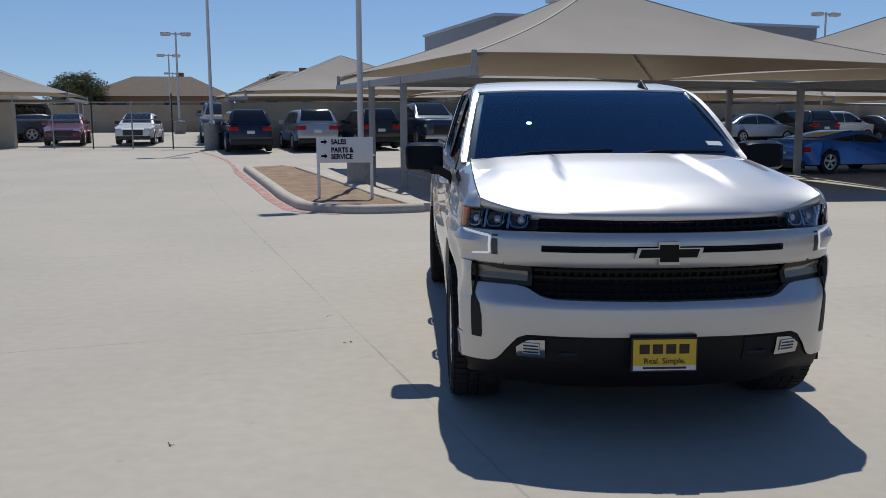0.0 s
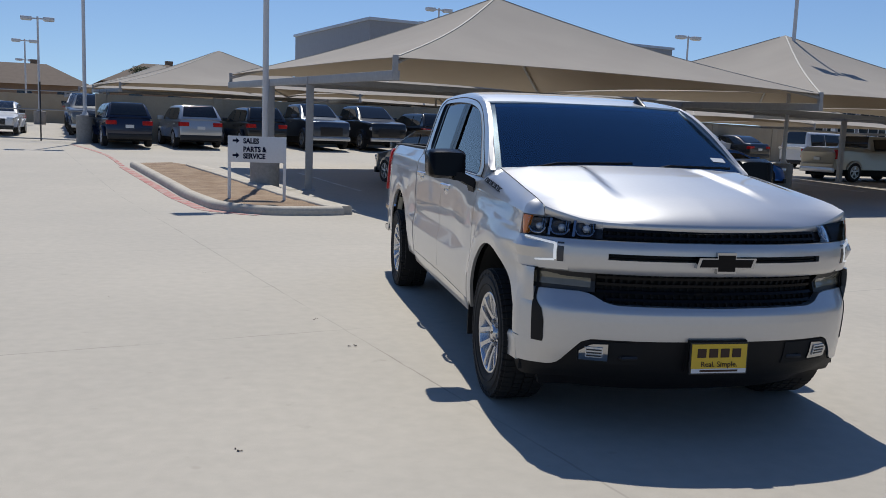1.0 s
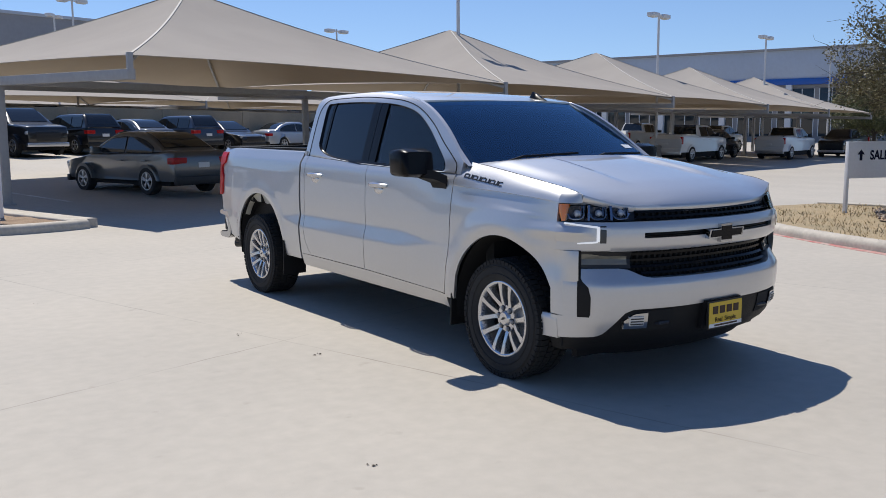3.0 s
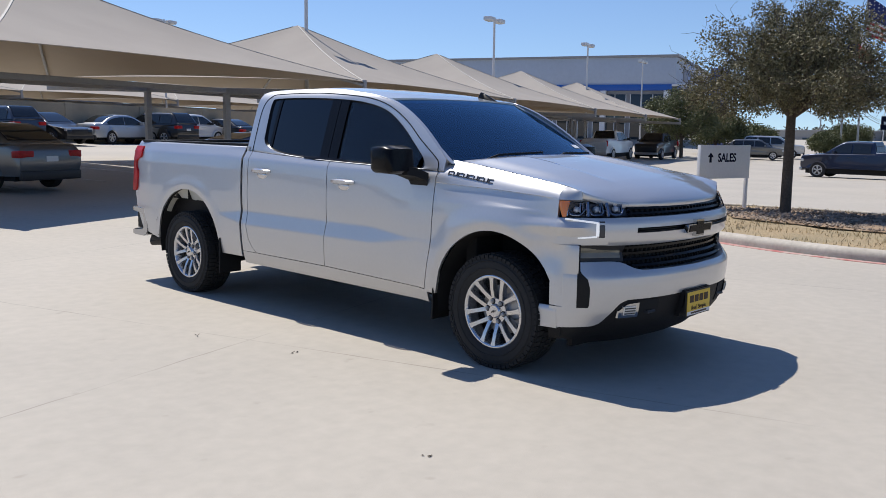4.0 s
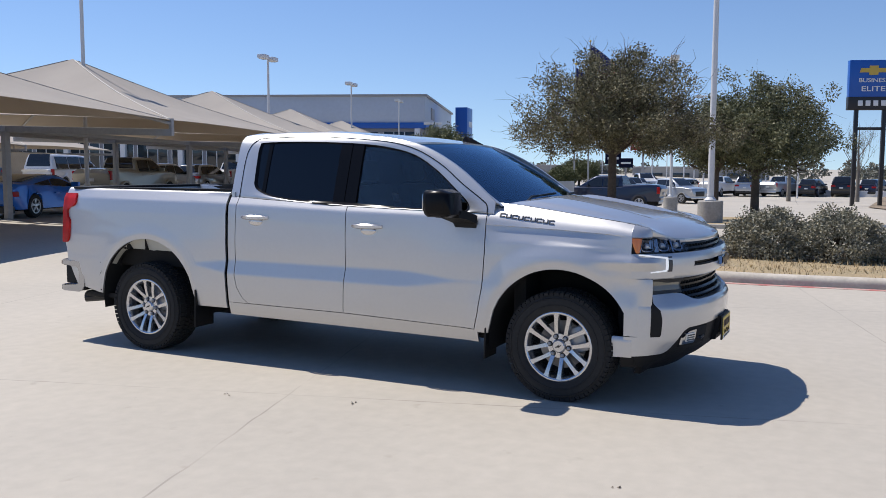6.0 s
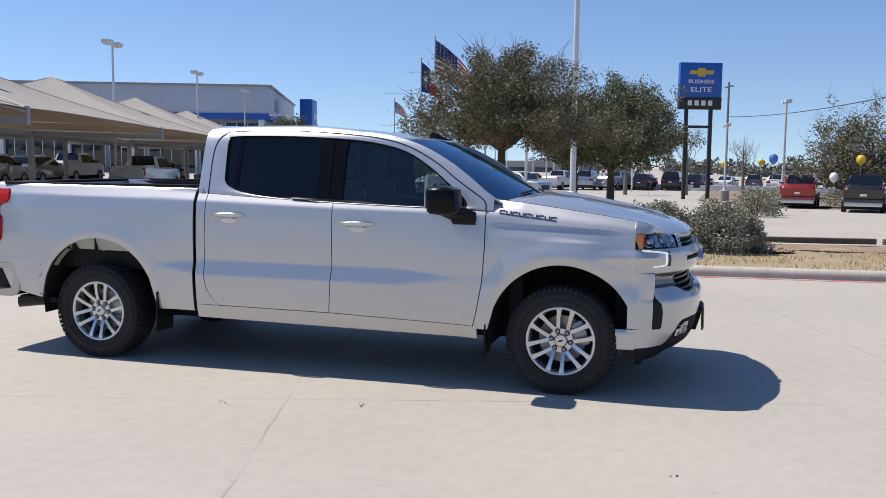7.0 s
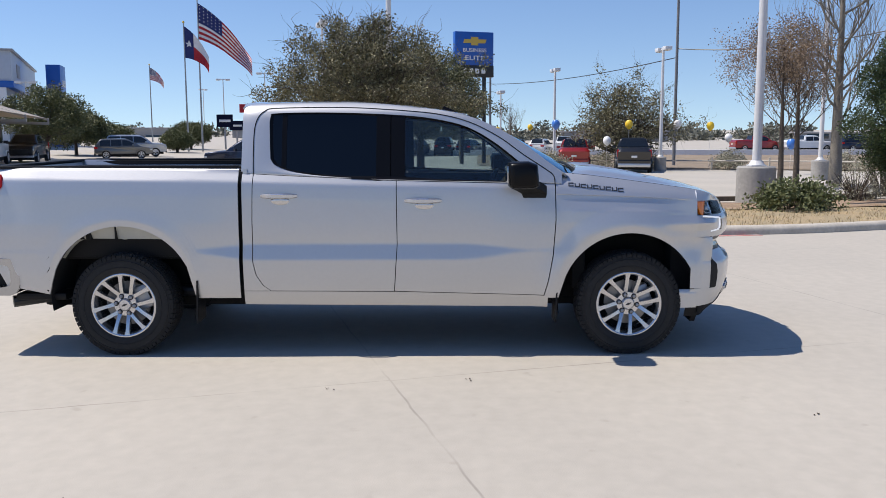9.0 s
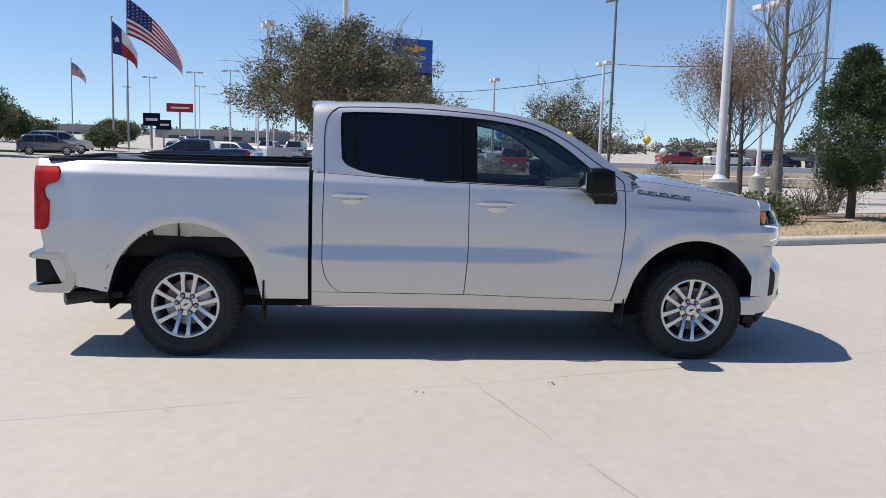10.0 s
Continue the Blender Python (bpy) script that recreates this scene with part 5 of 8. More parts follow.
# ---- pylon sign, flags, poles and wires ----
def pylon():
    top = thing("pylon_sign", "tall blue and black pylon sign on two dark steel legs", "sign")
    a, b = Vector((62.4, 0.6, 0)), Vector((63.5, -2.43, 0))
    d = (b - a)
    w = d.length
    base = gz(63, -1)
    m = Matrix.Translation((a.x, a.y, 0)) @ Matrix.Rotation(math.atan2(d.y, d.x), 4, "Z")
    bm = bmesh.new()
    box(bm, (0, 0, 6.6), (w, 0.5, 9.17), 0.05, m)
    part("cabinet", bm, M_BLUE, top, "blue sign cabinet")
    bm = bmesh.new()
    box(bm, (-0.02, -0.02, 5.7), (w + 0.02, 0.5, 6.62), 0.05, m)
    part("lower_cabinet", bm, M_BLACKSTEEL, top, "black sign cabinet")
    for x in (0.62, w - 0.72):
        bm = bmesh.new()
        box(bm, (x - 0.13, 0.1, base - 0.3), (x + 0.13, 0.36, 5.8), 0.02, m)
        part("leg", bm, M_BLACKSTEEL, top)
    bm = bmesh.new()
    box(bm, (0.5, 0.15, 4.3), (w - 0.6, 0.3, 4.5), 0.02, m)
    part("cross_bar", bm, M_BLACKSTEEL, top)
    face = lambda x, z: m @ Matrix.Translation((x, -0.03, z)) @ Matrix.Rotation(radians(90), 4, "X")
    bm = bmesh.new()
    plate_of(bm, [(-0.95, -0.15), (-0.3, -0.15), (-0.3, -0.32), (0.3, -0.32), (0.3, -0.15), (0.9, -0.15), (1.0, 0.15), (0.3, 0.15), (0.3, 0.32), (-0.3, 0.32), (-0.3, 0.15), (-0.85, 0.15)], 0.05, face(w / 2, 8.45))
    part("emblem", bm, M_GOLD, top, "gold emblem shape", smooth=False)
    letters("lettering", "BUSINESS", 0.40, face(w / 2, 7.75), M_WHITE, top, 0.02, "CENTER", 0.003, 1.2)
    letters("lettering", "ELITE", 0.50, face(w / 2, 7.15), M_WHITE, top, 0.02, "CENTER", 0.003, 1.4)
    for k in range(4):
        bm = bmesh.new()
        box(bm, (0.62 + 0.52 * k, -0.06, 5.98), (0.95 + 0.52 * k, -0.02, 6.36), 0.02, m)
        part("name_bar", bm, M_WHITE, top)
    return top


pylon()

M_FLAGRED = mat("flag_red", (0.42, 0.02, 0.03), 0.8, var=0.08, scale=3)
M_FLAGWHITE = mat("flag_white", (0.72, 0.71, 0.70), 0.8, var=0.05, scale=3)
M_FLAGBLUE = mat("flag_blue", (0.02, 0.03, 0.13), 0.8, var=0.08, scale=3)


def flag(x, y, pole_h, hoist, fly, sort, turn, seed, droop):
    z = gz(x, y)
    kind = "striped" if sort == "stripes" else "blue, white and red"
    pole = thing("flagpole", "tall silver flagpole by the showroom", "flagpole", at=pose(x, y, z))
    bm = bmesh.new()
    tube(bm, [(0, 0, 0), (0, 0, pole_h)], [0.11, 0.06], 10)
    part("pole", bm, M_GALV, pole)
    bm = bmesh.new()
    bmesh.ops.create_icosphere(bm, subdivisions=2, radius=0.13, matrix=Matrix.Translation((0, 0, pole_h + 0.08)))
    part("finial", bm, M_GOLD, pole)
    top = thing("flag", f"large {kind} flag waving from a pole", "flag", at=pose(x, y, z + pole_h - 0.3, 0, 0, turn))

    def surf(u, v):
        w = 0.10 * fly * u * math.sin(9.5 * u + 1.8 * v + seed) * (0.4 + u)
        return Vector((u * fly * (1 - 0.18 * u), w * (1 + 0.5 * v), -v * hoist * (1 - 0.5 * u) - droop * u * (0.55 + 0.45 * u) * fly - 0.05 * fly * u * math.sin(4 * u + seed)))

    def cell(name, u0, u1, v0, v1, m, lift=0.0, label=""):
        bm = bmesh.new()
        nu = max(2, int((u1 - u0) * 24))
        rows = [[surf(lerp(u0, u1, i / nu), lerp(v0, v1, j / 3)) + Vector((0, lift, 0)) for j in range(4)] for i in range(nu + 1)]
        shell(bm, rows, Vector((0, -0.01 - 2 * lift, 0)))
        part(name, bm, m, top, label)

    if sort == "stripes":
        for k in range(13):
            v0, v1 = k / 13, (k + 1) / 13
            cell("stripe", 0.4 if k < 7 else 0.0, 1, v0, v1, M_FLAGRED if k % 2 == 0 else M_FLAGWHITE)
        cell("canton", 0, 0.4, 0, 7 / 13, M_FLAGBLUE, 0.004, "dark blue canton")
        bm = bmesh.new()
        for r in range(5):
            for c in range(6):
                q = surf(0.03 + 0.065 * c, (0.04 + 0.1 * r) * 1.0)
                for s in (-0.02, 0.02):
                    plate_of(bm, [(0.09 * (1 if k % 2 == 0 else 0.4) * math.cos(math.pi * k / 5 + 1.57), 0.09 * (1 if k % 2 == 0 else 0.4) * math.sin(math.pi * k / 5 + 1.57)) for k in range(10)], 0.004, Matrix.Translation(q + Vector((0, s, 0))) @ Matrix.Rotation(radians(90), 4, "X"))
        tagged(part("stars", bm, M_FLAGWHITE, top, smooth=False), kind="stuff")
    else:
        cell("stripe", 0, 0.34, 0, 1, M_FLAGBLUE)
        bm = bmesh.new()
        for sgn in (-0.03, 0.03):
            plate_of(bm, [(0.42 * (1 if k % 2 == 0 else 0.4) * math.cos(math.pi * k / 5 + 1.57), 0.42 * (1 if k % 2 == 0 else 0.4) * math.sin(math.pi * k / 5 + 1.57)) for k in range(10)], 0.01, Matrix.Translation(surf(0.17, 0.5) + Vector((0, sgn, 0))) @ Matrix.Rotation(radians(90), 4, "X"))
        part("star", bm, M_FLAGWHITE, top, smooth=False)
        cell("stripe", 0.34, 1, 0, 0.5, M_FLAGWHITE)
        cell("stripe", 0.34, 1, 0.5, 1, M_FLAGRED)


flag(89.6, 27.9, 16.1, 3.8, 6.7, "stripes", -75, 0.5, 0.92)
flag(88.0, 29.0, 13.5, 3.3, 3.0, "three", -72, 1.7, 1.1)
flag(128.0, 46.0, 11.5, 1.9, 2.4, "stripes", -72, 2.6, 0.9)


M_POLEDARK = mat("weathered_dark_pole", (0.17, 0.175, 0.185), 0.7, var=0.15, scale=4)


def utility_pole(x, y, h, r=0.16, arms=True, colour=None):
    top = thing("utility_pole", "tall dark utility pole carrying wires", "utility pole", at=pose(x, y, gz(x, y), 0, 0, 20))
    bm = bmesh.new()
    tube(bm, [(0, 0, 0), (0, 0, h)], [r, r * 0.7], 10)
    part("pole", bm, colour or M_POLEDARK, top)
    if arms:
        bm = bmesh.new()
        box(bm, (-1.2, -0.06, h - 0.6), (1.2, 0.06, h - 0.45), 0.01)
        part("cross_arm", bm, M_BARK, top)


utility_pole(55.9, -14.9, 13.2, 0.12)
utility_pole(47.0, -26.0, 13.0, 0.13)
utility_pole(100.0, -4.0, 12.0)
utility_pole(110.0, 12.0, 11.0)
for (a, b, h) in (((55.9, -14.9), (100.0, -4.0), 6.6), ((55.9, -14.9), (47.0, -26.0), 7.2), ((55.9, -14.9), (47.0, -26.0), 12.3), ((47, -26), (30, -48), 7.2)):
    w = bmesh.new()
    p, q = Vector((*a, h)), Vector((*b, h + 0.4))
    tube(w, [p.lerp(q, k / 10) - Vector((0, 0, 2.0 * (k / 10) * (1 - k / 10))) for k in range(11)], 0.035, 5)
    tagged(link(w, "overhead_wire", M_BLACKSTEEL), "black overhead wire between utility poles", "wire", kind="structure")


def balloon(x, y, z, colour, label):
    top = thing("balloon", label, "balloon", "balloons on strings", pose(x, y, z))
    bm = bmesh.new()
    lathe(bm, [(0.001, 0.25), (0.12, 0.22), (0.20, 0.12), (0.225, 0.0), (0.195, -0.12), (0.10, -0.24), (0.02, -0.29), (0.03, -0.31)], 16, Matrix.Rotation(radians(-90), 4, "Y"))
    part("skin", bm, colour, top)
    bm = bmesh.new()
    tube(bm, [(0, 0, -0.3), (0.05, 0, (gz(x, y) - z) * 0.6), (0, 0, gz(x, y) - z)], 0.006, 3, False)
    part("string", bm, M_WHITE, top, smooth=False)


M_BALLOON_Y = mat("balloon_yellow", (0.75, 0.50, 0.03), 0.3)
M_BALLOON_B = mat("balloon_blue", (0.05, 0.17, 0.5), 0.3)
for x, y, z, c, n in ((42.5, -8.9, 1.9, M_BALLOON_Y, "yellow"), (40.0, -4.5, 1.9, M_BALLOON_B, "blue"), (42.0, -7.6, 1.0, M_WHITE, "white"), (44.0, -12.0, 1.9, M_WHITE, "white"), (44.0, -13.9, 1.8, M_BALLOON_Y, "yellow"), (46.0, -15.6, 1.1, M_WHITE, "white"), (36.0, -15.5, 0.9, M_BALLOON_B, "blue"), (64, -2.8, 1.6, M_BALLOON_Y, "yellow"), (66, -5.6, 1.8, M_BALLOON_Y, "yellow")):
    balloon(x, y, z, c, f"round {n} balloon floating on a string")

# low white barrier, far buildings and wooded skyline
wb = bmesh.new()
box(wb, (0, 0, -2), (0.3, 190, -0.50), 0.02, Matrix.Translation((88.5, 24, 0)) @ Matrix.Rotation(radians(174), 4, "Z"))
tagged(link(wb, "barrier_wall", M_WHITE, smooth=False), "long low white concrete barrier along a road", "barrier", kind="structure")
# grey base stands for the haze in front of the far walls
M_HAZYWALL = mat("far_hazed_wall", (0.24, 0.245, 0.25), 0.9, var=0.06, scale=2)
for x, y, w, h in ((190, 34, 26, 2.6), (185, -35, 22, 1.9), (170, -84, 30, 1.6), (210, 80, 40, 3.0)):
    top = thing("far_building", "low grey commercial building in the distance", "building", at=pose(x, y, -1, 0, 0, 80))
    bm = bmesh.new()
    box(bm, (-w / 2, -6, 0), (w / 2, 6, h), 0.05)
    part("wall", bm, M_HAZYWALL, top)
    bm = bmesh.new()
    box(bm, (-w / 2 - 0.3, -6.3, h), (w / 2 + 0.3, 6.3, h + 0.3), 0.05)
    part("roof", bm, M_BLDGDARK, top)
    for k in range(int(w / 6)):
        bm = bmesh.new()
        box(bm, (-w / 2 + 1 + 6 * k, 6.0, 0.6), (-w / 2 + 5 + 6 * k, 6.08, 1.5), 0.02)
        part("window", bm, M_DARKGLASS, top)
# skyline of trees
rng = random.Random(5)
bm = bmesh.new()
for k in range(300):
    a = radians(rng.uniform(-60, 118))
    d = rng.uniform(190, 330)
    c = Vector((d * math.cos(a), d * math.sin(a), -1.4))
    h, r = rng.uniform(1.4, 4.2), rng.uniform(2.5, 6)
    cs = [c + Vector((rng.uniform(-1, 1) * r, rng.uniform(-1, 1) * r, rng.random() * h)) for _ in range(9)]
    leaf_cloud(bm, cs, 36, 0.85, 0.55, rng)
tagged(link(bm, "far_woods", M_WOODS, smooth=False), "hazy belt of low trees on the skyline", "trees", kind="stuff")


def board_sign(x, y, low, high, w, colour, label, legs=1):
    top = thing("board_sign", label, "sign", at=pose(x, y, 0, 0, 0, 105))
    for k in range(legs):
        bm = bmesh.new()
        tube(bm, [(0.8 * k, 0, gz(x, y)), (0.8 * k, 0, low + 0.2)], 0.12, 8)
        part("post", bm, M_STEEL, top)
    bm = bmesh.new()
    box(bm, (-w / 2, -0.2, low), (w / 2, 0.2, high), 0.04)
    part("panel", bm, colour, top)
    bm = bmesh.new()
    box(bm, (-w * 0.35, 0.2, lerp(low, high, 0.4)), (w * 0.35, 0.23, lerp(low, high, 0.6)), 0.01)
    part("text_bar", bm, M_WHITE, top)


board_sign(110.1, 26.8, 3.9, 5.0, 3.3, M_FLAGRED, "red roadside sign board on a tall post")
board_sign(99.7, 27.9, 2.0, 3.5, 1.9, M_NAVY, "black roadside sign board on a post")
board_sign(104.9, 27.7, 1.6, 2.8, 1.8, M_NAVY, "black roadside sign board on a post")

# low rail fence and dirt strip past the drive
patch("dirt_strip", [(48.5, -3.5), (46.0, -14.5), (38, -26), (30, -38), (50, -70), (78, -70), (86, -40), (86, -22), (86, -2), (60, -1)], 0.06, M_DIRT, "dry brown dirt strip past the drive", "verge", 0.05, 3.0)
rail_top = thing("rail_fence", "low weathered rail fence along the drive", "fence")
FENCE = [(47.8, -4.0), (46.6, -9.0), (44.5, -14.2), (40.5, -19.5), (36.0, -25.0)]
for a, b in zip(FENCE, FENCE[1:]):
    a, b = Vector((*a, gz(*a))), Vector((*b, gz(*b)))
    bm = bmesh.new()
    tube(bm, [a + Vector((0, 0, 0.55)), b + Vector((0, 0, 0.55))], 0.05, 6)
    part("rail", bm, M_KERB, rail_top)
    for f in (0, 0.5):
        c = a.lerp(b, f)
        bm = bmesh.new()
        tube(bm, [c, c + Vector((0, 0, 0.75))], 0.06, 6)
        part("post", bm, M_KERB, rail_top)
for k, (x, y) in enumerate(((49.0, -5.5), (48.0, -11.0), (45.5, -15.5), (51, -9), (33.0, -3.4), (31.0, -3.2), (50.0, -17), (42, -21))):
    shrub(x, y, 1.5 if k not in (4, 5) else 1.0, 1.0, 0.95, "twiggy grey-brown hedge along the drive", M_HEDGE, 60 + k, 50, 40, 0.09, "hedge_shrub", scatter=0.16)


# ---- the silver crew cab pickup ----
M_SILVER = mat("silver_metallic_paint", (0.53, 0.53, 0.532), 0.45, 0.80, coat=1.0, var=0.012, scale=40)
M_CHROME = mat("chrome", (0.42, 0.43, 0.45), 0.12, 1.0)
M_GLOSSBLACK = mat("gloss_black", (0.005, 0.005, 0.006), 0.25, spec=0.15)
M_MATTBLACK = mat("textured_black_plastic", (0.009, 0.009, 0.0095), 0.6, spec=0.25, bump=0.15, bscale=400)
M_LINER = mat("wheel_liner", (0.010, 0.010, 0.010), 0.95)
M_BADGE = mat("dark_grey_badge", (0.035, 0.038, 0.045), 0.4, 0.3)
# pale tan base puts light bounced off the paving into the colour
M_INNERSTEEL = mat("bounce_lit_inner_panel", (0.50, 0.49, 0.43), 0.6, var=0.1, scale=6)
M_AMBER = mat("amber_reflector", (0.65, 0.16, 0.01), 0.15, coat=1.0)
M_LAMPCLEAR = clear("lamp_cover_clear", (0.92, 0.93, 0.95), ior=1.14)
M_LAMPGREY = mat("lamp_reflector_grey", (0.05, 0.05, 0.055), 0.2, 0.2)
M_TURN = mat("pale_turn_lamp", (0.15, 0.14, 0.105), 0.25, coat=1.0, var=0.05, scale=20)
M_DRL = glow("running_lamp_led", (0.62, 0.64, 0.66), 0.7)
M_GLASSFRONT = clear("door_glass_tinted", (0.74, 0.80, 0.80))
M_GLASSREAR = clear("privacy_glass", (0.035, 0.037, 0.04))
# blue mirror colour and raised ior put a deeper sky blue into the reflection
M_WINDSCREEN = clear("windscreen_glass", (0.50, 0.62, 0.70), ior=2.1, mirror_tint=(0.50, 0.76, 1.0))
M_SEAT = mat("black_seat_cloth", (0.014, 0.014, 0.015), 0.9)
M_DASH = mat("dark_dash_plastic", (0.014, 0.014, 0.015), 0.7)
M_YELLOWPLATE = mat("yellow_plate", (0.72, 0.47, 0.03), 0.4, var=0.03, scale=20)
M_PLATEINK = mat("dark_brown_ink", (0.045, 0.018, 0.008), 0.6)
M_POLISHED = mat("machined_alloy", (0.57, 0.57, 0.58), 0.24, 0.9, rvar=0.04)
M_ALLOYGREY = mat("painted_alloy_grey", (0.30, 0.31, 0.33), 0.35, 0.8)
M_DISC = mat("brake_disc", (0.30, 0.29, 0.28), 0.4, 0.9)
M_TREAD = mat("tread_rubber", (0.014, 0.014, 0.014), 0.9, var=0.2, scale=60)

truck = thing("silver_pickup", "silver crew cab pickup with black mirrors, parked on concrete", "pickup truck")
HUB, TYRE_R, FA, RA = 0.375, 0.383, 0.0, 3.745
ARCH = ((FA, 0.395, 0.512), (RA, 0.43, 0.535))

# how far the front stands out at each height
OUT = [(0.20, -0.19), (0.27, -0.12), (0.32, -0.05), (0.36, -0.018), (0.45, 0.010), (0.55, 0.024), (0.62, 0.029), (0.665, 0.028), (0.684, 0.020), (0.73, -0.012), (0.775, -0.044), (0.80, -0.050), (0.85, -0.042), (0.868, -0.006), (0.90, 0.002), (0.95, 0.008), (1.0, 0.004), (1.03, -0.012), (1.10, -0.040), (1.16, -0.075), (1.2, -0.1)]


def shoulder(y):
    """Height of the edge along the flank above which it leans in."""
    return curve_at([(-0.6, 1.11), (-0.3, 1.165), (0.1, 1.20), (0.55, 1.228), (1.0, 1.238), (1.7, 1.248), (2.8, 1.278), (3.2, 1.288), (4.77, 1.303)], y)


def side_x(y, z):
    """Half width of the body's flank."""
    f = step(0.70, 1.25, y) * step(3.30, 2.75, y)
    lo, hi, sh = lerp(0.775, 0.712, f), lerp(0.785, 0.828, f), shoulder(y)
    cut = lerp(0.002, 0.024, f)
    prof = [(0.34, 0.925), (0.40, 0.946), (0.45, 0.960), (0.52, 0.970), (0.62, 0.979), (lo, 0.984), (hi, 0.984 - cut), (0.90, 0.985 - 0.9 * cut), (0.98, 0.982 - 0.75 * cut), (1.06, 0.975 - 0.55 * cut), (sh - 0.10, 0.965 - 0.3 * cut), (sh - 0.04, 0.955 - 0.1 * cut), (sh - 0.006, 0.948), (sh + 0.006, 0.943), (sh + 0.085, 0.894)]
    w = curve_at(prof, z)
    for ay, az, ar in ARCH:
        d = math.hypot(y - ay, z - az) - ar
        if z > az - 0.1:
            w += (0.026 if ay < 1 else 0.004) * (1 - step(0.050, 0.20 if ay < 1 else 0.15, d)) - 0.006 * step(0.05, 0.0, d)
        else:
            w += 0.010 * (1 - step(0.0, 0.08, d))
    # the fender's bulge under a shallow hollow
    w += step(0.62, 0.36, y) * step(-0.47, -0.2, y) * (0.010 * step(0.80, 1.0, z) - 0.016 * step(1.060, 1.165, z))
    # the ridge that runs on from the front lamp
    w += 0.020 * step(-0.20, -0.42, y) * max(0, 1 - abs(z - 0.972) / 0.055)
    w = lerp(w, 0.966 + 0.25 * curve_at(OUT, z) + 0.022 * max(0, 1 - abs(z - 0.972) / 0.055), step(-0.15, -0.49, y))
    w -= 0.030 * step(4.35, 4.8, y)
    return w


def spread(a, b, n):
    return [lerp(a, b, k / n) for k in range(n + 1)]


def flank(name, front, rear, low, high, n, k, s, extra=None, label="", m=None, inward=0.02, parent=None):
    """A panel of the flank between two seams (functions of z) and two edges (functions of y). extra adds points that roll over the top."""
    rows = []
    for i in range(n + 1):
        t = i / n
        col = []
        for j in range(k + 1):
            r = j / k
            z = lerp(0.4, 1.3, r)
            for _ in range(3):
                y = lerp(front(z), rear(z), t)
                z = lerp(low(y), high(y), r)
            col.append(Vector((s * side_x(y, z), y, z)))
        if extra:
            y = col[-1].y
            col += [Vector((s * x, y, z)) for x, z in extra(y, abs(col[-1].x), col[-1].z)]
        rows.append(col)
    bm = bmesh.new()
    shell(bm, rows, lambda p: Vector((-s * inward, 0, 0)) if not extra or p.z < 1.2 else Vector((-s * inward * 0.7, 0, -inward)))
    return part(name, bm, m or M_SILVER, parent or truck, label, angle=24)


def arch_low(i, other):
    ay, az, ar = ARCH[i]

    def low(y):
        d = abs(y - ay)
        if d < ar:
            return max(az + math.sqrt(ar * ar - d * d), other(y))
        return other(y)
    return low


def belt(y):
    return curve_at([(0.45, 1.262), (0.9, 1.268), (1.7, 1.288), (2.5, 1.325), (2.86, 1.345)], y)


def hood_edge(y):
    return curve_at([(-0.74, 1.125), (-0.69, 1.146), (-0.645, 1.170), (-0.58, 1.194), (-0.5, 1.214), (-0.4, 1.231), (0.0, 1.286), (0.3, 1.325), (0.5, 1.342)], y)


def hood_x(y):
    return curve_at([(-0.75, 0.860), (-0.49, 0.875), (-0.3, 0.872), (0.3, 0.850), (0.5, 0.83)], y)


def fender_break(y):
    """Height of the hard line along the front fender."""
    return curve_at([(-0.6, 1.128), (-0.46, 1.140), (-0.25, 1.154), (0.0, 1.168), (0.3, 1.178), (0.56, 1.188)], y)


def fender_top(y, z):
    """Half width of the sloping face between the fender's hard line and the hood."""
    z0, z1 = fender_break(y) + 0.004, hood_edge(y)
    x0 = lerp(0.955, 0.966 + 0.25 * curve_at(OUT, z0), step(-0.15, -0.49, y))
    t = (z - z0) / (z1 - z0)
    swell = lerp(0.012, 0.026, step(0.15, 0.55, y)) * math.sin(math.pi * t)
    return lerp(x0, hood_x(y) + 0.004, t) + swell


def roll_over(y, x, z):
    z0, z1 = z + 0.004, hood_edge(y)
    return [(fender_top(y, q), q) for q in spread(z0, z1, 10)]


def seam_a(z):
    return curve_at([(0.40, 0.640), (0.55, 0.60), (0.75, 0.565), (1.0, 0.548), (1.34, 0.552)], z)


def seam_b(z):
    return curve_at([(0.40, 1.742), (0.55, 1.730), (0.82, 1.712), (1.3, 1.716)], z)


def seam_c(z):
    return curve_at([(0.40, 2.52), (0.46, 2.62), (0.52, 2.705), (0.60, 2.755), (0.70, 2.776), (1.0, 2.776), (1.36, 2.766)], z)


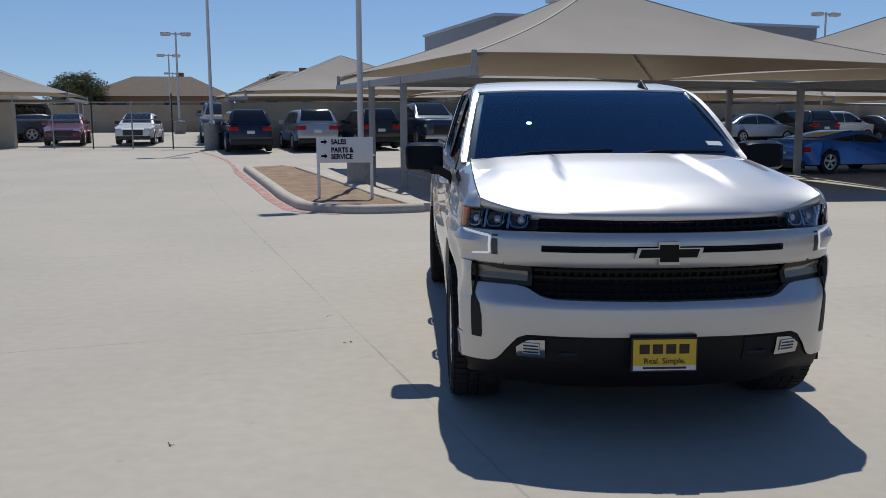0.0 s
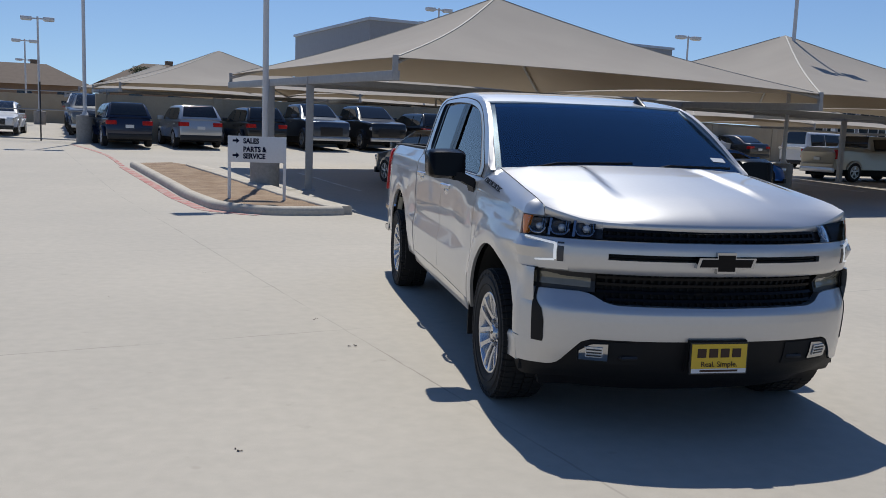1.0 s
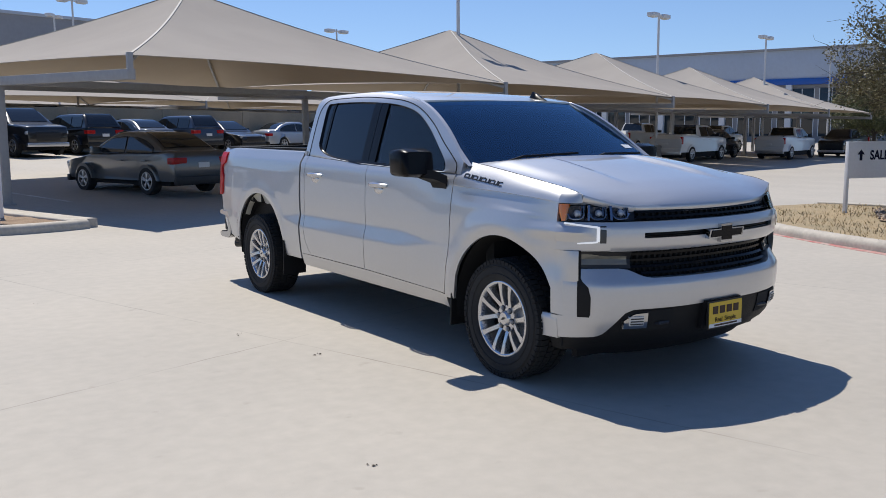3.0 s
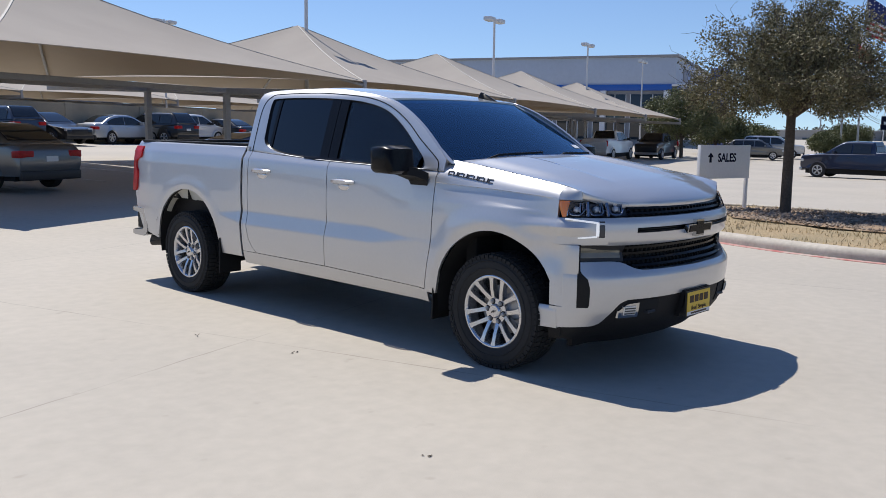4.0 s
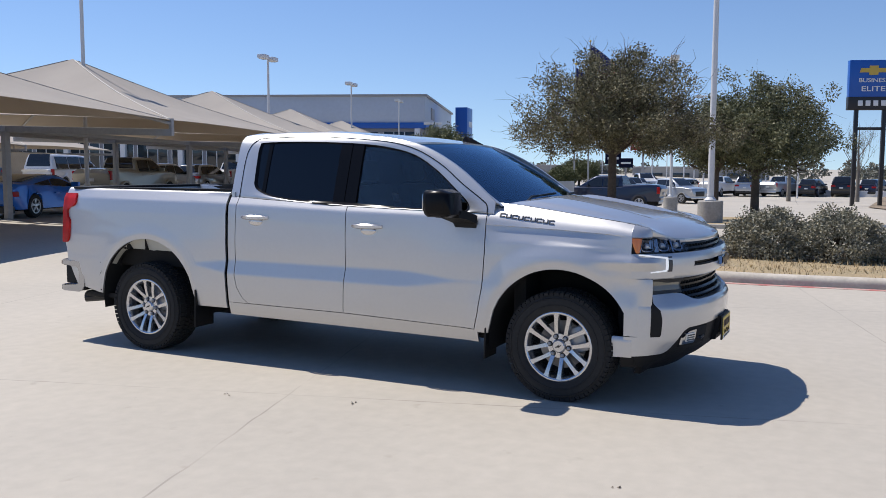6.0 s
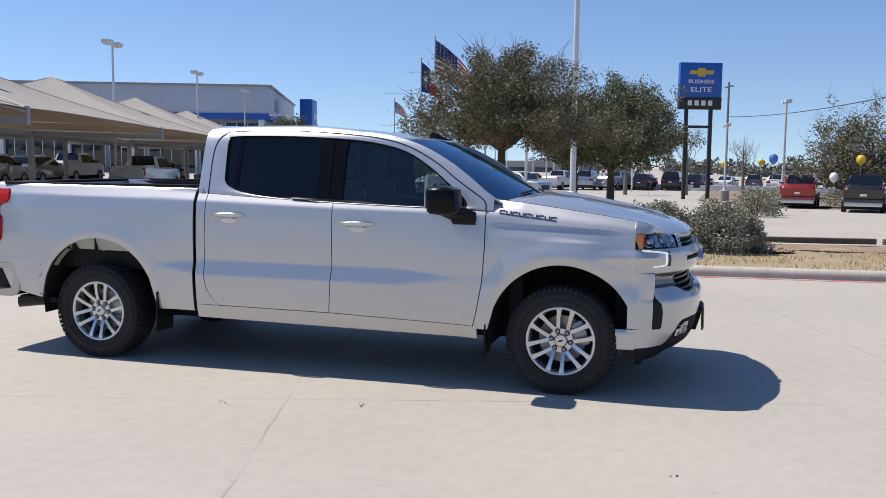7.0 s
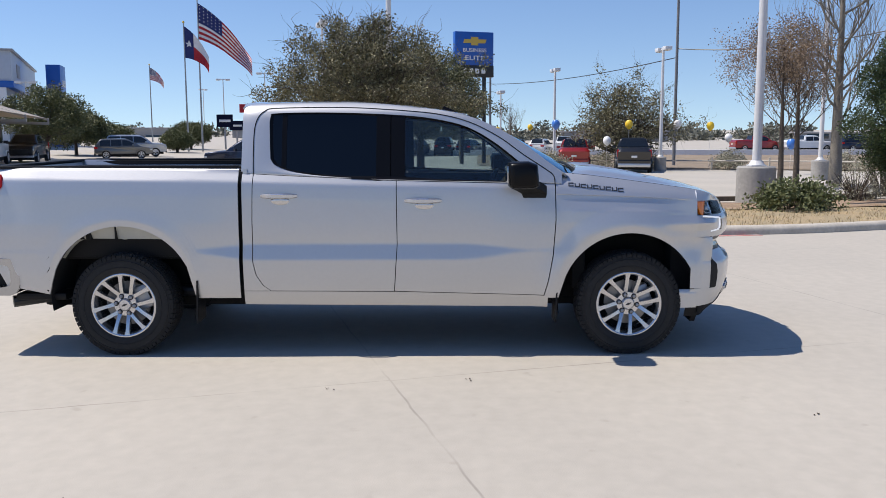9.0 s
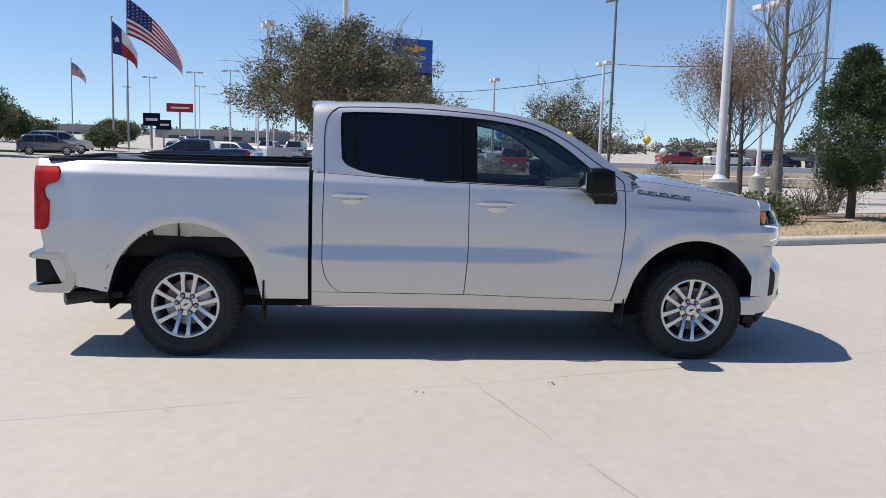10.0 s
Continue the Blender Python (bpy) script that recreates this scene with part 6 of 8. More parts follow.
for s in (-1, 1):
    flank("front_fender", lambda z: -0.4875, lambda z: seam_a(z) - 0.004, arch_low(0, lambda y: 0.425 if y > 0 else 0.488), fender_break, 52, 40, s, roll_over)
    fd = flank("front_door", lambda z: seam_a(z) + 0.003, lambda z: seam_b(z) - 0.003, lambda y: curve_at([(0.5, 0.44), (1.7, 0.475)], y), belt, 20, 62, s)
    rd = flank("rear_door", lambda z: seam_b(z) + 0.003, lambda z: seam_c(z) - 0.003, lambda y: curve_at([(1.7, 0.475), (2.7, 0.482)], y), belt, 18, 62, s)
    flank("cab_corner", lambda z: seam_c(z) + 0.003, lambda z: 2.848, lambda y: 0.481, belt, 4, 62, s)
    flank("rocker_panel", lambda z: 0.60, lambda z: 2.848, lambda y: curve_at([(0.5, 0.350), (2.85, 0.375)], y), lambda y: curve_at([(0.5, 0.436), (1.7, 0.470), (2.7, 0.477), (2.85, 0.478)], y), 20, 5, s)
    flank("bed_side", lambda z: 2.876, lambda z: curve_at([(0.4, 4.52), (0.5, 4.60), (0.75, 4.72), (1.0, 4.765), (1.4, 4.77)], z), arch_low(1, lambda y: curve_at([(2.8, 0.425), (3.3, 0.425), (4.2, 0.44), (4.6, 0.52)], y)), lambda y: curve_at([(2.87, 1.372), (4.77, 1.385)], y), 60, 58, s, lambda y, x, z: [(x - 0.015, z + 0.012), (x - 0.09, z + 0.012), (x - 0.10, z - 0.02)], inward=0.015)
    # black rail cap on the bed
    bm = bmesh.new()
    box(bm, (s * 0.80, 2.885, 1.383), (s * 0.885, 4.70, 1.404), 0.006)
    part("rail_cap", bm, M_MATTBLACK, truck, "black plastic bed rail cap")
    # dark lining behind the seams
    bm = bmesh.new()
    rows = [[Vector((s * (side_x(y, z) - 0.035), y, z)) for z in (0.41, 0.6, 0.9, 1.2, 1.26)] for y in spread(0.53, 2.84, 12)]
    shell(bm, rows, Vector((-s * 0.06, 0, 0)))
    part("door_lining", bm, M_LINER, truck)
    # black block added in the open cab-bed gap, standing for the shade there
    bm = bmesh.new()
    box(bm, (s * 0.62, 2.83, 0.45), (s * 0.90, 2.89, 1.36), 0.005)
    part("cab_gap_shade", bm, M_LINER, truck)
    # belt moulding
    bm = bmesh.new()
    ys = spread(0.72, 2.05, 20)
    shell(bm, [[Vector((s * (side_x(y, belt(y)) + 0.004), y, belt(y) - 0.012 + 0.014 * step(1.7, 2.05, y))), Vector((s * (side_x(y, belt(y)) - 0.004), y, belt(y) + 0.012))] for y in ys], Vector((-s * 0.012, 0, 0)))
    part("belt_moulding", bm, M_GLOSSBLACK, truck, "black window belt strip")
    # door handles: cup, bar and end
    for y0, z0, door in ((1.52, 1.128, fd), (2.575, 1.165, rd)):
        x = side_x(y0, z0)
        bm = bmesh.new()
        rows = []
        for q in spread(0, 1, 14):
            hh = 0.020 * (1 - 0.35 * abs(2 * q - 1) ** 3)
            o = 0.008 + 0.030 * min(1, 4.0 * q, 4.0 * (1 - q)) ** 0.7
            rows.append([Vector((s * (x + o - 0.012), y0 + 0.135 - 0.27 * q, z0 + 0.018 - hh)), Vector((s * (x + o), y0 + 0.135 - 0.27 * q, z0 + 0.018 - hh * 0.6)), Vector((s * (x + o), y0 + 0.135 - 0.27 * q, z0 + 0.018 + hh * 0.5)), Vector((s * (x + o - 0.014), y0 + 0.135 - 0.27 * q, z0 + 0.018 + hh))])
        shell(bm, rows, Vector((-s * 0.012, 0, 0)))
        h = part("door_handle", bm, M_POLISHED, door, "bright silver pull handle")
        bm = bmesh.new()
        lathe(bm, [(0.001, 0.010), (0.030, 0.010), (0.042, 0.005), (0.050, -0.004)], 20, Matrix.Translation((s * x, y0 - 0.01, z0 - 0.016)) @ Matrix.Diagonal((s, 1.5, 0.72, 1)))
        part("handle_cup", bm, M_POLISHED, h)
    # roofline ring round the side windows
    outer = spline([(2.858, 1.79), (2.83, 1.838), (2.67, 1.857), (2.05, 1.865), (1.62, 1.832), (1.19, 1.762), (0.84, 1.598), (0.50, 1.345)], 6)
    outer = [Vector(p) for p in outer] + [Vector((y, belt(y) + 0.003)) for y in spread(0.50, 2.858, 16)]
    hole = spline([(2.645, 1.45), (2.655, 1.62), (2.655, 1.755), (2.60, 1.785), (2.2, 1.789), (1.75, 1.772), (1.45, 1.742), (1.20, 1.682), (1.0, 1.572), (0.83, 1.440), (0.722, 1.350), (0.695, 1.300), (0.71, 1.276)], 5)
    hole = [Vector(p) for p in hole] + [Vector(p) for p in spline([(0.71, 1.276), (1.2, 1.285), (1.7, 1.298), (2.15, 1.318), (2.45, 1.352), (2.60, 1.40), (2.645, 1.45)], 5)[1:-1]]
    cen = Vector((1.75, 1.50))

    CABX = [(p.x, p.y) for p in spline([(1.25, 0.932), (1.34, 0.902), (1.5, 0.853), (1.7, 0.790), (1.78, 0.757), (1.83, 0.715), (1.87, 0.665)], 6)]

    def cab_x(z):
        return curve_at(CABX, z)

    def reach(poly, a):
        d = Vector((math.cos(a), math.sin(a)))
        best = 0
        for p, q in zip(poly, poly[1:] + poly[:1]):
            e = q - p
            det = d.x * (-e.y) + e.x * d.y
            if abs(det) < 1e-9:
                continue
            w = p - cen
            t = (w.x * (-e.y) + e.x * w.y) / det
            u = (d.x * w.y - d.y * w.x) / det
            if t > 0 and -1e-6 <= u <= 1 + 1e-6:
                best = max(best, t)
        return best

    angs = sorted({round(math.atan2((p - cen).y, (p - cen).x), 4) for p in outer + hole})
    rows = []
    for a in angs + angs[:1]:
        ro, ri = reach(outer, a), reach(hole, a)
        d = Vector((math.cos(a), math.sin(a)))
        line = []
        for t in spread(0, 1, 6):
            q = cen + d * lerp(ri, ro, t)
            line.append(Vector((s * (cab_x(q.y) + 0.005 * math.sin(math.pi * t)), q.x, q.y)))
        rows.append(line)
    bm = bmesh.new()
    shell(bm, rows, Vector((-s * 0.03, 0, 0)))
    bmesh.ops.remove_doubles(bm, verts=bm.verts, dist=0.0005)
    # the inner walls where the ring closes
    for face in [q for q in bm.faces if sum(len(e.link_faces) > 2 for e in q.edges) > 1]:
        bm.faces.remove(face)
    part("cab_side_frame", bm, M_SILVER, truck, "silver roof rail and pillars", angle=40)
    # black window surround
    bm = bmesh.new()
    rows = []
    hs = hole + hole[:1]
    for p in hs:
        d = (p - cen).normalized()
        rows.append([Vector((s * (cab_x(p.y) + 0.002), p.x, p.y)), Vector((s * (cab_x(p.y) - 0.012), p.x - d.x * 0.022, p.y - d.y * 0.022))])
    shell(bm, rows, Vector((-s * 0.012, 0, 0)))
    part("window_surround", bm, M_GLOSSBLACK, truck, "gloss black window trim")

    # side glass and pillar covers
    def inside(y, lowside):
        best = None
        for p, q in zip(hs, hs[1:]):
            if min(p.x, q.x) <= y <= max(p.x, q.x) and abs(p.x - q.x) > 1e-6:
                z = lerp(p.y, q.y, (y - p.x) / (q.x - p.x))
                if best is None or (z < best if lowside else z > best):
                    best = z
        return best

    def pane(name, y0, y1, m, out, label="", pad=0.0):
        bm = bmesh.new()
        rows = []
        for y in spread(y0, y1, 14):
            lo, hi = inside(y, True) + pad, inside(y, False) - pad
            rows.append([Vector((s * (cab_x(z) + out), y, z)) for z in spread(lo, hi, 8)])
        shell(bm, rows, Vector((-s * 0.006, 0, 0)))
        ob = part(name, bm, m, truck, label)
        return ob

    for ob in (pane("front_door_glass", 0.712, 1.66, M_GLASSFRONT, -0.016, "lightly tinted window"), pane("rear_door_glass", 1.86, 2.53, M_GLASSREAR, -0.016, "dark privacy window")):
        ob.visible_shadow = False
    pane("quarter_glass", 2.565, 2.635, M_GLASSREAR, -0.014, "dark privacy window")
    pane("pillar_backing", 1.65, 1.87, M_LINER, -0.02)
    pane("pillar_cover", 1.655, 1.755, M_GLOSSBLACK, -0.004, "satin black pillar cover")
    pane("pillar_cover", 1.762, 1.865, M_GLOSSBLACK, -0.004, "satin black pillar cover")
    pane("window_divider", 2.53, 2.565, M_GLOSSBLACK, -0.010)
    # door cut line up the rear pillar
    bm = bmesh.new()
    cut = spline([(2.768, belt(2.768)), (2.772, 1.60), (2.755, 1.73), (2.70, 1.80), (2.60, 1.822), (2.1, 1.826), (1.72, 1.806)], 6)
    cut += spline([(1.72, 1.806), (1.42, 1.776), (1.18, 1.716), (0.96, 1.606), (0.78, 1.476), (0.615, 1.368), (0.563, 1.325), (0.552, 1.268)], 6)[1:]
    tube(bm, [Vector((s * (cab_x(p.y) + 0.0045), p.x, p.y)) for p in cut], 0.0042, 5)
    part("door_seam", bm, M_LINER, truck)
    # mirror
    bm = bmesh.new()
    prof = [(0.69, 1.262), (0.705, 1.415), (0.77, 1.438), (0.905, 1.432), (0.92, 1.405), (0.91, 1.262), (0.885, 1.242), (0.73, 1.242)]
    secs = []
    for t, k in ((1.00, 0.82), (1.03, 0.96), (1.12, 1.0), (1.20, 0.97), (1.235, 0.84), (1.245, 0.6)):
        secs.append([Vector((s * t, lerp(0.81, y, k), lerp(1.34, z, k))) for y, z in prof])
    vs = [[bm.verts.new(p) for p in c] for c in secs]
    for c0, c1 in zip(vs, vs[1:]):
        for j in range(8):
            bm.faces.new((c0[j], c0[(j + 1) % 8], c1[(j + 1) % 8], c1[j]))
    bm.faces.new(vs[0])
    bm.faces.new(vs[-1])
    mi = part("door_mirror", bm, M_GLOSSBLACK, truck, "gloss black door mirror", angle=50)
    bm = bmesh.new()
    rows = [[Vector((s * x, lerp(a, b, q), z)) for q in (0, 0.5, 1)] for x, z, a, b in ((0.935, 1.165, 0.63, 0.76), (0.955, 1.25, 0.615, 0.80), (1.02, 1.285, 0.67, 0.86), (1.07, 1.29, 0.70, 0.88))]
    shell(bm, rows, Vector((s * 0.012, 0, -0.055)))
    part("mirror_arm", bm, M_MATTBLACK, mi)
    bm = bmesh.new()
    box(bm, (s * 1.02, 0.912, 1.285), (s * 1.21, 0.922, 1.405), 0.004)
    part("mirror_glass", bm, M_CHROME, mi)
    # model badge as plain shapes
    for k in range(9):
        y = 0.435 - 0.0455 * k
        z = 1.258 - 0.0050 * k
        x = fender_top(y, z)
        lean = math.atan2(fender_top(y, z - 0.01) - fender_top(y, z + 0.01), 0.02)
        bm = bmesh.new()
        fm = Matrix.Translation((s * x, y, z)) @ Matrix.Rotation(-s * lean, 4, "Y")
        for z0, z1 in ((0.009, 0.015), (-0.015, -0.009)) if k % 2 == 0 else ((-0.015, -0.009),):
            box(bm, (-0.004, -0.019, z0), (0.005, 0.019, z1), 0, fm)
        box(bm, (-0.004, 0.012, -0.015), (0.005, 0.019, 0.015), 0, fm)
        if k % 2:
            box(bm, (-0.004, -0.019, -0.015), (0.005, -0.012, 0.015), 0, fm)
        part("badge_bar", bm, M_BADGE, truck, smooth=False)
    # wheel housings
    for i, (ay, az, ar) in enumerate(ARCH):
        bm = bmesh.new()
        a = [math.pi * k / 20 * 1.12 - 0.06 * math.pi for k in range(21)]
        shell(bm, [[Vector((s * x, ay + (ar + 0.012) * math.cos(t), az + (ar + 0.012) * math.sin(t))) for x in (0.50, 0.72, 0.945)] for t in a], Vector((0, 0, 0.006)))
        part("wheel_liner", bm, M_LINER, truck)
        bm = bmesh.new()
        box(bm, (s * 0.48, ay - ar - 0.05, 0.35), (s * 0.52, ay + ar + 0.05, az + ar), 0.01)
        part("liner_wall", bm, M_LINER, truck)
    bm = bmesh.new()
    rows = []
    for k in range(25):
        y = RA + lerp(-0.455, 0.455, k / 24)
        top_z = ARCH[1][1] + math.sqrt((ARCH[1][2] + 0.008) ** 2 - (y - RA) ** 2)
        low_z = min(0.862 + 0.012 * (y - RA) - (0.006 if k % 8 == 4 else 0), top_z - 0.01)
        rows.append([Vector((s * lerp(0.885, 0.925, q), y, lerp(low_z, top_z, q))) for q in spread(0, 1, 5)])
    shell(bm, rows, Vector((-s * 0.01, 0, 0)))
    inner = part("arch_flange", bm, M_INNERSTEEL, truck, "pale inner bed panel in the arch")
    for y0, w0 in ((3.80, 0.005), (4.00, 0.018), (4.05, 0.010)):
        bm = bmesh.new()
        box(bm, (s * 0.880, y0 - w0, 0.862), (s * 0.9235, y0 + w0, 0.99 if y0 < 3.9 else 0.975), 0.002)
        part("panel_rib", bm, M_LINER, inner)
    # mud flaps
    for y0, x0 in ((0.525, 0.80), (3.185, 0.78)):
        bm = bmesh.new()
        rows = [[Vector((s * x, y0 + 0.03 * (0.6 - z), z)) for x in (x0 - 0.02, 0.9, 0.985)] for z in spread(0.24, 0.56, 4)]
        shell(bm, rows, Vector((0, 0.012, 0)))
        part("mud_flap", bm, M_MATTBLACK, truck, "black rubber mud flap")
    # tail lamp: a tall red lens with a notch
    bm = bmesh.new()
    rows = []
    for z in spread(0.90, 1.345, 40):
        y0 = curve_at([(0.90, 4.715), (0.92, 4.690), (0.96, 4.680), (1.10, 4.678), (1.135, 4.705), (1.185, 4.712), (1.215, 4.690), (1.235, 4.625), (1.26, 4.606), (1.32, 4.606), (1.345, 4.625)], z)
        line = [Vector((s * (side_x(y, z) + 0.004), y, z)) for y in (y0,)]
        line += [Vector((s * (side_x(min(y, 4.765), z) + 0.016), y, z)) for y in spread(y0 + 0.008, 4.768, 6)]
        line += [Vector((s * (side_x(4.765, z) + 0.004), 4.784, z)), Vector((s * (side_x(4.765, z) - 0.05), 4.790, z))]
        rows.append(line)
    shell(bm, rows, Vector((-s * 0.03, 0, 0)))
    part("tail_lamp", bm, M_TAILRED, truck, "red tail lamp")
    # rear bumper end
    bm = bmesh.new()
    pts = [(4.512, 0.56), (4.516, 0.66), (4.535, 0.705), (4.575, 0.732), (4.82, 0.738), (4.848, 0.722), (4.848, 0.698), (4.82, 0.688), (4.625, 0.684), (4.596, 0.668), (4.584, 0.635), (4.582, 0.555), (4.596, 0.522), (4.63, 0.508), (4.82, 0.508), (4.856, 0.496), (4.856, 0.462), (4.82, 0.450), (4.60, 0.448), (4.55, 0.466), (4.522, 0.505)]
    rows = []
    for x, k in ((0.30, 0.0), (0.80, 0.0), (0.93, 0.012), (0.968, 0.05)):
        rows.append([Vector((s * x, y - k * (1 if y > 4.7 else 0.2), z)) for y, z in pts + pts[:1]])
    vs = [[bm.verts.new(p) for p in r[:-1]] for r in rows]
    n = len(pts)
    for c0, c1 in zip(vs, vs[1:]):
        for j in range(n):
            bm.faces.new((c0[j], c0[(j + 1) % n], c1[(j + 1) % n], c1[j]))
    bm.faces.new(vs[0])
    f = bm.faces.new(vs[-1])
    bmesh.ops.bevel(bm, geom=list(f.edges), offset=0.006, segments=2, affect="EDGES", clamp_overlap=True)
    bmesh.ops.triangulate(bm, faces=[f for f in bm.faces if len(f.verts) > 4])
    part("rear_bumper", bm, M_CHROME, truck, "chrome step bumper end", angle=50)
    bm = bmesh.new()
    box(bm, (s * 0.35, 4.57, 0.515), (s * 0.915, 4.80, 0.682), 0.01)
    part("bumper_step", bm, M_MATTBLACK, truck, "black corner step")
    bm = bmesh.new()
    box(bm, (s * 0.72, 4.20, 0.40), (s * 0.90, 4.58, 0.455), 0.02)
    part("lower_trim", bm, M_MATTBLACK, truck)

# tailgate, bed, cab back
bm = bmesh.new()
box(bm, (-0.80, 4.70, 0.72), (0.80, 4.79, 1.38), 0.02)
part("tailgate", bm, M_SILVER, truck, "silver tailgate")
bm = bmesh.new()
box(bm, (-0.80, 4.69, 1.38), (0.80, 4.795, 1.402), 0.008)
part("tailgate_cap", bm, M_MATTBLACK, truck)
bm = bmesh.new()
box(bm, (-0.80, 2.89, 0.70), (0.80, 4.70, 0.76), 0.005)
part("bed_floor", bm, M_MATTBLACK, truck)
bm = bmesh.new()
box(bm, (-0.80, 2.88, 0.72), (0.80, 2.93, 1.395), 0.01)
part("bed_front_wall", bm, M_MATTBLACK, truck)
for s in (-1, 1):
    bm = bmesh.new()
    box(bm, (s * 0.785, 2.89, 0.72), (s * 0.83, 4.70, 1.385), 0.005)
    part("bed_inner_wall", bm, M_MATTBLACK, truck)
bm = bmesh.new()
rows = [[Vector((x * lerp(1, 0.80, step(1.34, 1.85, z)), 2.845, z)) for x in spread(-0.91, 0.91, 10)] for z in (0.6, 1.0, 1.30, 1.38)]
shell(bm, rows, Vector((0, -0.03, 0)))
part("cab_back", bm, M_SILVER, truck)
for s in (-1, 1):
    bm = bmesh.new()
    shell(bm, [[Vector((s * lerp(0.62, 1.0, t) * (0.90 if z < 1.4 else cab_x(z)), 2.845, z)) for t in (0, 0.5, 0.985)] for z in (1.37, 1.5, 1.65, 1.79, 1.83)], Vector((0, -0.03, 0)))
    part("cab_back_pillar", bm, M_SILVER, truck)
bm = bmesh.new()
shell(bm, [[Vector((x * lerp(0.60, 0.52, (z - 1.37) / 0.43), 2.838, z)) for x in spread(-1, 1, 6)] for z in spread(1.37, 1.80, 4)], Vector((0, -0.006, 0)))
part("rear_glass", bm, M_GLASSREAR, truck, "dark privacy window")

# roof
bm = bmesh.new()


def roof_z(y):
    return curve_at([(1.05, 1.745), (1.19, 1.786), (1.4, 1.822), (1.62, 1.850), (2.05, 1.884), (2.5, 1.886), (2.75, 1.876), (2.86, 1.860), (2.91, 1.838)], y)


def rail(y):
    """Half width and height where the roof meets the side ring."""
    z = curve_at([(1.05, 1.715), (1.19, 1.762), (1.4, 1.800), (1.62, 1.832), (2.05, 1.865), (2.5, 1.862), (2.67, 1.857), (2.83, 1.838), (2.91, 1.82)], y)
    return curve_at([(1.70, 0.795), (1.78, 0.760), (1.83, 0.715), (1.87, 0.665)], z), z


rows = []
for r in spread(0, 1, 28):
    line = []
    for t in spread(-1, 1, 22):
        a = abs(t)
        y = lerp(1.172 + 0.058 * a * a, 2.91 - 0.05 * a * a, r)
        rx, rz = rail(y)
        z = lerp(roof_z(y), rz + 0.002, a ** 3.2)
        if y > 2.6:
            z += 0.024 * step(2.66, 2.90, y) * (1 - a ** 6)
        line.append(Vector((t * rx, y, z)))
    rows.append(line)
shell(bm, rows, Vector((0, 0, -0.03)))
part("roof", bm, M_SILVER, truck, "silver roof panel", angle=40)
# headliner keeps the cabin dark
bm = bmesh.new()
box(bm, (-0.60, 1.35, 1.74), (0.60, 2.80, 1.77), 0.01)
part("headliner", bm, M_SEAT, truck)

# windscreen with black frit, cowl and pillars
WS = [(0.0, 0.33, 1.335), (0.25, 0.545, 1.462), (0.5, 0.765, 1.585), (0.75, 0.98, 1.695), (1.0, 1.185, 1.783)]


def ws(t, q):
    """A point of the windscreen: t up from the cowl, q across from -1 to 1."""
    k = min(int(t * 4), 3)
    a, b = WS[k], WS[k + 1]
    f = (t - a[0]) / (b[0] - a[0])
    y, z = lerp(a[1], b[1], f), lerp(a[2], b[2], f)
    half = lerp(0.892, 0.742, t)
    return Vector((q * half, y + lerp(0.125, 0.055, t) * q * q, z - 0.022 * q * q * (1 - 0.3 * t)))


PILLAR = [(p.x, p.y) for p in spline([(1.30, 0.44), (1.345, 0.50), (1.598, 0.84), (1.762, 1.19), (1.832, 1.62)], 8)]
bm = bmesh.new()
shell(bm, [[ws(t, q) for q in spread(-1, 1, 20)] for t in spread(0, 1, 12)], Vector((0, 0.004, -0.005)))
w = part("windscreen", bm, M_WINDSCREEN, truck, "tinted curved windscreen")
w.visible_shadow = False
for s in (-1, 1):
    bm = bmesh.new()
    rows = []
    for t in spread(0, 1.0, 14):
        a = ws(t, s)
        zr = max(min(a.z + 0.012, 1.80), 1.346)
        b = Vector((s * (cab_x(zr) - 0.004), curve_at(PILLAR, zr) + 0.004, zr))
        rows.append([ws(t, s * 0.972) + Vector((0, -0.001, 0.004)), a + Vector((s * 0.003, -0.003, 0.006)), a.lerp(b, 0.55) + Vector((s * 0.006, -0.006, 0.006)), b])
    shell(bm, rows, Vector((-s * 0.012, 0.012, -0.01)))
    part("windscreen_pillar", bm, M_SILVER, truck, angle=40)
    bm = bmesh.new()
    shell(bm, [[ws(t, s * 0.925) + Vector((0, 0.003, -0.004)), ws(t, s * 0.985) + Vector((0, 0.003, -0.004))] for t in spread(0, 1, 12)], Vector((0, 0.004, -0.004)))
    part("frit_band", bm, M_GLOSSBLACK, truck)
for t0, t1 in ((0.0, 0.05), (0.955, 1.0)):
    bm = bmesh.new()
    shell(bm, [[ws(t, q) + Vector((0, 0.004, -0.006)) for q in spread(-0.985, 0.985, 16)] for t in (t0, t1)], Vector((0, 0.004, -0.004)))
    part("frit_band", bm, M_GLOSSBLACK, truck)
bm = bmesh.new()
shell(bm, [[Vector((q * 0.80, 0.33 + 0.125 * q * q + d, 1.333 - 0.022 * q * q + h)) for q in spread(-1, 1, 16)] for d, h in ((0.02, 0.0), (-0.05, -0.004), (-0.14, -0.03))], Vector((0, 0, -0.03)))
part("cowl_panel", bm, M_MATTBLACK, truck, "black plastic cowl")
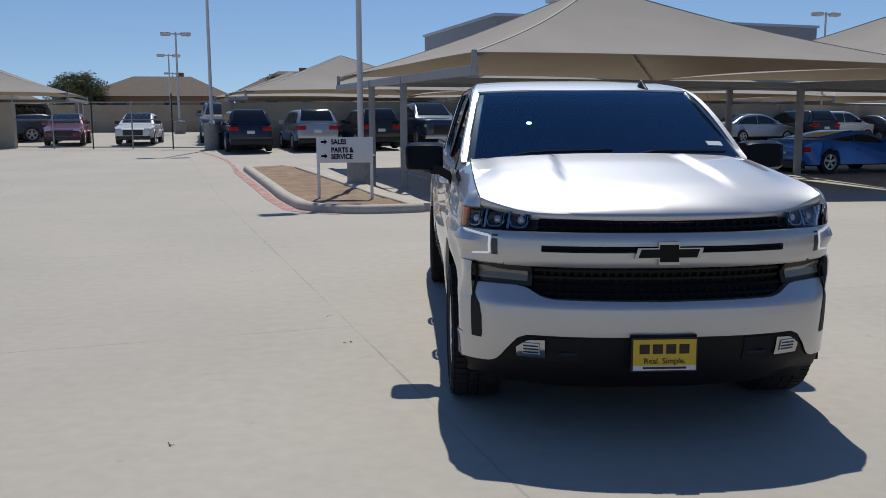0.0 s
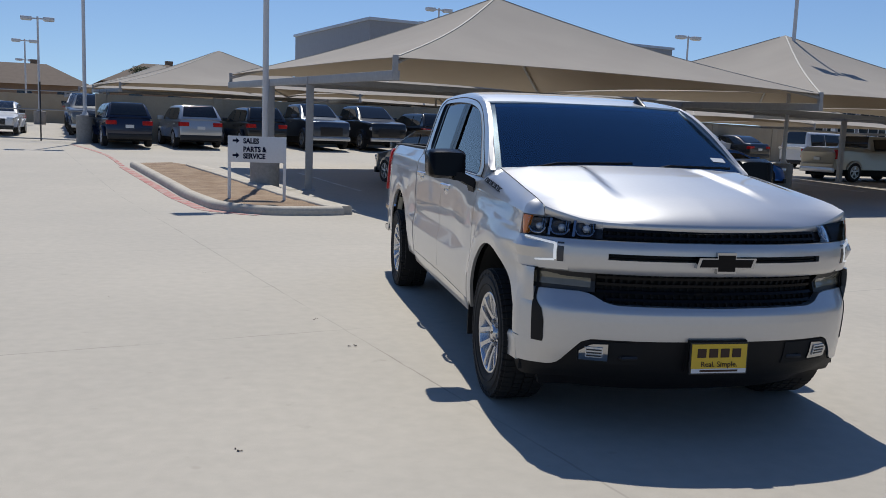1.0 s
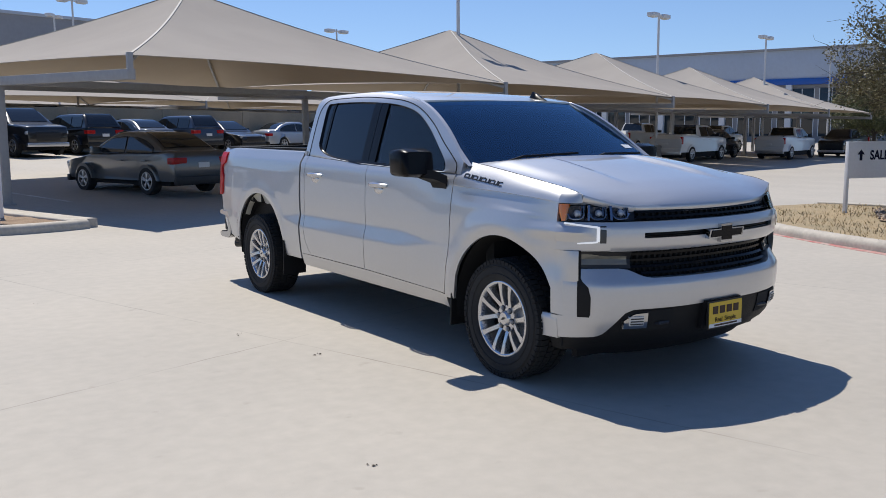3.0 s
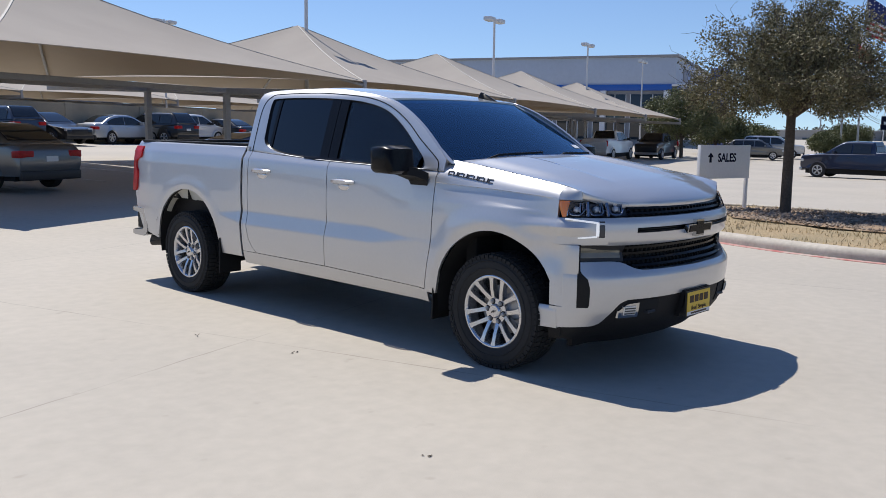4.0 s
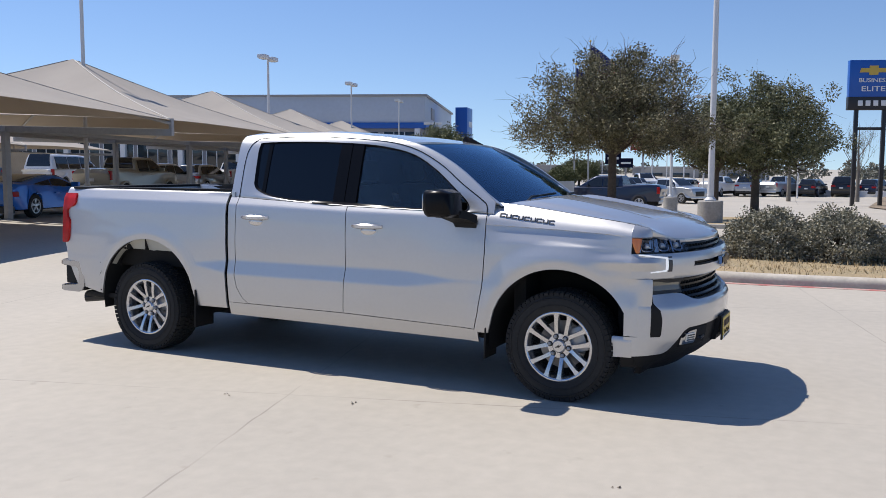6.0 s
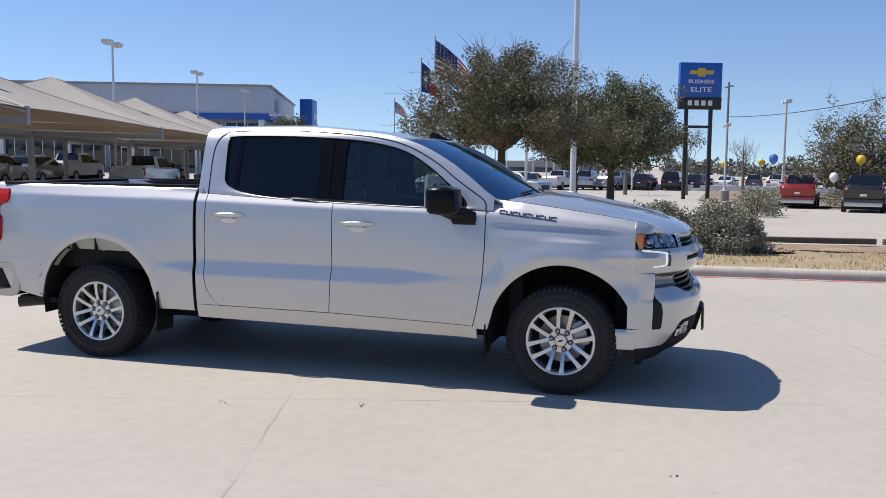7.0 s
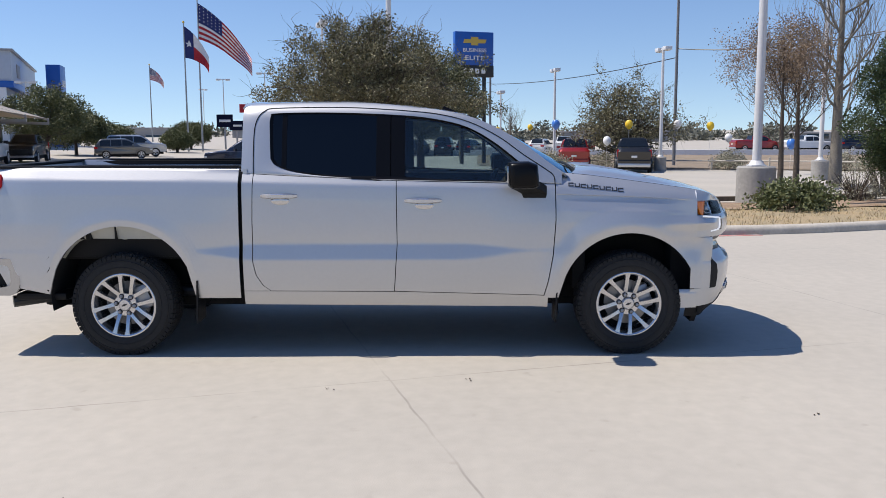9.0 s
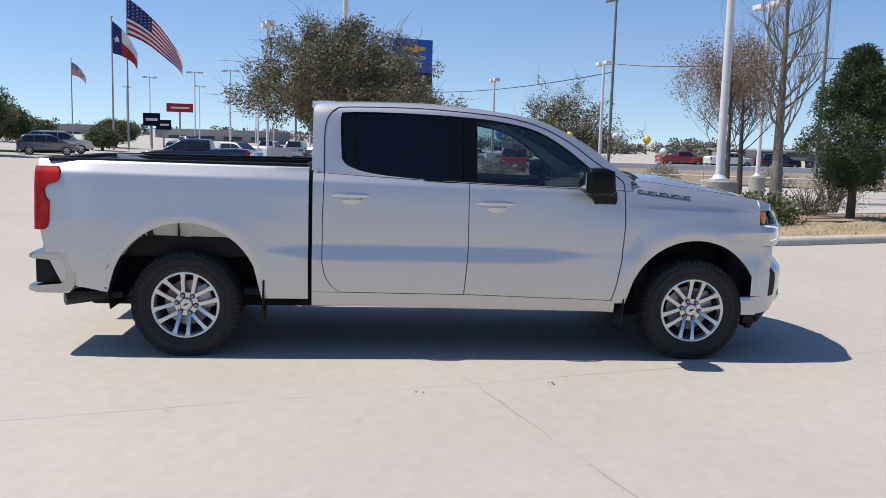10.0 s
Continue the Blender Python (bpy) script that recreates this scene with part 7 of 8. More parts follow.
for x0, x1 in ((-0.62, 0.02), (0.06, 0.68)):
    bm = bmesh.new()
    pts = [ws(0.0, x0 / 0.79) + Vector((0, -0.05, 0.01)), ws(0.05, lerp(x0, x1, 0.3) / 0.79) + Vector((0, -0.02, 0.02)), ws(0.075, x1 / 0.79) + Vector((0, -0.014, 0.014))]
    tube(bm, pts, 0.009, 6)
    part("wiper", bm, M_MATTBLACK, truck)
bm = bmesh.new()
shell(bm, [[ws(t, q) + Vector((0, -0.002, 0.003)) for q in spread(0.78, 0.90, 3)] for t in (0.17, 0.22)], Vector((0, 0.001, -0.0015)))
part("window_sticker", bm, M_SIGNWHITE, truck, "small pale paper sticker")
# roof fin
bm = bmesh.new()
vs = []
for t, w_, h in ((1.20, 0.014, 0.008), (1.25, 0.028, 0.022), (1.31, 0.032, 0.042), (1.365, 0.026, 0.055), (1.39, 0.02, 0.02)):
    z = roof_z(t) - 0.008
    vs.append([bm.verts.new(p) for p in ((0.45 - w_, t, z), (0.45 - w_ * 0.3, t, z + h), (0.45 + w_ * 0.3, t, z + h), (0.45 + w_, t, z))])
for c0, c1 in zip(vs, vs[1:]):
    for j in range(4):
        bm.faces.new((c0[j], c0[(j + 1) % 4], c1[(j + 1) % 4], c1[j]))
bm.faces.new(vs[0])
bm.faces.new(vs[-1])
part("roof_fin", bm, M_GLOSSBLACK, truck, "black fin aerial", angle=60)

# ---- front end ----
NOSE = spline([(0, -0.905), (0.3, -0.886), (0.5, -0.846), (0.66, -0.788), (0.78, -0.722), (0.86, -0.660), (0.92, -0.592), (0.955, -0.53), (0.966, -0.488)], 6)
ARC = [0.0]
for p, q in zip(NOSE, NOSE[1:]):
    ARC.append(ARC[-1] + (q - p).length)


def nose(a, z, e=0.0):
    """A point of the front at arc a (signed) from the middle, height z, pushed out by e."""
    s = 1 if a >= 0 else -1
    b = min(abs(a), ARC[-1] - 1e-6)
    for k in range(len(ARC) - 1):
        if b <= ARC[k + 1]:
            break
    f = (b - ARC[k]) / (ARC[k + 1] - ARC[k])
    p, d = NOSE[k].lerp(NOSE[k + 1], f), (NOSE[k + 1] - NOSE[k]).normalized()
    n = Vector((d.y, -d.x))
    fade = 1 - 0.75 * step(0.80, 1.08, b)
    o = curve_at(OUT, z) * fade + e
    q = p + n * o
    return Vector((s * q.x, q.y, z))


ARC_END = ARC[-1]


def arc_at(y):
    """Arc at which the front's plan curve passes y."""
    return next(lerp(ARC[k], ARC[k + 1], (y - p.y) / (q.y - p.y)) for k, (p, q) in enumerate(zip(NOSE, NOSE[1:])) if p.y <= y <= q.y)


def facia(name, a0, a1, low, high, m, e=0.0, n=16, k=4, back=0.04, label="", parent=None, angle=35):
    lo = low if callable(low) else (lambda a: low)
    hi = high if callable(high) else (lambda a: high)
    bm = bmesh.new()
    rows = [[nose(a, lerp(lo(a), hi(a), r), e(a, lerp(lo(a), hi(a), r)) if callable(e) else e) for r in spread(0, 1, k)] for a in spread(a0, a1, n)]
    shell(bm, rows, Vector((0, back, 0)))
    return part(name, bm, m, parent or truck, label, angle=angle)


def bump_low(a):
    return curve_at([(0, 0.530), (0.66, 0.527), (0.71, 0.510), (0.83, 0.385), (0.88, 0.365), (1.2, 0.350)], abs(a))


def bump_high(a):
    return curve_at([(0, 0.700), (0.54, 0.704), (0.60, 0.715), (0.68, 0.752), (0.74, 0.760), (1.2, 0.760)], abs(a))


facia("front_bumper", -1.07, 1.07, bump_low, bump_high, M_SILVER, 0.0, 84, 26, 0.05, "silver painted front bumper", angle=24)
facia("lower_valance", -1.12, 1.12, lambda a: curve_at([(0, 0.300), (0.8, 0.285), (1.2, 0.270)], abs(a)), lambda a: bump_low(a) - 0.003, M_MATTBLACK, -0.012, 72, 6, 0.06, "black plastic lower valance")
facia("air_dam", -1.0, 1.0, 0.215, 0.305, M_MATTBLACK, -0.04, 32, 2, 0.04, "black rubber air dam")
# upper grille
ug = facia("upper_grille", -0.635, 0.635, 1.030, 1.140, M_LINER, -0.06, 24, 2, 0.03, "black mesh upper grille")
for k in range(3):
    z = 1.045 + 0.030 * k
    facia("grille_slat", -0.63, 0.63, z, z + 0.013, M_GLOSSBLACK, -0.03, 24, 1, 0.03, parent=ug)
for k in range(26):
    a = -0.60 + 0.048 * k
    facia("grille_rib", a - 0.007, a + 0.007, 1.035, 1.125, M_MATTBLACK, -0.042, 1, 2, 0.02, parent=ug)
# painted bar with a slot
for z0, z1 in ((0.968, 1.030), (0.860, 0.936)):
    facia("grille_bar", -0.80, 0.80, z0, z1, M_SILVER, 0.0, 40, 4, 0.04, "silver painted grille bar")
for s in (-1, 1):
    facia("grille_bar", s * 0.60, s * 0.80, 0.936, 0.968, M_SILVER, 0.0, 8, 2, 0.04, "silver painted grille bar")
sl = facia("grille_slot", -0.61, 0.61, 0.925, 0.98, M_LINER, -0.035, 24, 1, 0.02)
for k in range(2):
    facia("slot_bar", -0.6, 0.6, 0.940 + 0.014 * k, 0.946 + 0.014 * k, M_GLOSSBLACK, -0.018, 24, 1, 0.02, parent=sl)
# lower grille
lg = facia("lower_grille", -0.67, 0.67, lambda a: bump_high(a) - 0.03 if abs(a) < 0.6 else 0.71, 0.868, M_LINER, -0.06, 32, 3, 0.02, "black mesh lower grille")
for k in range(4):
    z = 0.722 + 0.036 * k
    w_ = 0.60 if k == 0 else 0.655
    facia("grille_slat", -w_, w_, z, z + 0.014, M_GLOSSBLACK, -0.022, 28, 1, 0.035, parent=lg)
for k in range(30):
    a = -0.60 + 0.0414 * k
    facia("grille_rib", a - 0.006, a + 0.006, 0.700, 0.862, M_LINER, -0.046, 1, 2, 0.02, parent=lg)
for s in (-1, 1):
    # head lamp: housing, lenses, amber end, clear cover
    hl = facia("head_lamp", s * 0.635, s * ARC_END, lambda a: curve_at([(0.6, 1.035), (1.15, 1.028)], abs(a)), lambda a: curve_at([(0.6, 1.120), (0.9, 1.135), (1.15, 1.140)], abs(a)), M_BLACKTRIM, -0.045, 16, 2, 0.05, "dark head lamp housing")
    for k in range(3):
        a = 0.665 + 0.137 * k
        zt = 1.108 + 0.006 * k
        # reflector bowl: a dark dished pocket with a bright swept rim below and a bright blade at its outer side
        facia("lamp_bowl", s * (a + 0.012), s * (a + 0.116), 1.046, zt, M_LAMPGREY, lambda q, z, c=a + 0.062: -0.020 - 0.022 * max(0, 1 - ((abs(q) - c) / 0.055) ** 2 - ((z - 1.078) / 0.036) ** 2), 10, 6, 0.012, parent=hl)
        bm = bmesh.new()
        tube(bm, [nose(s * (a + 0.014 + 0.104 * q), 1.046 + 0.030 * (2 * q - 1) ** 4, -0.014) for q in spread(0, 1, 10)], 0.0045, 6)
        part("lamp_rim", bm, M_CHROME, hl)
        bm = bmesh.new()
        bmesh.ops.create_uvsphere(bm, u_segments=14, v_segments=8, radius=0.021, matrix=Matrix.Translation(nose(s * (a + 0.062), 1.078, -0.034)))
        part("lamp_bulb", bm, M_HEADLAMP, hl)
        facia("lamp_fin", s * (a + 0.117), s * (a + 0.131), 1.040, zt + 0.012, M_CHROME, -0.012, 2, 4, 0.02, parent=hl)
        for q in (0.020, 0.034):
            facia("lamp_fin", s * (a + q), s * (a + q + 0.004), 1.062, zt, M_CHROME, -0.018, 1, 3, 0.01, parent=hl)
    bm = bmesh.new()
    rows = []
    for r in spread(0, 1, 6):
        z = lerp(1.036, 1.132, r)
        a0, a1 = lerp(ARC_END - 0.055, ARC_END - 0.075, r), lerp(ARC_END - 0.030, ARC_END - 0.001, math.sin(r * 1.57))
        rows.append([nose(s * lerp(a0, a1, t), z, -0.004 + 0.006 * math.sin(t * 3.1)) for t in spread(0, 1, 5)])
    shell(bm, rows, Vector((-s * 0.02, 0.01, 0)))
    part("amber_lens", bm, M_AMBER, hl, "amber side reflector")
    c = facia("lamp_cover", s * 0.637, s * (ARC_END - 0.06), 1.033, lambda a: curve_at([(0.6, 1.118), (0.9, 1.133), (1.15, 1.138)], abs(a)), M_LAMPCLEAR, 0.0, 12, 4, 0.006, "clear plastic lens", hl)
    c.visible_shadow = False
    # painted cheek with the C-shaped running lamp
    def ridge(q, z):
        """A blade that stands out between the arms of the running lamp, deeper towards the corner."""
        q = abs(q)
        return 0.022 * step(0.885, 1.0, q) * max(0, 1 - abs(z - 0.972) / 0.055) - 0.010 * step(0.86, 0.90, q) * step(1.12, 1.02, q) * step(1.004, 1.016, z)

    facia("lamp_cheek", s * 0.80, s * ARC_END, lambda q: 0.862, 1.030, M_SILVER, ridge, 30, 24, 0.04, "silver painted cheek", angle=18)
    dr = facia("running_lamp", s * 0.863, s * 0.877, 0.922, 1.006, M_DRL, 0.005, 3, 3, 0.012, "lit white running lamp")
    facia("lamp_arm", s * 0.874, s * 1.06, lambda q: curve_at([(0.86, 0.996), (1.05, 1.020)], abs(q)), lambda q: curve_at([(0.86, 1.008), (1.05, 1.029)], abs(q)), M_DRL, 0.004, 10, 1, 0.012, parent=dr)
    facia("lamp_arm", s * 0.874, s * 0.985, lambda q: curve_at([(0.86, 0.915), (1.0, 0.905)], abs(q)), lambda q: curve_at([(0.86, 0.925), (1.0, 0.912)], abs(q)), M_DRL, 0.004, 8, 1, 0.012, parent=dr)
    facia("lamp_recess", s * 0.826, s * 0.860, 0.912, 1.012, M_LAMPGREY, 0.003, 4, 2, 0.02, "dark grey lamp trim")
    # pale lower lamp
    facia("turn_lamp", s * 0.685, s * 1.035, lambda a: curve_at([(0.68, 0.780), (1.1, 0.786)], abs(a)), 0.846, M_TURN, lambda q, z: -0.004 - 0.008 * max(0, 1 - abs(z - 0.815) / 0.02), 12, 8, 0.03, "pale clear turn lamp")
    facia("turn_lamp_frame", s * 0.66, s * 1.05, 0.757, 0.866, M_BLACKTRIM, -0.016, 12, 2, 0.03)
    SLOT = arc_at(-0.612)
    # side air slot: narrow at the lamp, wide above the bumper's corner
    bm = bmesh.new()
    rows = []
    for r in spread(0, 1, 24):
        z = lerp(0.484, 0.868, r)
        a0 = SLOT - curve_at([(0.484, 0.062), (0.50, 0.068), (0.60, 0.070), (0.66, 0.056), (0.695, 0.020), (0.71, 0.012), (0.87, 0.012)], z)
        rows.append([nose(s * lerp(a0, SLOT + 0.004, t), z, 0.003) for t in spread(0, 1, 4)])
    shell(bm, rows, Vector((-s * 0.01, 0.04, 0)))
    part("air_curtain", bm, M_MATTBLACK, truck, "black air slot")
    facia("bumper_cheek", s * SLOT, s * ARC_END, 0.490, 0.866, M_SILVER, lambda q, z: lerp(0.010 - curve_at(OUT, z) * 0.6, 0.0, step(SLOT, ARC_END, abs(q))), 8, 16, 0.04, "silver painted cheek")
    # the bumper's corner runs back to the wheel under the fender
    bm = bmesh.new()
    rows = []
    for q in spread(0, 1, 10):
        y = lerp(-0.50, -0.372, q)
        line = []
        for z in spread(0.345, 0.482, 7):
            c = lerp(nose(ARC_END, z, 0.0).x, side_x(y, max(z, 0.42)) + 0.004, step(0, 1, q)) - 0.012 * step(0.46, 0.485, z)
            line.append(Vector((s * c, y, z)))
        rows.append(line)
    shell(bm, rows, Vector((-s * 0.02, 0, 0)))
    part("bumper_corner", bm, M_SILVER, truck, "silver bumper end below the fender")
    facia("bumper_corner", s * 1.06, s * ARC_END, bump_low, 0.484, M_SILVER, 0.0, 5, 7, 0.04, "silver bumper end below the fender")
    # fog lamp and recess
    facia("fog_recess", s * 0.40, s * 0.73, 0.395, 0.515, M_LINER, -0.006, 10, 2, 0.03)
    fg = facia("fog_bezel", s * 0.575, s * 0.72, lambda a: 0.412, lambda a: curve_at([(0.57, 0.505), (0.66, 0.50), (0.72, 0.46)], abs(a)), M_CHROME, 0.006, 8, 3, 0.03, "chrome fog lamp frame")
    facia("fog_lens", s * 0.60, s * 0.685, 0.43, 0.485, M_HEADLAMP, 0.012, 6, 3, 0.02, "clear fog lamp", fg)
    for k in range(3):
        facia("fog_fin", s * 0.605, s * 0.68, 0.437 + 0.016 * k, 0.443 + 0.016 * k, M_BLACKTRIM, 0.016, 4, 1, 0.01, parent=fg)
    bm = bmesh.new()
    c = nose(s * 0.47, 0.435, -0.015)
    tube(bm, [c + Vector((-0.045, 0.02, 0)), c + Vector((-0.04, -0.015, 0)), c + Vector((0.04, -0.015, 0)), c + Vector((0.045, 0.02, 0))], 0.011, 6)
    part("tow_hook", bm, M_BLACKSTEEL, truck)
# plate on its bracket; the dealer's name stands as bars
facia("plate_bracket", -0.172, 0.142, 0.368, 0.543, M_MATTBLACK, 0.02, 4, 2, 0.04, "black plate holder")
pf = Matrix.Translation((-0.015, nose(0, 0.46).y - 0.034, 0.452)) @ Matrix.Rotation(radians(90), 4, "X")
bm = bmesh.new()
plate_of(bm, [(-0.160, -0.083), (0.160, -0.083), (0.160, 0.083), (-0.160, 0.083)], 0.012, pf @ Matrix.Translation((0, 0, 0.002)))
pl = part("plate_frame", bm, M_BLACKTRIM, truck)
bm = bmesh.new()
plate_of(bm, [(-0.152, -0.075), (0.152, -0.075), (0.152, 0.075), (-0.152, 0.075)], 0.006, pf @ Matrix.Translation((0, 0, 0.006)))
part("dealer_plate", bm, M_YELLOWPLATE, pl, "yellow dealer plate")
bm = bmesh.new()
plate_of(bm, [(-0.152, -0.075), (0.152, -0.075), (0.152, -0.052), (-0.152, -0.052)], 0.004, pf @ Matrix.Translation((0, 0, 0.0075)))
part("plate_strip", bm, M_SIGNWHITE, pl, "white lower strip")
for k in range(4):
    bm = bmesh.new()
    x = -0.122 + 0.064 * k
    plate_of(bm, [(x, 0.004), (x + 0.048, 0.004), (x + 0.048, 0.050), (x, 0.050)], 0.003, pf @ Matrix.Translation((0, 0.002, 0.0085)))
    part("name_bar", bm, M_PLATEINK, pl, smooth=False)
letters("lettering", "Real. Simple.", 0.040, pf @ Matrix.Translation((0, -0.030, 0.0085)), M_PLATEINK, pl, 0.001)
bm = bmesh.new()
plate_of(bm, [(-0.105, -0.068), (0.105, -0.068), (0.105, -0.058), (-0.105, -0.058)], 0.003, pf @ Matrix.Translation((0, 0, 0.0095)))
part("name_bar", bm, M_PLATEINK, pl, smooth=False)
# emblem: a plain slanted cross
ef = Matrix.Translation((0.0, nose(0, 0.94).y - 0.020, 0.938)) @ Matrix.Rotation(radians(90), 4, "X")
CROSS = [(-0.165, -0.026), (-0.050, -0.026), (-0.050, -0.054), (0.052, -0.054), (0.052, -0.026), (0.150, -0.026), (0.165, 0.026), (0.050, 0.026), (0.050, 0.054), (-0.052, 0.054), (-0.052, 0.026), (-0.150, 0.026)]
bm = bmesh.new()
plate_of(bm, CROSS, 0.03, ef)
em = part("emblem", bm, M_CHROME, truck, "chrome-edged black cross emblem", smooth=False)
bm = bmesh.new()
plate_of(bm, [(x * 0.885, y * 0.76) for x, y in CROSS], 0.004, ef @ Matrix.Translation((0, 0, 0.004)))
part("emblem_face", bm, M_GLOSSBLACK, em, smooth=False)

# hood: crowned, with two raised panels and a rolled lip
bm = bmesh.new()


def hood_z(t, y, f):
    """Height of the hood, t across from -1 to 1; f runs from 0 at the windscreen to 1 at the nose."""
    a = abs(t)
    z = lerp(curve_at(HOOD_MID, f), hood_edge(y), a ** 2.6)
    inner = lerp(0.40, 0.50, f)
    side = step(inner, inner + 0.045, a) * step(0.985, 0.80, a)
    return z + 0.019 * side * step(0.85, 0.50, f) * step(0.0, 0.12, f)


HOOD_MID = [(p.x, p.y) for p in spline([(0, 1.372), (0.25, 1.337), (0.5, 1.287), (0.7, 1.245), (0.8, 1.217), (0.88, 1.190), (0.94, 1.162), (0.98, 1.135), (1.0, 1.113)], 4)]
rows = []
for t in spread(-1, 1, 60):
    y1 = 0.30 + 0.125 * t * t
    y0 = nose(t * 0.955, 1.12).y + 0.010
    line = []
    for r in spread(0, 1, 36):
        r = 1 - (1 - r) ** 1.4
        y = lerp(y1, y0, r)
        line.append(Vector((t * hood_x(y), y, hood_z(t, y, r))))
    x, y, z = line[-1]
    line += [Vector((x, y - 0.003, z - 0.010)), Vector((x, y - 0.003, z - 0.020))]
    rows.append(line)
shell(bm, rows, Vector((0, 0.01, -0.02)))
part("hood", bm, M_SILVER, truck, "silver hood with raised panels", angle=30)
for s in (-1, 1):
    bm = bmesh.new()
    tube(bm, [Vector((s * (hood_x(y) + 0.002), y, hood_edge(y) - 0.003)) for y in spread(-0.56, 0.42, 16)], 0.0045, 5)
    part("hood_seam", bm, M_LINER, truck)
    # painted tip between the hood's corner and the lamp
    bm = bmesh.new()
    rows = []
    for f in spread(0, 1, 8):
        y = lerp(-0.49, nose(0.955, 1.12).y + 0.01, f)
        p = Vector((s * (hood_x(y) + 0.006), y, hood_edge(y)))
        q = nose(s * lerp(ARC_END, 0.965, f), 1.138, 0.0)
        out = Vector((q.x, q.y, p.z)) - p.lerp(q, 0.5)
        rows.append([p.lerp(q, k) + out * lerp(0.34, 0.04, f) * math.sin(math.pi * k) for k in spread(0, 1, 8)])
    shell(bm, rows, Vector((-s * 0.012, 0.012, -0.012)))
    part("fender_tip", bm, M_SILVER, truck, angle=40)
    # underside of the lip over the lamp
    bm = bmesh.new()
    shell(bm, [[nose(s * a, 1.128, -0.03), nose(s * a, 1.15, -0.03)] for a in spread(0.86, ARC_END, 8)], Vector((0, 0.05, 0)))
    part("lamp_lid", bm, M_SILVER, truck)
# cross-bracing and floor
bm = bmesh.new()
box(bm, (-0.76, -0.58, 0.30), (0.76, -0.35, 1.05), 0.02)
part("radiator_block", bm, M_LINER, truck)
bm = bmesh.new()
box(bm, (-0.50, -0.5, 0.28), (0.50, 4.55, 0.55), 0.03)
part("chassis", bm, M_LINER, truck)
bm = bmesh.new()
box(bm, (-0.88, 0.55, 0.38), (0.88, 2.83, 0.46), 0.02)
part("cab_floor", bm, M_LINER, truck)
bm = bmesh.new()
box(bm, (-0.80, 0.30, 0.46), (0.80, 0.40, 1.28), 0.02)
part("firewall", bm, M_LINER, truck)
bm = bmesh.new()
tube(bm, [(-0.87, 3.745, HUB), (0.87, 3.745, HUB)], 0.06, 10)
lathe(bm, [(0.05, -0.18), (0.16, -0.1), (0.18, 0.0), (0.16, 0.1), (0.05, 0.18)], 16, Matrix.Translation((0, 3.745, HUB)))
part("rear_axle", bm, M_LINER, truck)
bm = bmesh.new()
tube(bm, [(-0.60, 3.2, 0.42), (-0.62, 4.1, 0.42), (-0.72, 4.4, 0.40), (-0.86, 4.62, 0.385)], 0.045, 10)
part("exhaust_pipe", bm, M_BLACKSTEEL, truck, "dull metal tailpipe")

# cabin
for x in (-0.40, 0.40):
    for y, name in ((1.42, "front_seat"), (2.30, "rear_seat")):
        bm = bmesh.new()
        box(bm, (x - 0.27, y - 0.25, 0.62), (x + 0.27, y + 0.28, 0.86), 0.06)
        st = part(name, bm, M_SEAT, truck, "black cloth seat")
        bm = bmesh.new()
        box(bm, (-0.26, -0.07, 0.0), (0.26, 0.07, 0.66), 0.06, pose(x, y + 0.28, 0.80, -12))
        part("backrest", bm, M_SEAT, st)
        bm = bmesh.new()
        box(bm, (-0.13, -0.05, 0.68), (0.13, 0.05, 0.86), 0.04, pose(x, y + 0.28, 0.80, -12))
        part("headrest", bm, M_SEAT, st)
bm = bmesh.new()
rows = [[Vector((x, y, z)) for y, z in ((0.42, 1.27), (0.62, 1.285), (0.80, 1.25), (0.88, 1.15), (0.86, 0.90))] for x in spread(-0.78, 0.78, 8)]
shell(bm, rows, Vector((0, 0, -0.05)))
part("dashboard", bm, M_DASH, truck, "dark grey dashboard")
bm = bmesh.new()
wm = pose(0.40, 0.98, 1.14, -65)
n = 28
ring = [wm @ Vector((0.185 * math.cos(2 * math.pi * k / n), 0.185 * math.sin(2 * math.pi * k / n), 0)) for k in range(n + 1)]
tube(bm, ring, 0.014, 8, False)
for a in (0.2, 2.94, 4.71):
    tube(bm, [wm @ Vector((0, 0, 0)), wm @ Vector((0.18 * math.cos(a), 0.18 * math.sin(a), 0))], 0.014, 6)
tube(bm, [wm @ Vector((0, 0, 0.01)), wm @ Vector((0, 0, -0.25))], [0.06, 0.04], 10)
part("steering_wheel", bm, M_DASH, truck, "dark steering wheel")
bm = bmesh.new()
box(bm, tuple(ws(0.86, 0.0) + Vector((-0.12, 0.08, -0.06))), tuple(ws(0.86, 0.0) + Vector((0.12, 0.10, 0.01))), 0.01)
part("rear_view_mirror", bm, M_BLACKTRIM, truck)


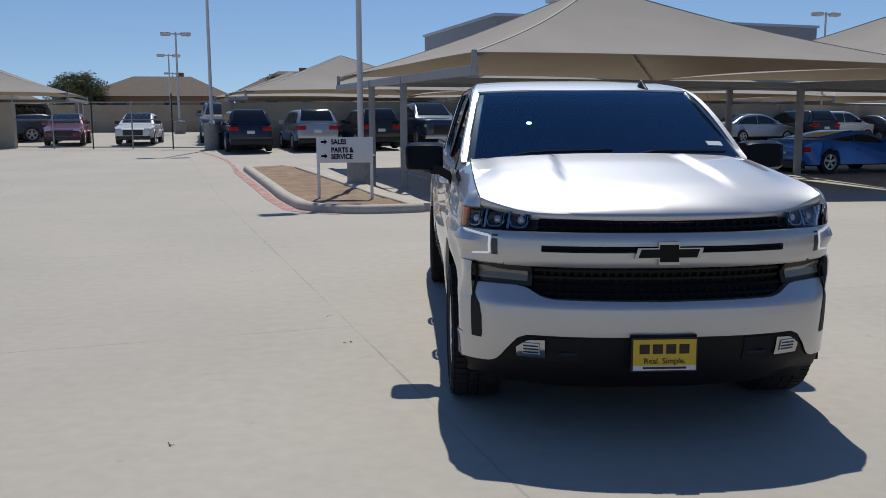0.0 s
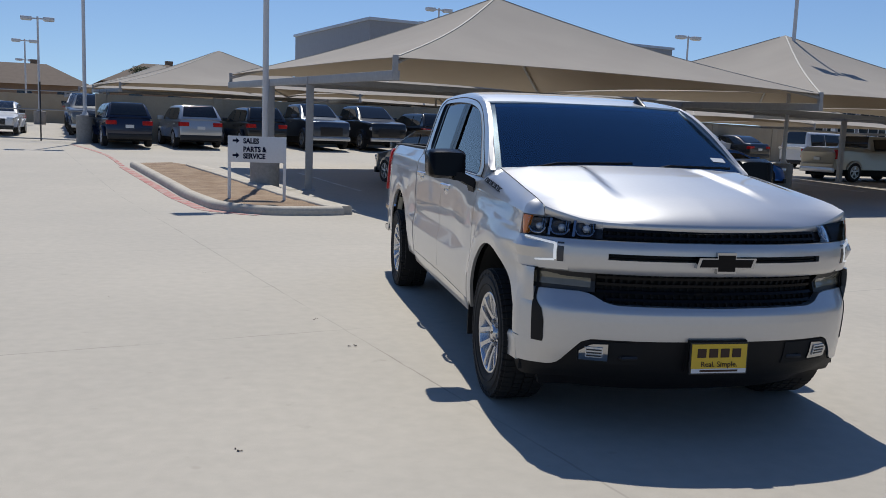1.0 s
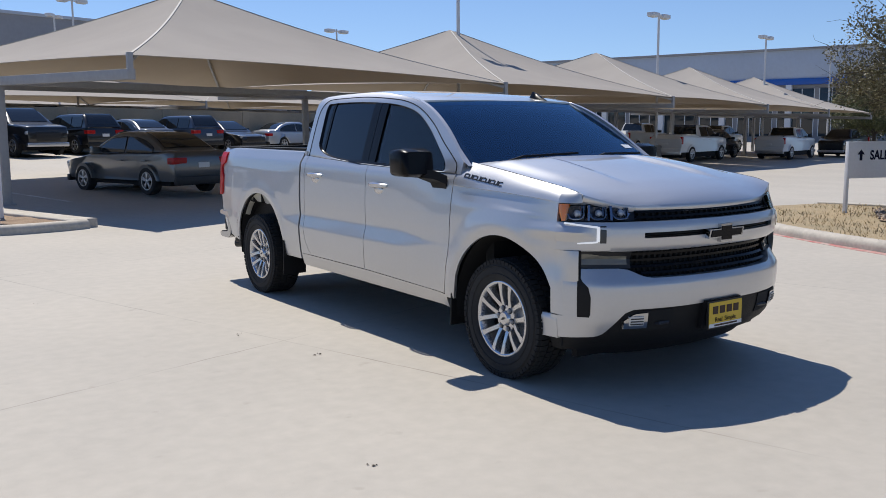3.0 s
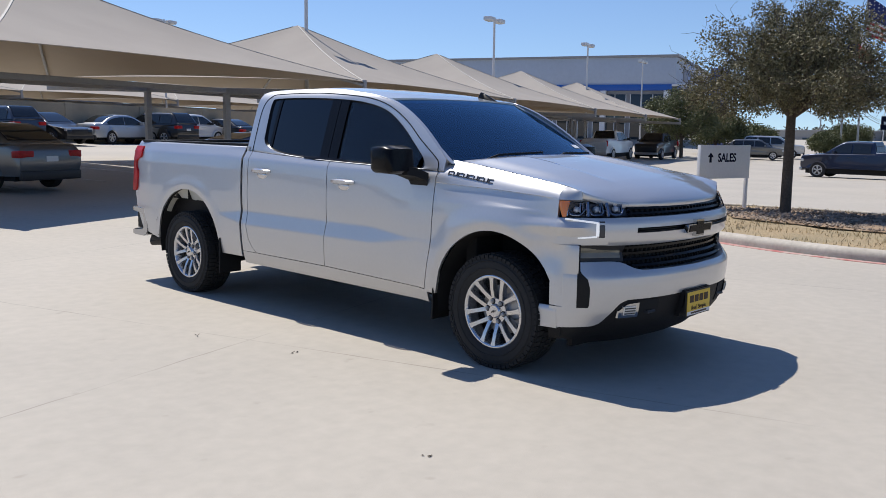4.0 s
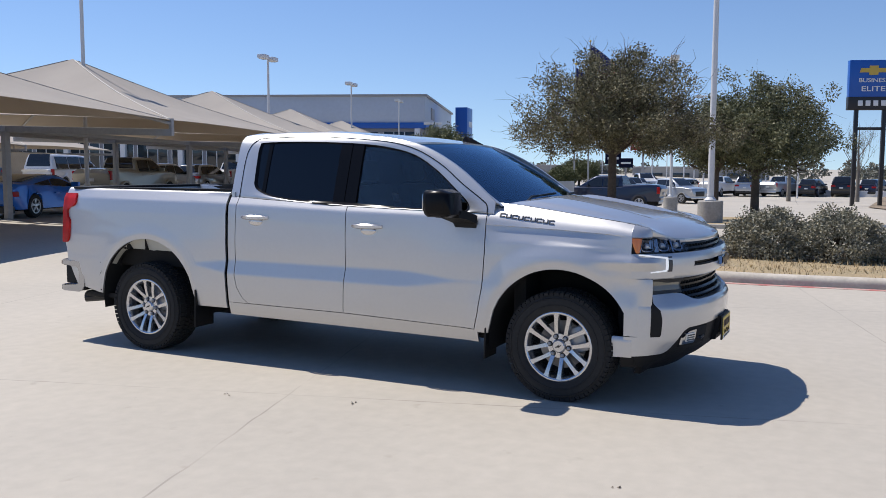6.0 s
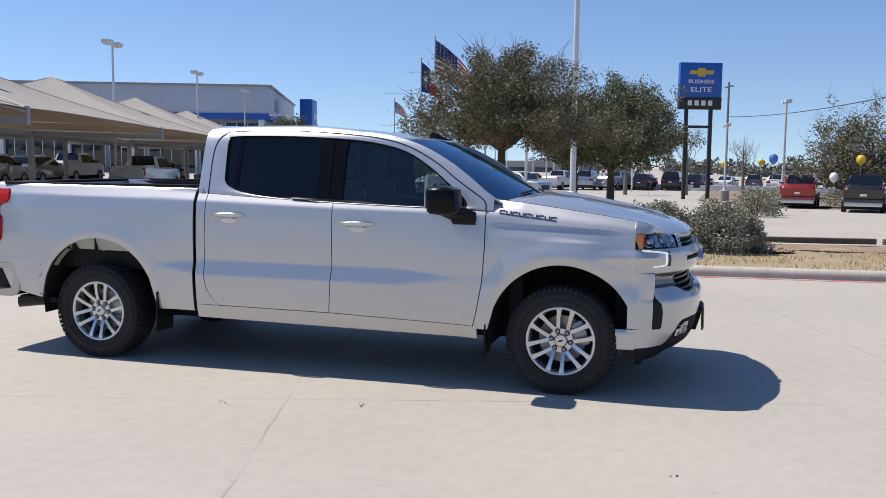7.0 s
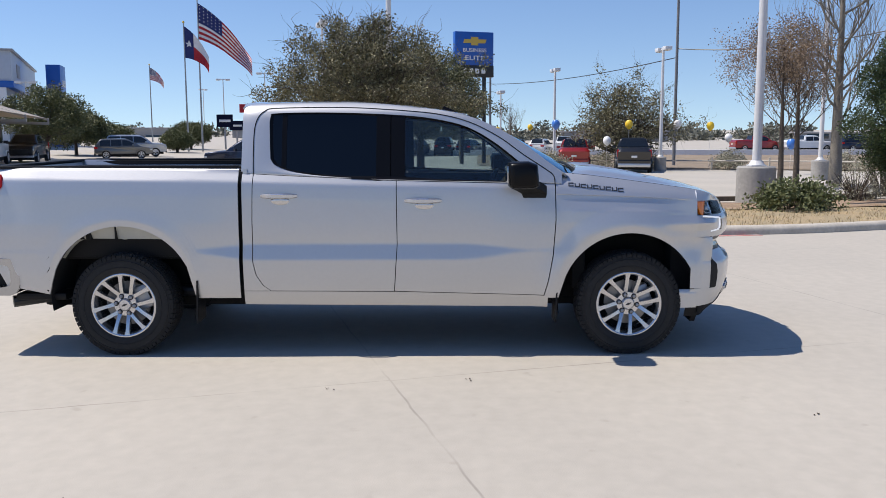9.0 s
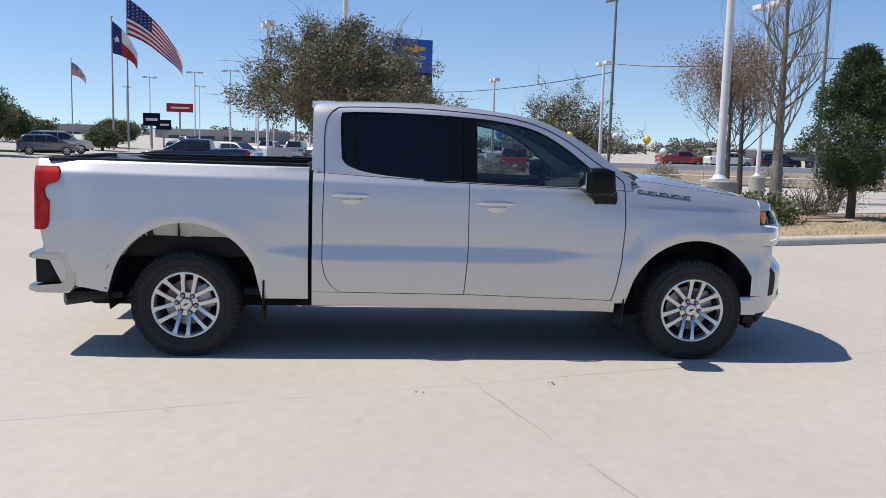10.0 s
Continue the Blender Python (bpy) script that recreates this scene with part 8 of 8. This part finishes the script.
# ---- wheels ----
def truck_wheel(x, y, side, turn):
    w = new("wheel")
    w.parent = truck
    w.matrix_local = pose(x, y, HUB, turn, 0, 0) if side > 0 else pose(x, y, HUB, turn, 0, 180)
    R = TYRE_R
    prof = [(0.240, -0.112), (0.255, -0.128), (0.32, -0.136), (0.352, -0.128), (R - 0.012, -0.108), (R - 0.012, 0.108), (0.352, 0.128), (0.32, 0.136), (0.265, 0.131), (0.247, 0.122), (0.240, 0.112)]
    t = part("tyre", lathe(bmesh.new(), prof, 56, close=True), M_TYRE, w, "black all-terrain tyre", angle=50)
    bm = bmesh.new()
    for k in range(62):
        a = 2 * math.pi * k / 62
        for x0, x1, da in ((-0.112, -0.068, 0.0), (-0.060, -0.012, 0.05), (-0.004, 0.044, 0.02), (0.052, 0.112, 0.06)):
            m = Matrix.Rotation(a + da, 4, "X")
            box(bm, (x0, -0.0160, R - 0.014), (x1, 0.0160, R), 0, m)
        for x0, x1 in ((0.100, 0.132), (-0.132, -0.100)):
            box(bm, (x0, -0.014 if k % 2 else -0.016, R - (0.038 if k % 2 else 0.030)), (x1, 0.014 if k % 2 else 0.016, R - 0.009), 0, Matrix.Rotation(a + 0.06, 4, "X"))
    tagged(part("tread", bm, M_TREAD, t, "blocky tread", smooth=False), kind="stuff")
    bm = bmesh.new()
    for r in (0.288, 0.335):
        lathe(bm, [(r - 0.003, 0.133), (r, 0.138), (r + 0.003, 0.133)], 56)
    part("side_wall_rib", bm, M_TYRE, t)
    rim = part("rim", lathe(bmesh.new(), [(0.250, 0.108), (0.243, 0.118), (0.236, 0.122), (0.226, 0.119), (0.219, 0.106), (0.210, 0.02), (0.20, -0.09)], 56), M_POLISHED, w, "machined alloy rim", angle=50)
    part("brake_disc", lathe(bmesh.new(), [(0.165, -0.01), (0.165, 0.01), (0.07, 0.012), (0.001, 0.012)], 40), M_DISC, w)
    part("inner_barrel", lathe(bmesh.new(), [(0.214, 0.02), (0.205, -0.04), (0.001, -0.05)], 40), M_LINER, w)
    bm = bmesh.new()
    box(bm, (-0.03, 0.07, -0.09), (0.05, 0.185, 0.09), 0.02)
    part("brake_caliper", bm, M_ALLOYGREY, w)
    # six pairs of spokes, each pair splitting towards the rim
    for k in range(6):
        base = 2 * math.pi * (k + 0.5) / 6
        for sg in (-1, 1):
            bm = bmesh.new()
            rows = []
            for r, xx, wd in ((0.066, 0.076, 0.019), (0.10, 0.090, 0.0160), (0.15, 0.106, 0.0150), (0.20, 0.115, 0.0165), (0.228, 0.119, 0.024)):
                f = (r - 0.066) / 0.162
                a = base + sg * math.asin(lerp(0.031, 0.048, f) / r)
                c = Vector((xx, r * math.sin(a), r * math.cos(a)))
                tq = Vector((0, math.cos(base), -math.sin(base)))
                rows.append([c - tq * wd + Vector((-0.012, 0, 0)), c - tq * wd * 0.84, c + tq * wd * 0.84, c + tq * wd + Vector((-0.012, 0, 0))])
            shell(bm, rows, Vector((-0.03, 0, 0)))
            part("spoke", bm, M_POLISHED, rim, angle=40)
        a = base + math.pi / 6
        bm = bmesh.new()
        lathe(bm, [(0.001, 0.098), (0.011, 0.096), (0.0135, 0.088), (0.0135, 0.05)], 8, Matrix.Translation((0, 0.068 * math.sin(a), 0.068 * math.cos(a))))
        part("lug_nut", bm, M_ALLOYGREY, rim)
        # flat black disc stands for the shade in the hollow round the nut
        bm = bmesh.new()
        lathe(bm, [(0.0, 0.083), (0.0195, 0.083), (0.0195, 0.078)], 12, Matrix.Translation((0, 0.068 * math.sin(a), 0.068 * math.cos(a))))
        part("lug_hollow_shade", bm, M_LINER, rim)
    part("hub_cap", lathe(bmesh.new(), [(0.088, 0.05), (0.088, 0.072), (0.084, 0.080), (0.050, 0.082), (0.044, 0.096), (0.038, 0.102), (0.001, 0.103)], 28), M_POLISHED, rim, "silver centre cap")
    bm = bmesh.new()
    plate_of(bm, [(p * 0.13, q * 0.14) for p, q in CROSS], 0.004, Matrix.Translation((0.1055, 0, 0)) @ Matrix.Rotation(radians(90), 4, "Z") @ Matrix.Rotation(radians(90), 4, "X"))
    part("cap_emblem", bm, M_BLACKTRIM, rim, smooth=False)


for s in (-1, 1):
    truck_wheel(s * 0.862, FA, s, -21 * s)
    truck_wheel(s * 0.862, RA, s, -22 * s)
